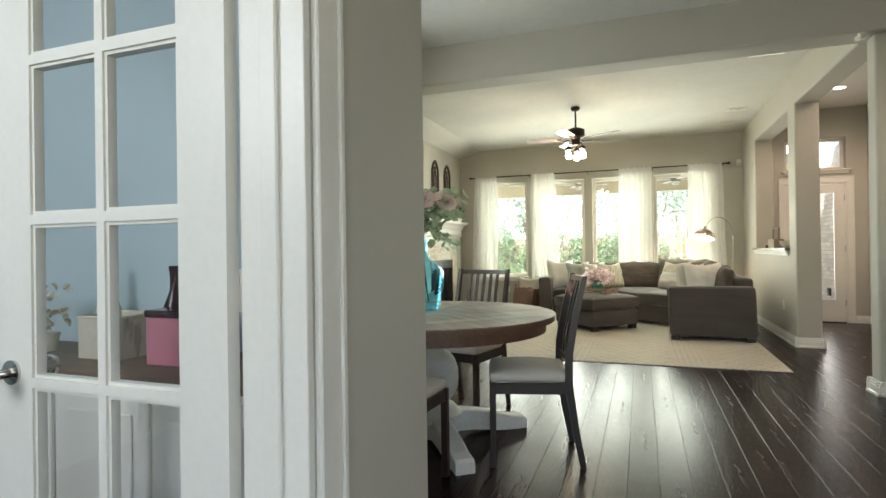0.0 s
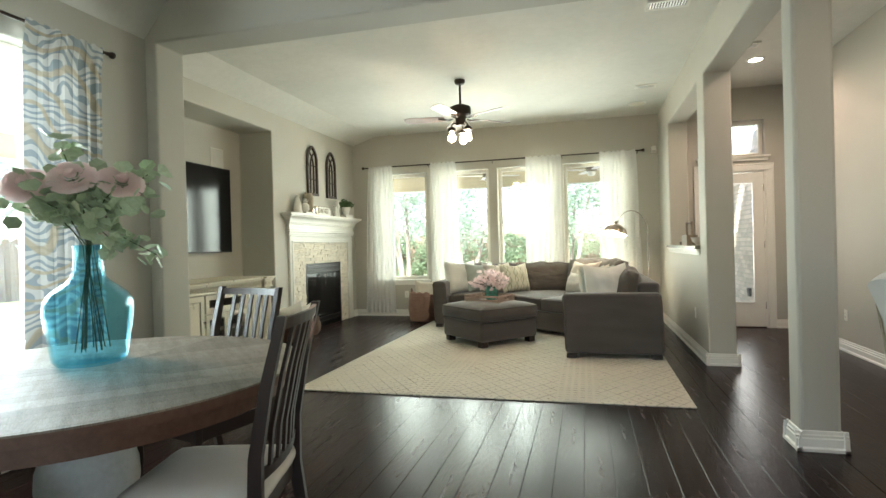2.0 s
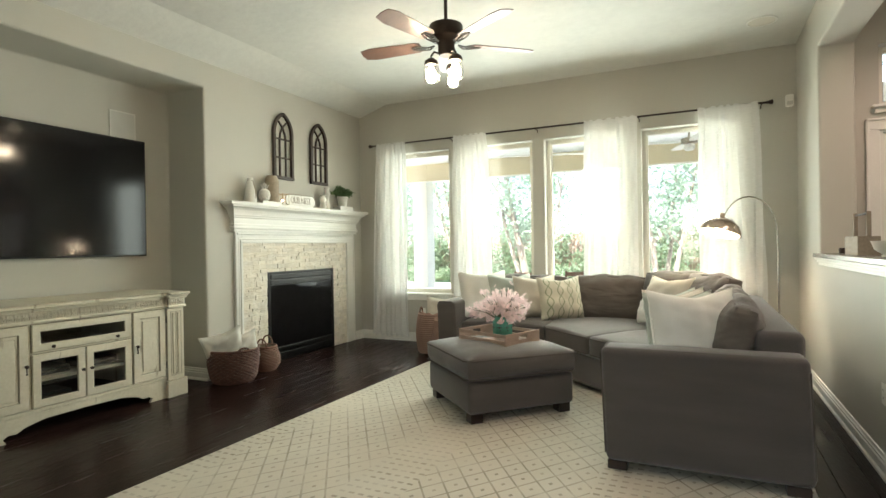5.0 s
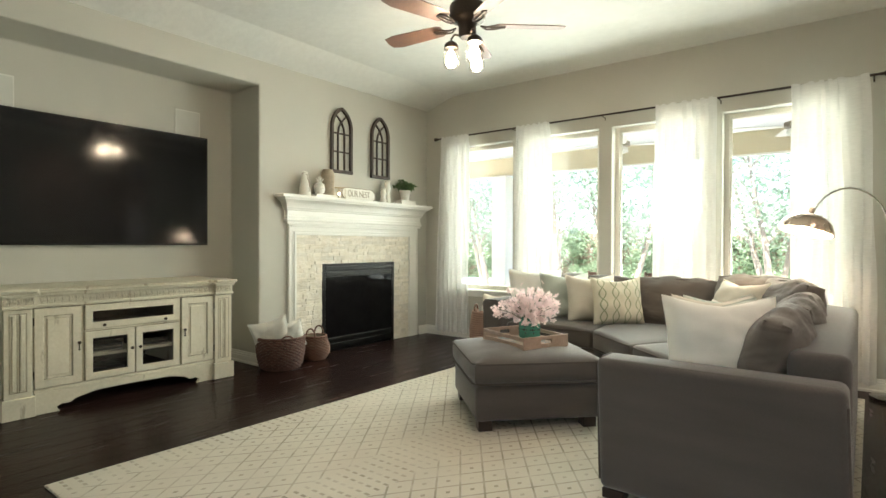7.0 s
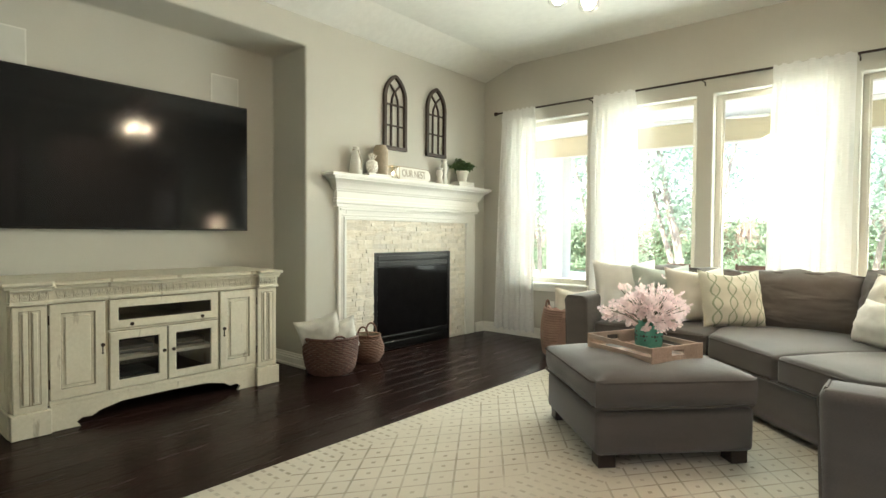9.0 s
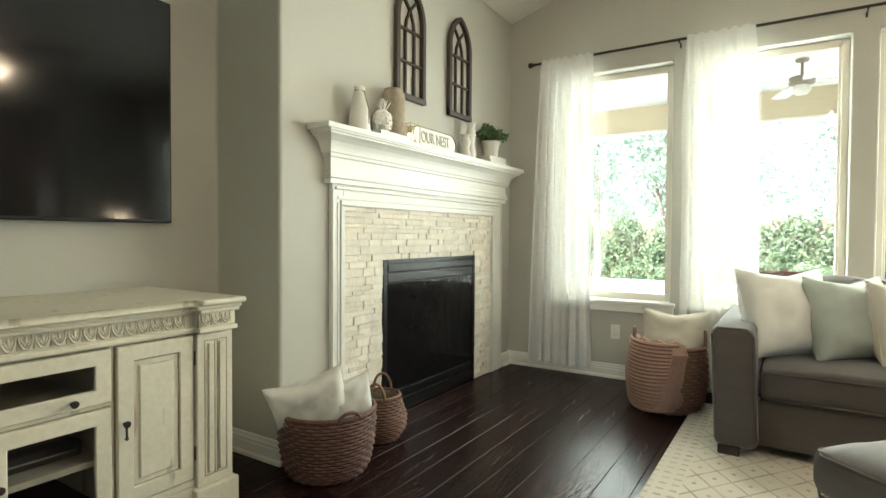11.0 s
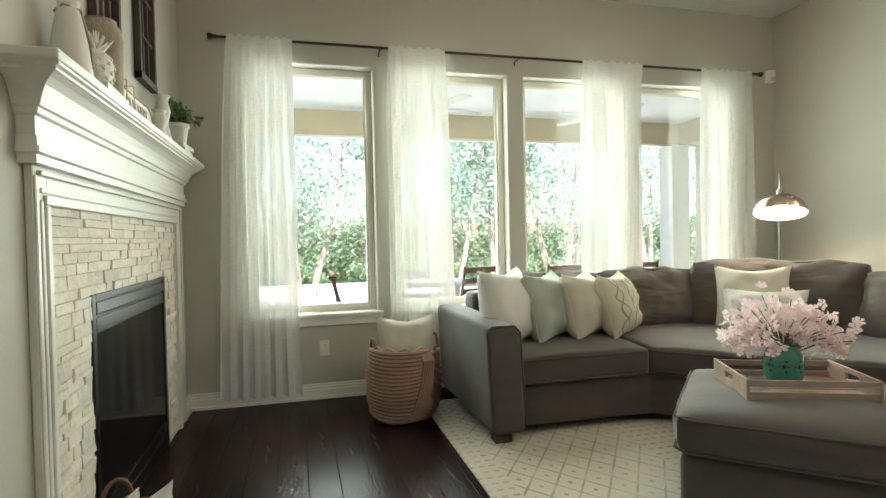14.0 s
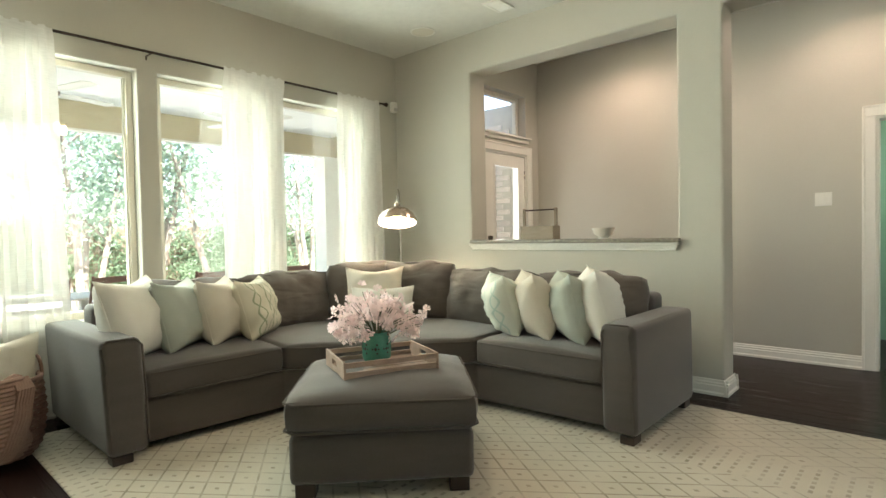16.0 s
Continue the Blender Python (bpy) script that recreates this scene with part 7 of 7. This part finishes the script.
loose_leaves(bm, [Vector((rf.uniform(-0.06, 0.06), rf.uniform(-0.06, 0.06), rf.uniform(0.08, 0.24))) for _ in range(70)], 0.035, rf, 1, 1.2)
part("dried_flowers", bm, M_CREAM, sp2, kind="stuff")
# added fill that brightens the study; no window is built behind it
lamp("AREA", 5.5, look((-1.4, -1.6, 2.2), (-1.4, 0.9, 1.0)), (0.85, 0.93, 1.0), "study_fill_light", size=1.0, size_y=1.2)

# ---- upholstered chair ----
M_TUFT = surf("grey_linen_upholstery", (0.50, 0.49, 0.46), (0.45, 0.44, 0.41), 0.9, scale=6, fine=320, bump=0.35, dist=0.001)
M_OAKLEG = surf("walnut_leg", (0.12, 0.065, 0.04), (0.08, 0.045, 0.028), 0.5, scale=6, fine=60, stretch=(1, 1, 0.2), bump=0.05)
uc = thing("upholstered_chair", "light grey linen wingback dining chair with tufting and walnut legs", "chair", at=(2.40, 2.96, 0), rz=-90)
uc.scale = (1, 1, 1.015)
# faces +y before its turn; back at -y
bm = bmesh.new()
prof = [(-0.30, -0.18, 0.44), (-0.31, -0.20, 0.60), (-0.345, -0.24, 0.80), (-0.385, -0.27, 0.96), (-0.41, -0.30, 1.02), (-0.38, -0.29, 1.045), (-0.34, -0.27, 1.03)]
rows = []
for j, (yb, yf, z) in enumerate(prof):
    row = []
    for i in range(13):
        u = i / 6 - 1
        wing = 0.10 * abs(u) ** 5
        x = u * 0.29
        drop = 0.035 * abs(u) ** 4 if z > 0.9 else 0
        row.append(((x, yb + wing * 0.2, z - drop), (x, yf + wing + (0.008 * math.cos(i * math.pi) * math.cos(j * math.pi) if 0 < j < 5 else 0), z - drop)))
    rows.append(([bm.verts.new(a) for a, _ in row], [bm.verts.new(b_) for _, b_ in row]))
for (a0, a1), (b0, b1) in zip(rows, rows[1:]):
    for i in range(12):
        bm.faces.new((a0[i], a0[i + 1], b0[i + 1], b0[i])), bm.faces.new((a1[i], b1[i], b1[i + 1], a1[i + 1]))
    for e in (0, 12):
        bm.faces.new((a0[e], b0[e], b1[e], a1[e]))
for r_ in (rows[0], rows[-1]):
    for i in range(12):
        bm.faces.new((r_[0][i], r_[0][i + 1], r_[1][i + 1], r_[1][i]))
bk_ = part("backrest", bm, M_TUFT, uc, smooth=True)
for x in (-0.12, 0.0, 0.12):
    for z, y in ((0.66, -0.205), (0.80, -0.232), (0.92, -0.258)):
        part("button", lathe([(0, -0.004), (0.009, 0), (0.007, 0.005), (0, 0.007)], 10, at=(x, y, z)), M_TUFT, bk_)
part("piping", tube([(-0.292, -0.30, 0.45), (-0.292, -0.31, 0.6), (-0.292, -0.34, 0.8), (-0.292, -0.36, 0.93), (-0.28, -0.385, 0.99), (0, -0.41, 1.03), (0.28, -0.385, 0.99), (0.292, -0.36, 0.93), (0.292, -0.34, 0.8), (0.292, -0.30, 0.45)], 0.005, 6), M_GLAZE, uc, smooth=True)
part("seat_pad", slab(0.54, 0.50, 0.12, 0.03, (0.005, 0.005, 0.02), 8, 0.003, 9, None, pose(0, 0.02, 0.44)), M_TUFT, uc, smooth=True)
for x, y in ((-0.25, -0.27), (0.25, -0.27), (-0.24, 0.23), (0.24, 0.23)):
    part("leg", prism([(x - 0.022, y - 0.022), (x + 0.022, y - 0.022), (x + 0.022, y + 0.022), (x - 0.022, y + 0.022)], 0, 0.46 if y < 0 else 0.39, 0.003, 1), M_OAKLEG, uc)

# ---- patio ----
M_OUTWHITE = surf("outdoor_white", (0.70, 0.68, 0.62), (0.62, 0.60, 0.55), 0.6, scale=5, bump=0.1)
M_REDWOOD = surf("outdoor_brown_wood", (0.16, 0.07, 0.045), (0.11, 0.05, 0.035), 0.6, scale=8, bump=0.1)
for x, y in ((3.02, 12.28), (-3.25, 12.28)):
    cpost = thing("patio_column", "square pale stucco patio column under the tan beam", "column", "patio columns", at=(x, y, -0.1))
    part("shaft", B(-0.14, -0.11, 0, 0.14, 0.17, 2.474, 0.006), M_OUTWHITE, cpost)
    part("plinth", B(-0.17, -0.14, 0, 0.17, 0.20, 0.18, 0.01), M_OUTWHITE, cpost)


def patio_chair(x, y, rz, label):
    c = thing("patio_chair", label, "chair", "patio chairs", at=(x, y, -0.1), rz=rz)
    for s in (-1, 1):
        part("side_frame", tube([(s * 0.25, -0.28, 0), (s * 0.25, -0.24, 0.6), (s * 0.25, 0.22, 0.62), (s * 0.25, 0.26, 0)], 0.016, 8), M_REDWOOD, c, smooth=True)
        part("back_post", tube([(s * 0.22, 0.22, 0.40), (s * 0.22, 0.34, 0.95)], 0.014, 8), M_REDWOOD, c, smooth=True)
    for k in range(4):
        part("back_slat", box(bmesh.new(), -0.22, -0.008, -0.03, 0.22, 0.008, 0.03, 0.003, m=pose(0, 0.25 + 0.025 * k, 0.56 + 0.115 * k, -12)), M_REDWOOD, c)
    for k in range(6):
        part("seat_slat", B(-0.24, -0.24 + 0.08 * k, 0.40, 0.24, -0.18 + 0.08 * k, 0.418, 0.003), M_REDWOOD, c)


PCL = "brown slatted outdoor chair"
patio_chair(-0.90, 11.35, 180, PCL)
patio_chair(-0.35, 11.6, 200, PCL + " beside the outdoor table")
patio_chair(0.65, 11.35, 180, PCL + " behind the window")
patio_chair(1.75, 11.5, 160, PCL + " near the column")
pt = thing("patio_table", "long white outdoor table on the covered patio", "table", at=(0.4, 12.0, -0.1))
for k in range(6):
    part("top_slat", B(-0.9, -0.40 + 0.135 * k, 0.70, 0.9, -0.28 + 0.135 * k, 0.725, 0.003), M_OUTWHITE, pt)
for x in (-0.8, 0.8):
    for y in (-0.3, 0.3):
        part("leg", B(x - 0.035, y - 0.035, 0, x + 0.035, y + 0.035, 0.70, 0.004), M_OUTWHITE, pt)
sl = thing("leaning_rake", "dark wooden garden stick leaning low on the patio", "garden tool", at=(-1.70, 11.5, -0.1))
part("shaft", tube([(0.10, -0.03, 0), (-0.10, 0.0, 0.86)], 0.022, 8), M_REDWOOD, sl, smooth=True)
part("head", B(-0.14, -0.03, 0.84, -0.06, 0.03, 0.88, 0.004), M_REDWOOD, sl)
for x, y in ((-0.75, 11.2), (1.15, 11.2)):
    f2 = thing("patio_fan", "white patio ceiling fan with a frosted light bowl", "ceiling fan", "patio ceiling fans", at=(x, y, 2.72))
    part("canopy", lathe([(0, 0), (0.06, 0), (0.05, -0.04), (0, -0.045)], 20), M_GREYW, f2, smooth=True)
    part("downrod", tube([(0, 0, -0.03), (0, 0, -0.17)], 0.012, 8), M_GREYW, f2)
    part("motor", lathe([(0, -0.16), (0.05, -0.165), (0.10, -0.18), (0.10, -0.235), (0.06, -0.25), (0, -0.25)], 24), M_GREYW, f2, smooth=True)
    part("light_bowl", lathe([(0, -0.33), (0.05, -0.325), (0.075, -0.29), (0.06, -0.25), (0, -0.25)], 20), M_OUTWHITE, f2, smooth=True)
    for k in range(4):
        b = prism([(0.10, -0.03), (0.22, -0.065), (0.58, -0.07), (0.61, 0.0), (0.58, 0.07), (0.22, 0.065), (0.10, 0.03)], -0.225, -0.218)
        b.transform(pose(0, 0, 0, 0, 0, 18 + 90 * k))
        part("blade", b, M_OUTWHITE, f2)

# ---- garden ----
M_FENCE = surf("fence_board", (0.24, 0.17, 0.12), (0.16, 0.11, 0.08), 0.85, scale=5, fine=40, stretch=(3, 3, 0.3), bump=0.3, rand=0.15)
M_IVY = surf("ivy_leaf", (0.13, 0.19, 0.11), (0.22, 0.29, 0.17), 0.55, scale=6, bump=0.05)
M_TREELEAF = surf("tree_leaf", (0.27, 0.36, 0.26), (0.40, 0.48, 0.38), 0.55, scale=3, bump=0.05, Subsurface_Weight=0.0)
for _m in (M_TREELEAF, M_IVY):
    _t = _m.node_tree
    _a, _b = _t.nodes.new("ShaderNodeBsdfTranslucent"), _t.nodes.new("ShaderNodeMixShader")
    _b.inputs[0].default_value = 0.45
    _p = _t.nodes["Principled BSDF"]
    _t.links.new(_p.inputs["Base Color"].links[0].from_socket, _a.inputs[0])
    _t.links.new(_p.outputs[0], _b.inputs[1]), _t.links.new(_a.outputs[0], _b.inputs[2]), _t.links.new(_b.outputs[0], _t.nodes["Material Output"].inputs[0])
M_BARK = surf("pale_bark", (0.34, 0.29, 0.24), (0.24, 0.20, 0.16), 0.85, scale=10, fine=50, bump=0.3)


def leaf_field(name, centres, size, mat, parent, seed, label=""):
    """Many small two-triangle leaves at the given centres, as one mesh."""
    g = np.random.default_rng(seed)
    c = np.asarray(centres, float)
    n = len(c)
    a = g.normal(size=(n, 3))
    a /= np.linalg.norm(a, axis=1)[:, None]
    b = np.cross(a, g.normal(size=(n, 3)))
    b /= np.linalg.norm(b, axis=1)[:, None]
    s = (size * g.uniform(0.6, 1.3, n))[:, None]
    v = np.stack([c - a * s, c - b * s * 0.45, c + a * s, c + b * s * 0.45], 1).reshape(-1, 3)
    me = bpy.data.meshes.new(name)
    me.from_pydata(v.tolist(), [], np.arange(4 * n).reshape(n, 4).tolist())
    me.materials.append(mat)
    ob = new(name, me)
    ob.parent = parent
    return tagged(ob, label, kind="stuff")


fence = thing("fence", "weathered brown board fence overgrown with ivy", kind="structure")
me = bpy.data.meshes.new("board")
b = box(bmesh.new(), -0.07, 0, -0.1, 0.07, 0.02, 1.62, 0.004)
b.to_mesh(me)
b.free()
me.materials.append(M_FENCE)
for k in range(230):
    ob = new("board", me)
    ob.location = (-17 + k * 0.148, 22.9, 0.01 * math.sin(k * 5))
    ob.parent = fence
me2 = bpy.data.meshes.new("side_board")
b = box(bmesh.new(), 0, -0.07, -0.1, 0.02, 0.07, 1.72, 0.004)
b.to_mesh(me2)
b.free()
me2.materials.append(M_FENCE)
for k in range(138):
    ob = new("side_board", me2)
    ob.location = (-15.0, 2.4 + k * 0.148, 0)
    ob.parent = fence
g = np.random.default_rng(4)


def blobs(n_blob, n_leaf, box_lo, box_hi, rad, seed):
    q = np.random.default_rng(seed)
    cen = q.uniform(box_lo, box_hi, (n_blob, 3))
    i = q.integers(0, n_blob, n_leaf)
    d = q.normal(size=(n_leaf, 3))
    d /= np.linalg.norm(d, axis=1)[:, None]
    return cen[i] + d * (rad * q.uniform(0.5, 1.0, n_leaf) * (0.6 + 0.8 * (i % 7) / 7))[:, None]


hedge = thing("ivy_hedge", "dense green ivy climbing over the garden fence", "ivy")
leaf_field("ivy_leaves", blobs(420, 56000, (-15, 22.4, 0.0), (15, 22.8, 1.7), 0.4, 1), 0.065, M_IVY, hedge, 2)
shrub = thing("shrub_row", "low green shrubs along the fence", "shrubs")
leaf_field("shrub_leaves", blobs(90, 12000, (-14, 21.8, 0.0), (14, 22.3, 0.35), 0.3, 5), 0.05, M_IVY, shrub, 6)
woods = thing("far_woods", "bright green woods beyond the garden fence", kind="stuff")
leaf_field("woods_leaves", blobs(95, 26000, (-20, 25, 1.0), (20, 30, 7.5), 1.1, 7), 0.13, M_TREELEAF, woods, 8)
leaf_field("side_woods_leaves", blobs(70, 12000, (-21, 0, 1.0), (-17, 20, 8), 0.9, 17), 0.16, M_TREELEAF, woods, 18)


def tree(x, y, h, seed, label):
    q = random.Random(seed)
    t = thing("tree", label, "tree", "crape myrtles in the garden", at=(x, y, -0.18))
    bm, ends = bmesh.new(), []
    for k in range(4):
        a = q.uniform(0, 6.28)
        p = Vector((0.08 * math.cos(a), 0.08 * math.sin(a), 0))
        pts, r = [p], 0.055 + q.uniform(0, 0.02)
        for j in range(5):
            p = p + Vector((math.cos(a) * 0.16 + q.uniform(-0.05, 0.05), math.sin(a) * 0.16 + q.uniform(-0.05, 0.05), h / 6.5))
            pts.append(p.copy())
        tube(pts, r, 8, bm, taper=0.02)
        for j in (2, 3, 4, 5):
            for _ in range(3):
                b = q.uniform(0, 6.28)
                e = pts[j] + Vector((math.cos(b) * 0.55, math.sin(b) * 0.55, 0.45))
                tube([pts[j], pts[j].lerp(e, 0.5) + Vector((0, 0, 0.06)), e], 0.016, 5, bm, taper=0.005)
                ends += [e, pts[j].lerp(e, 0.6)]
    part("trunk", bm, M_BARK, t, "pale smooth multi-stemmed bark", smooth=True)
    gg = np.random.default_rng(seed)
    E_ = np.array([tuple(e) for e in ends])
    i = gg.integers(0, len(E_), 6500)
    c = E_[i] + gg.normal(size=(6500, 3)) * np.array([0.26, 0.26, 0.2])
    c[:, 2] += 0.15
    leaf_field("crown", c, 0.05, M_TREELEAF, t, seed)


TL = "slender pale-barked tree with a loose green crown in the garden"
for i, (x, y, h) in enumerate(((-2.05, 15.2, 4.2), (0.55, 15.3, 4.4), (2.7, 15.1, 4.3), (4.75, 15.3, 4.6), (-5.2, 15.0, 4.4), (-7.6, 11.0, 4.4), (-8.4, 6.5, 4.6), (-4.0, 15.9, 4.9), (1.7, 16.0, 5.0))):
    tree(x, y, h, 30 + i, TL)


# ---- floor planks ----
floor = tagged(new("floor", None), "dark walnut-stained hand-scraped wood plank floor with a satin sheen", kind="structure")
PW = 0.148
rr = random.Random(5)
_planks = []
x = -3.45
while x < XH:
    y = -2.4 - rr.uniform(0, 1.2)
    while y < 9.8:
        L = rr.choice((0.9, 1.2, 1.5, 1.9))
        y0, y1 = max(y, -2.4), min(y + L, 9.8)
        if y1 - y0 > 0.05:
            _planks.append((x, y0, y1))
        y += L
    x += PW


def plank_mesh(L):
    """A plank with eased long edges and a gently scraped face, its middle at the origin."""
    bm = bmesh.new()
    h, w, n = L / 2 - 0.0008, PW / 2 - 0.0006, 3
    prof = [(-w, -0.012), (-w, -0.0016), (-w + 0.002, 0), (w - 0.002, 0), (w, -0.0016), (w, -0.012)]
    ends = [[bm.verts.new((a, yy, z)) for a, z in prof] for yy in (-h, h)]
    for i in range(5):
        bm.faces.new((ends[0][i], ends[0][i + 1], ends[1][i + 1], ends[1][i]))
    bm.faces.new(ends[0]), bm.faces.new(ends[1])
    bmesh.ops.recalc_face_normals(bm, faces=bm.faces[:])
    return bm


def in_walk(p):
    return -3.39 < p[0] < 2.4 and 2.2 < (p[1] + p[2]) / 2 < 9.8 and not (-1.3 < p[0] < 1.6 and 5.1 < p[1] and p[2] < 9.3)


near = sorted([p for p in _planks if in_walk(p)], key=lambda p: abs(p[0] + 0.5) + abs((p[1] + p[2]) / 2 - 5.0))[:300]
_seen, _shared = set(near), {}
for x, y0, y1 in near:
    L = round(y1 - y0, 2)
    if L not in _shared:
        me = bpy.data.meshes.new("plank")
        b = plank_mesh(y1 - y0)
        b.to_mesh(me)
        b.free()
        me.materials.append(M_FLOOR)
        _shared[L] = me
    ob = new("plank", _shared[L])
    ob.location = (x + PW / 2, (y0 + y1) / 2, 0)
    ob.parent = floor
bm = bmesh.new()
for x, y0, y1 in _planks:
    if (x, y0, y1) not in _seen:
        w = PW - 0.001
        vs = [bm.verts.new(p) for p in ((x, y0, -0.0008), (x + 0.0008, y0, 0), (x + w - 0.0008, y0, 0), (x + w, y0, -0.0008), (x, y1 - 0.0008, -0.0008), (x + 0.0008, y1 - 0.0012, 0), (x + w - 0.0008, y1 - 0.0012, 0), (x + w, y1 - 0.0008, -0.0008))]
        for i in range(3):
            bm.faces.new((vs[i], vs[i + 1], vs[i + 5], vs[i + 4]))
part("far_planks", bm, M_FLOOR, floor, kind="stuff")
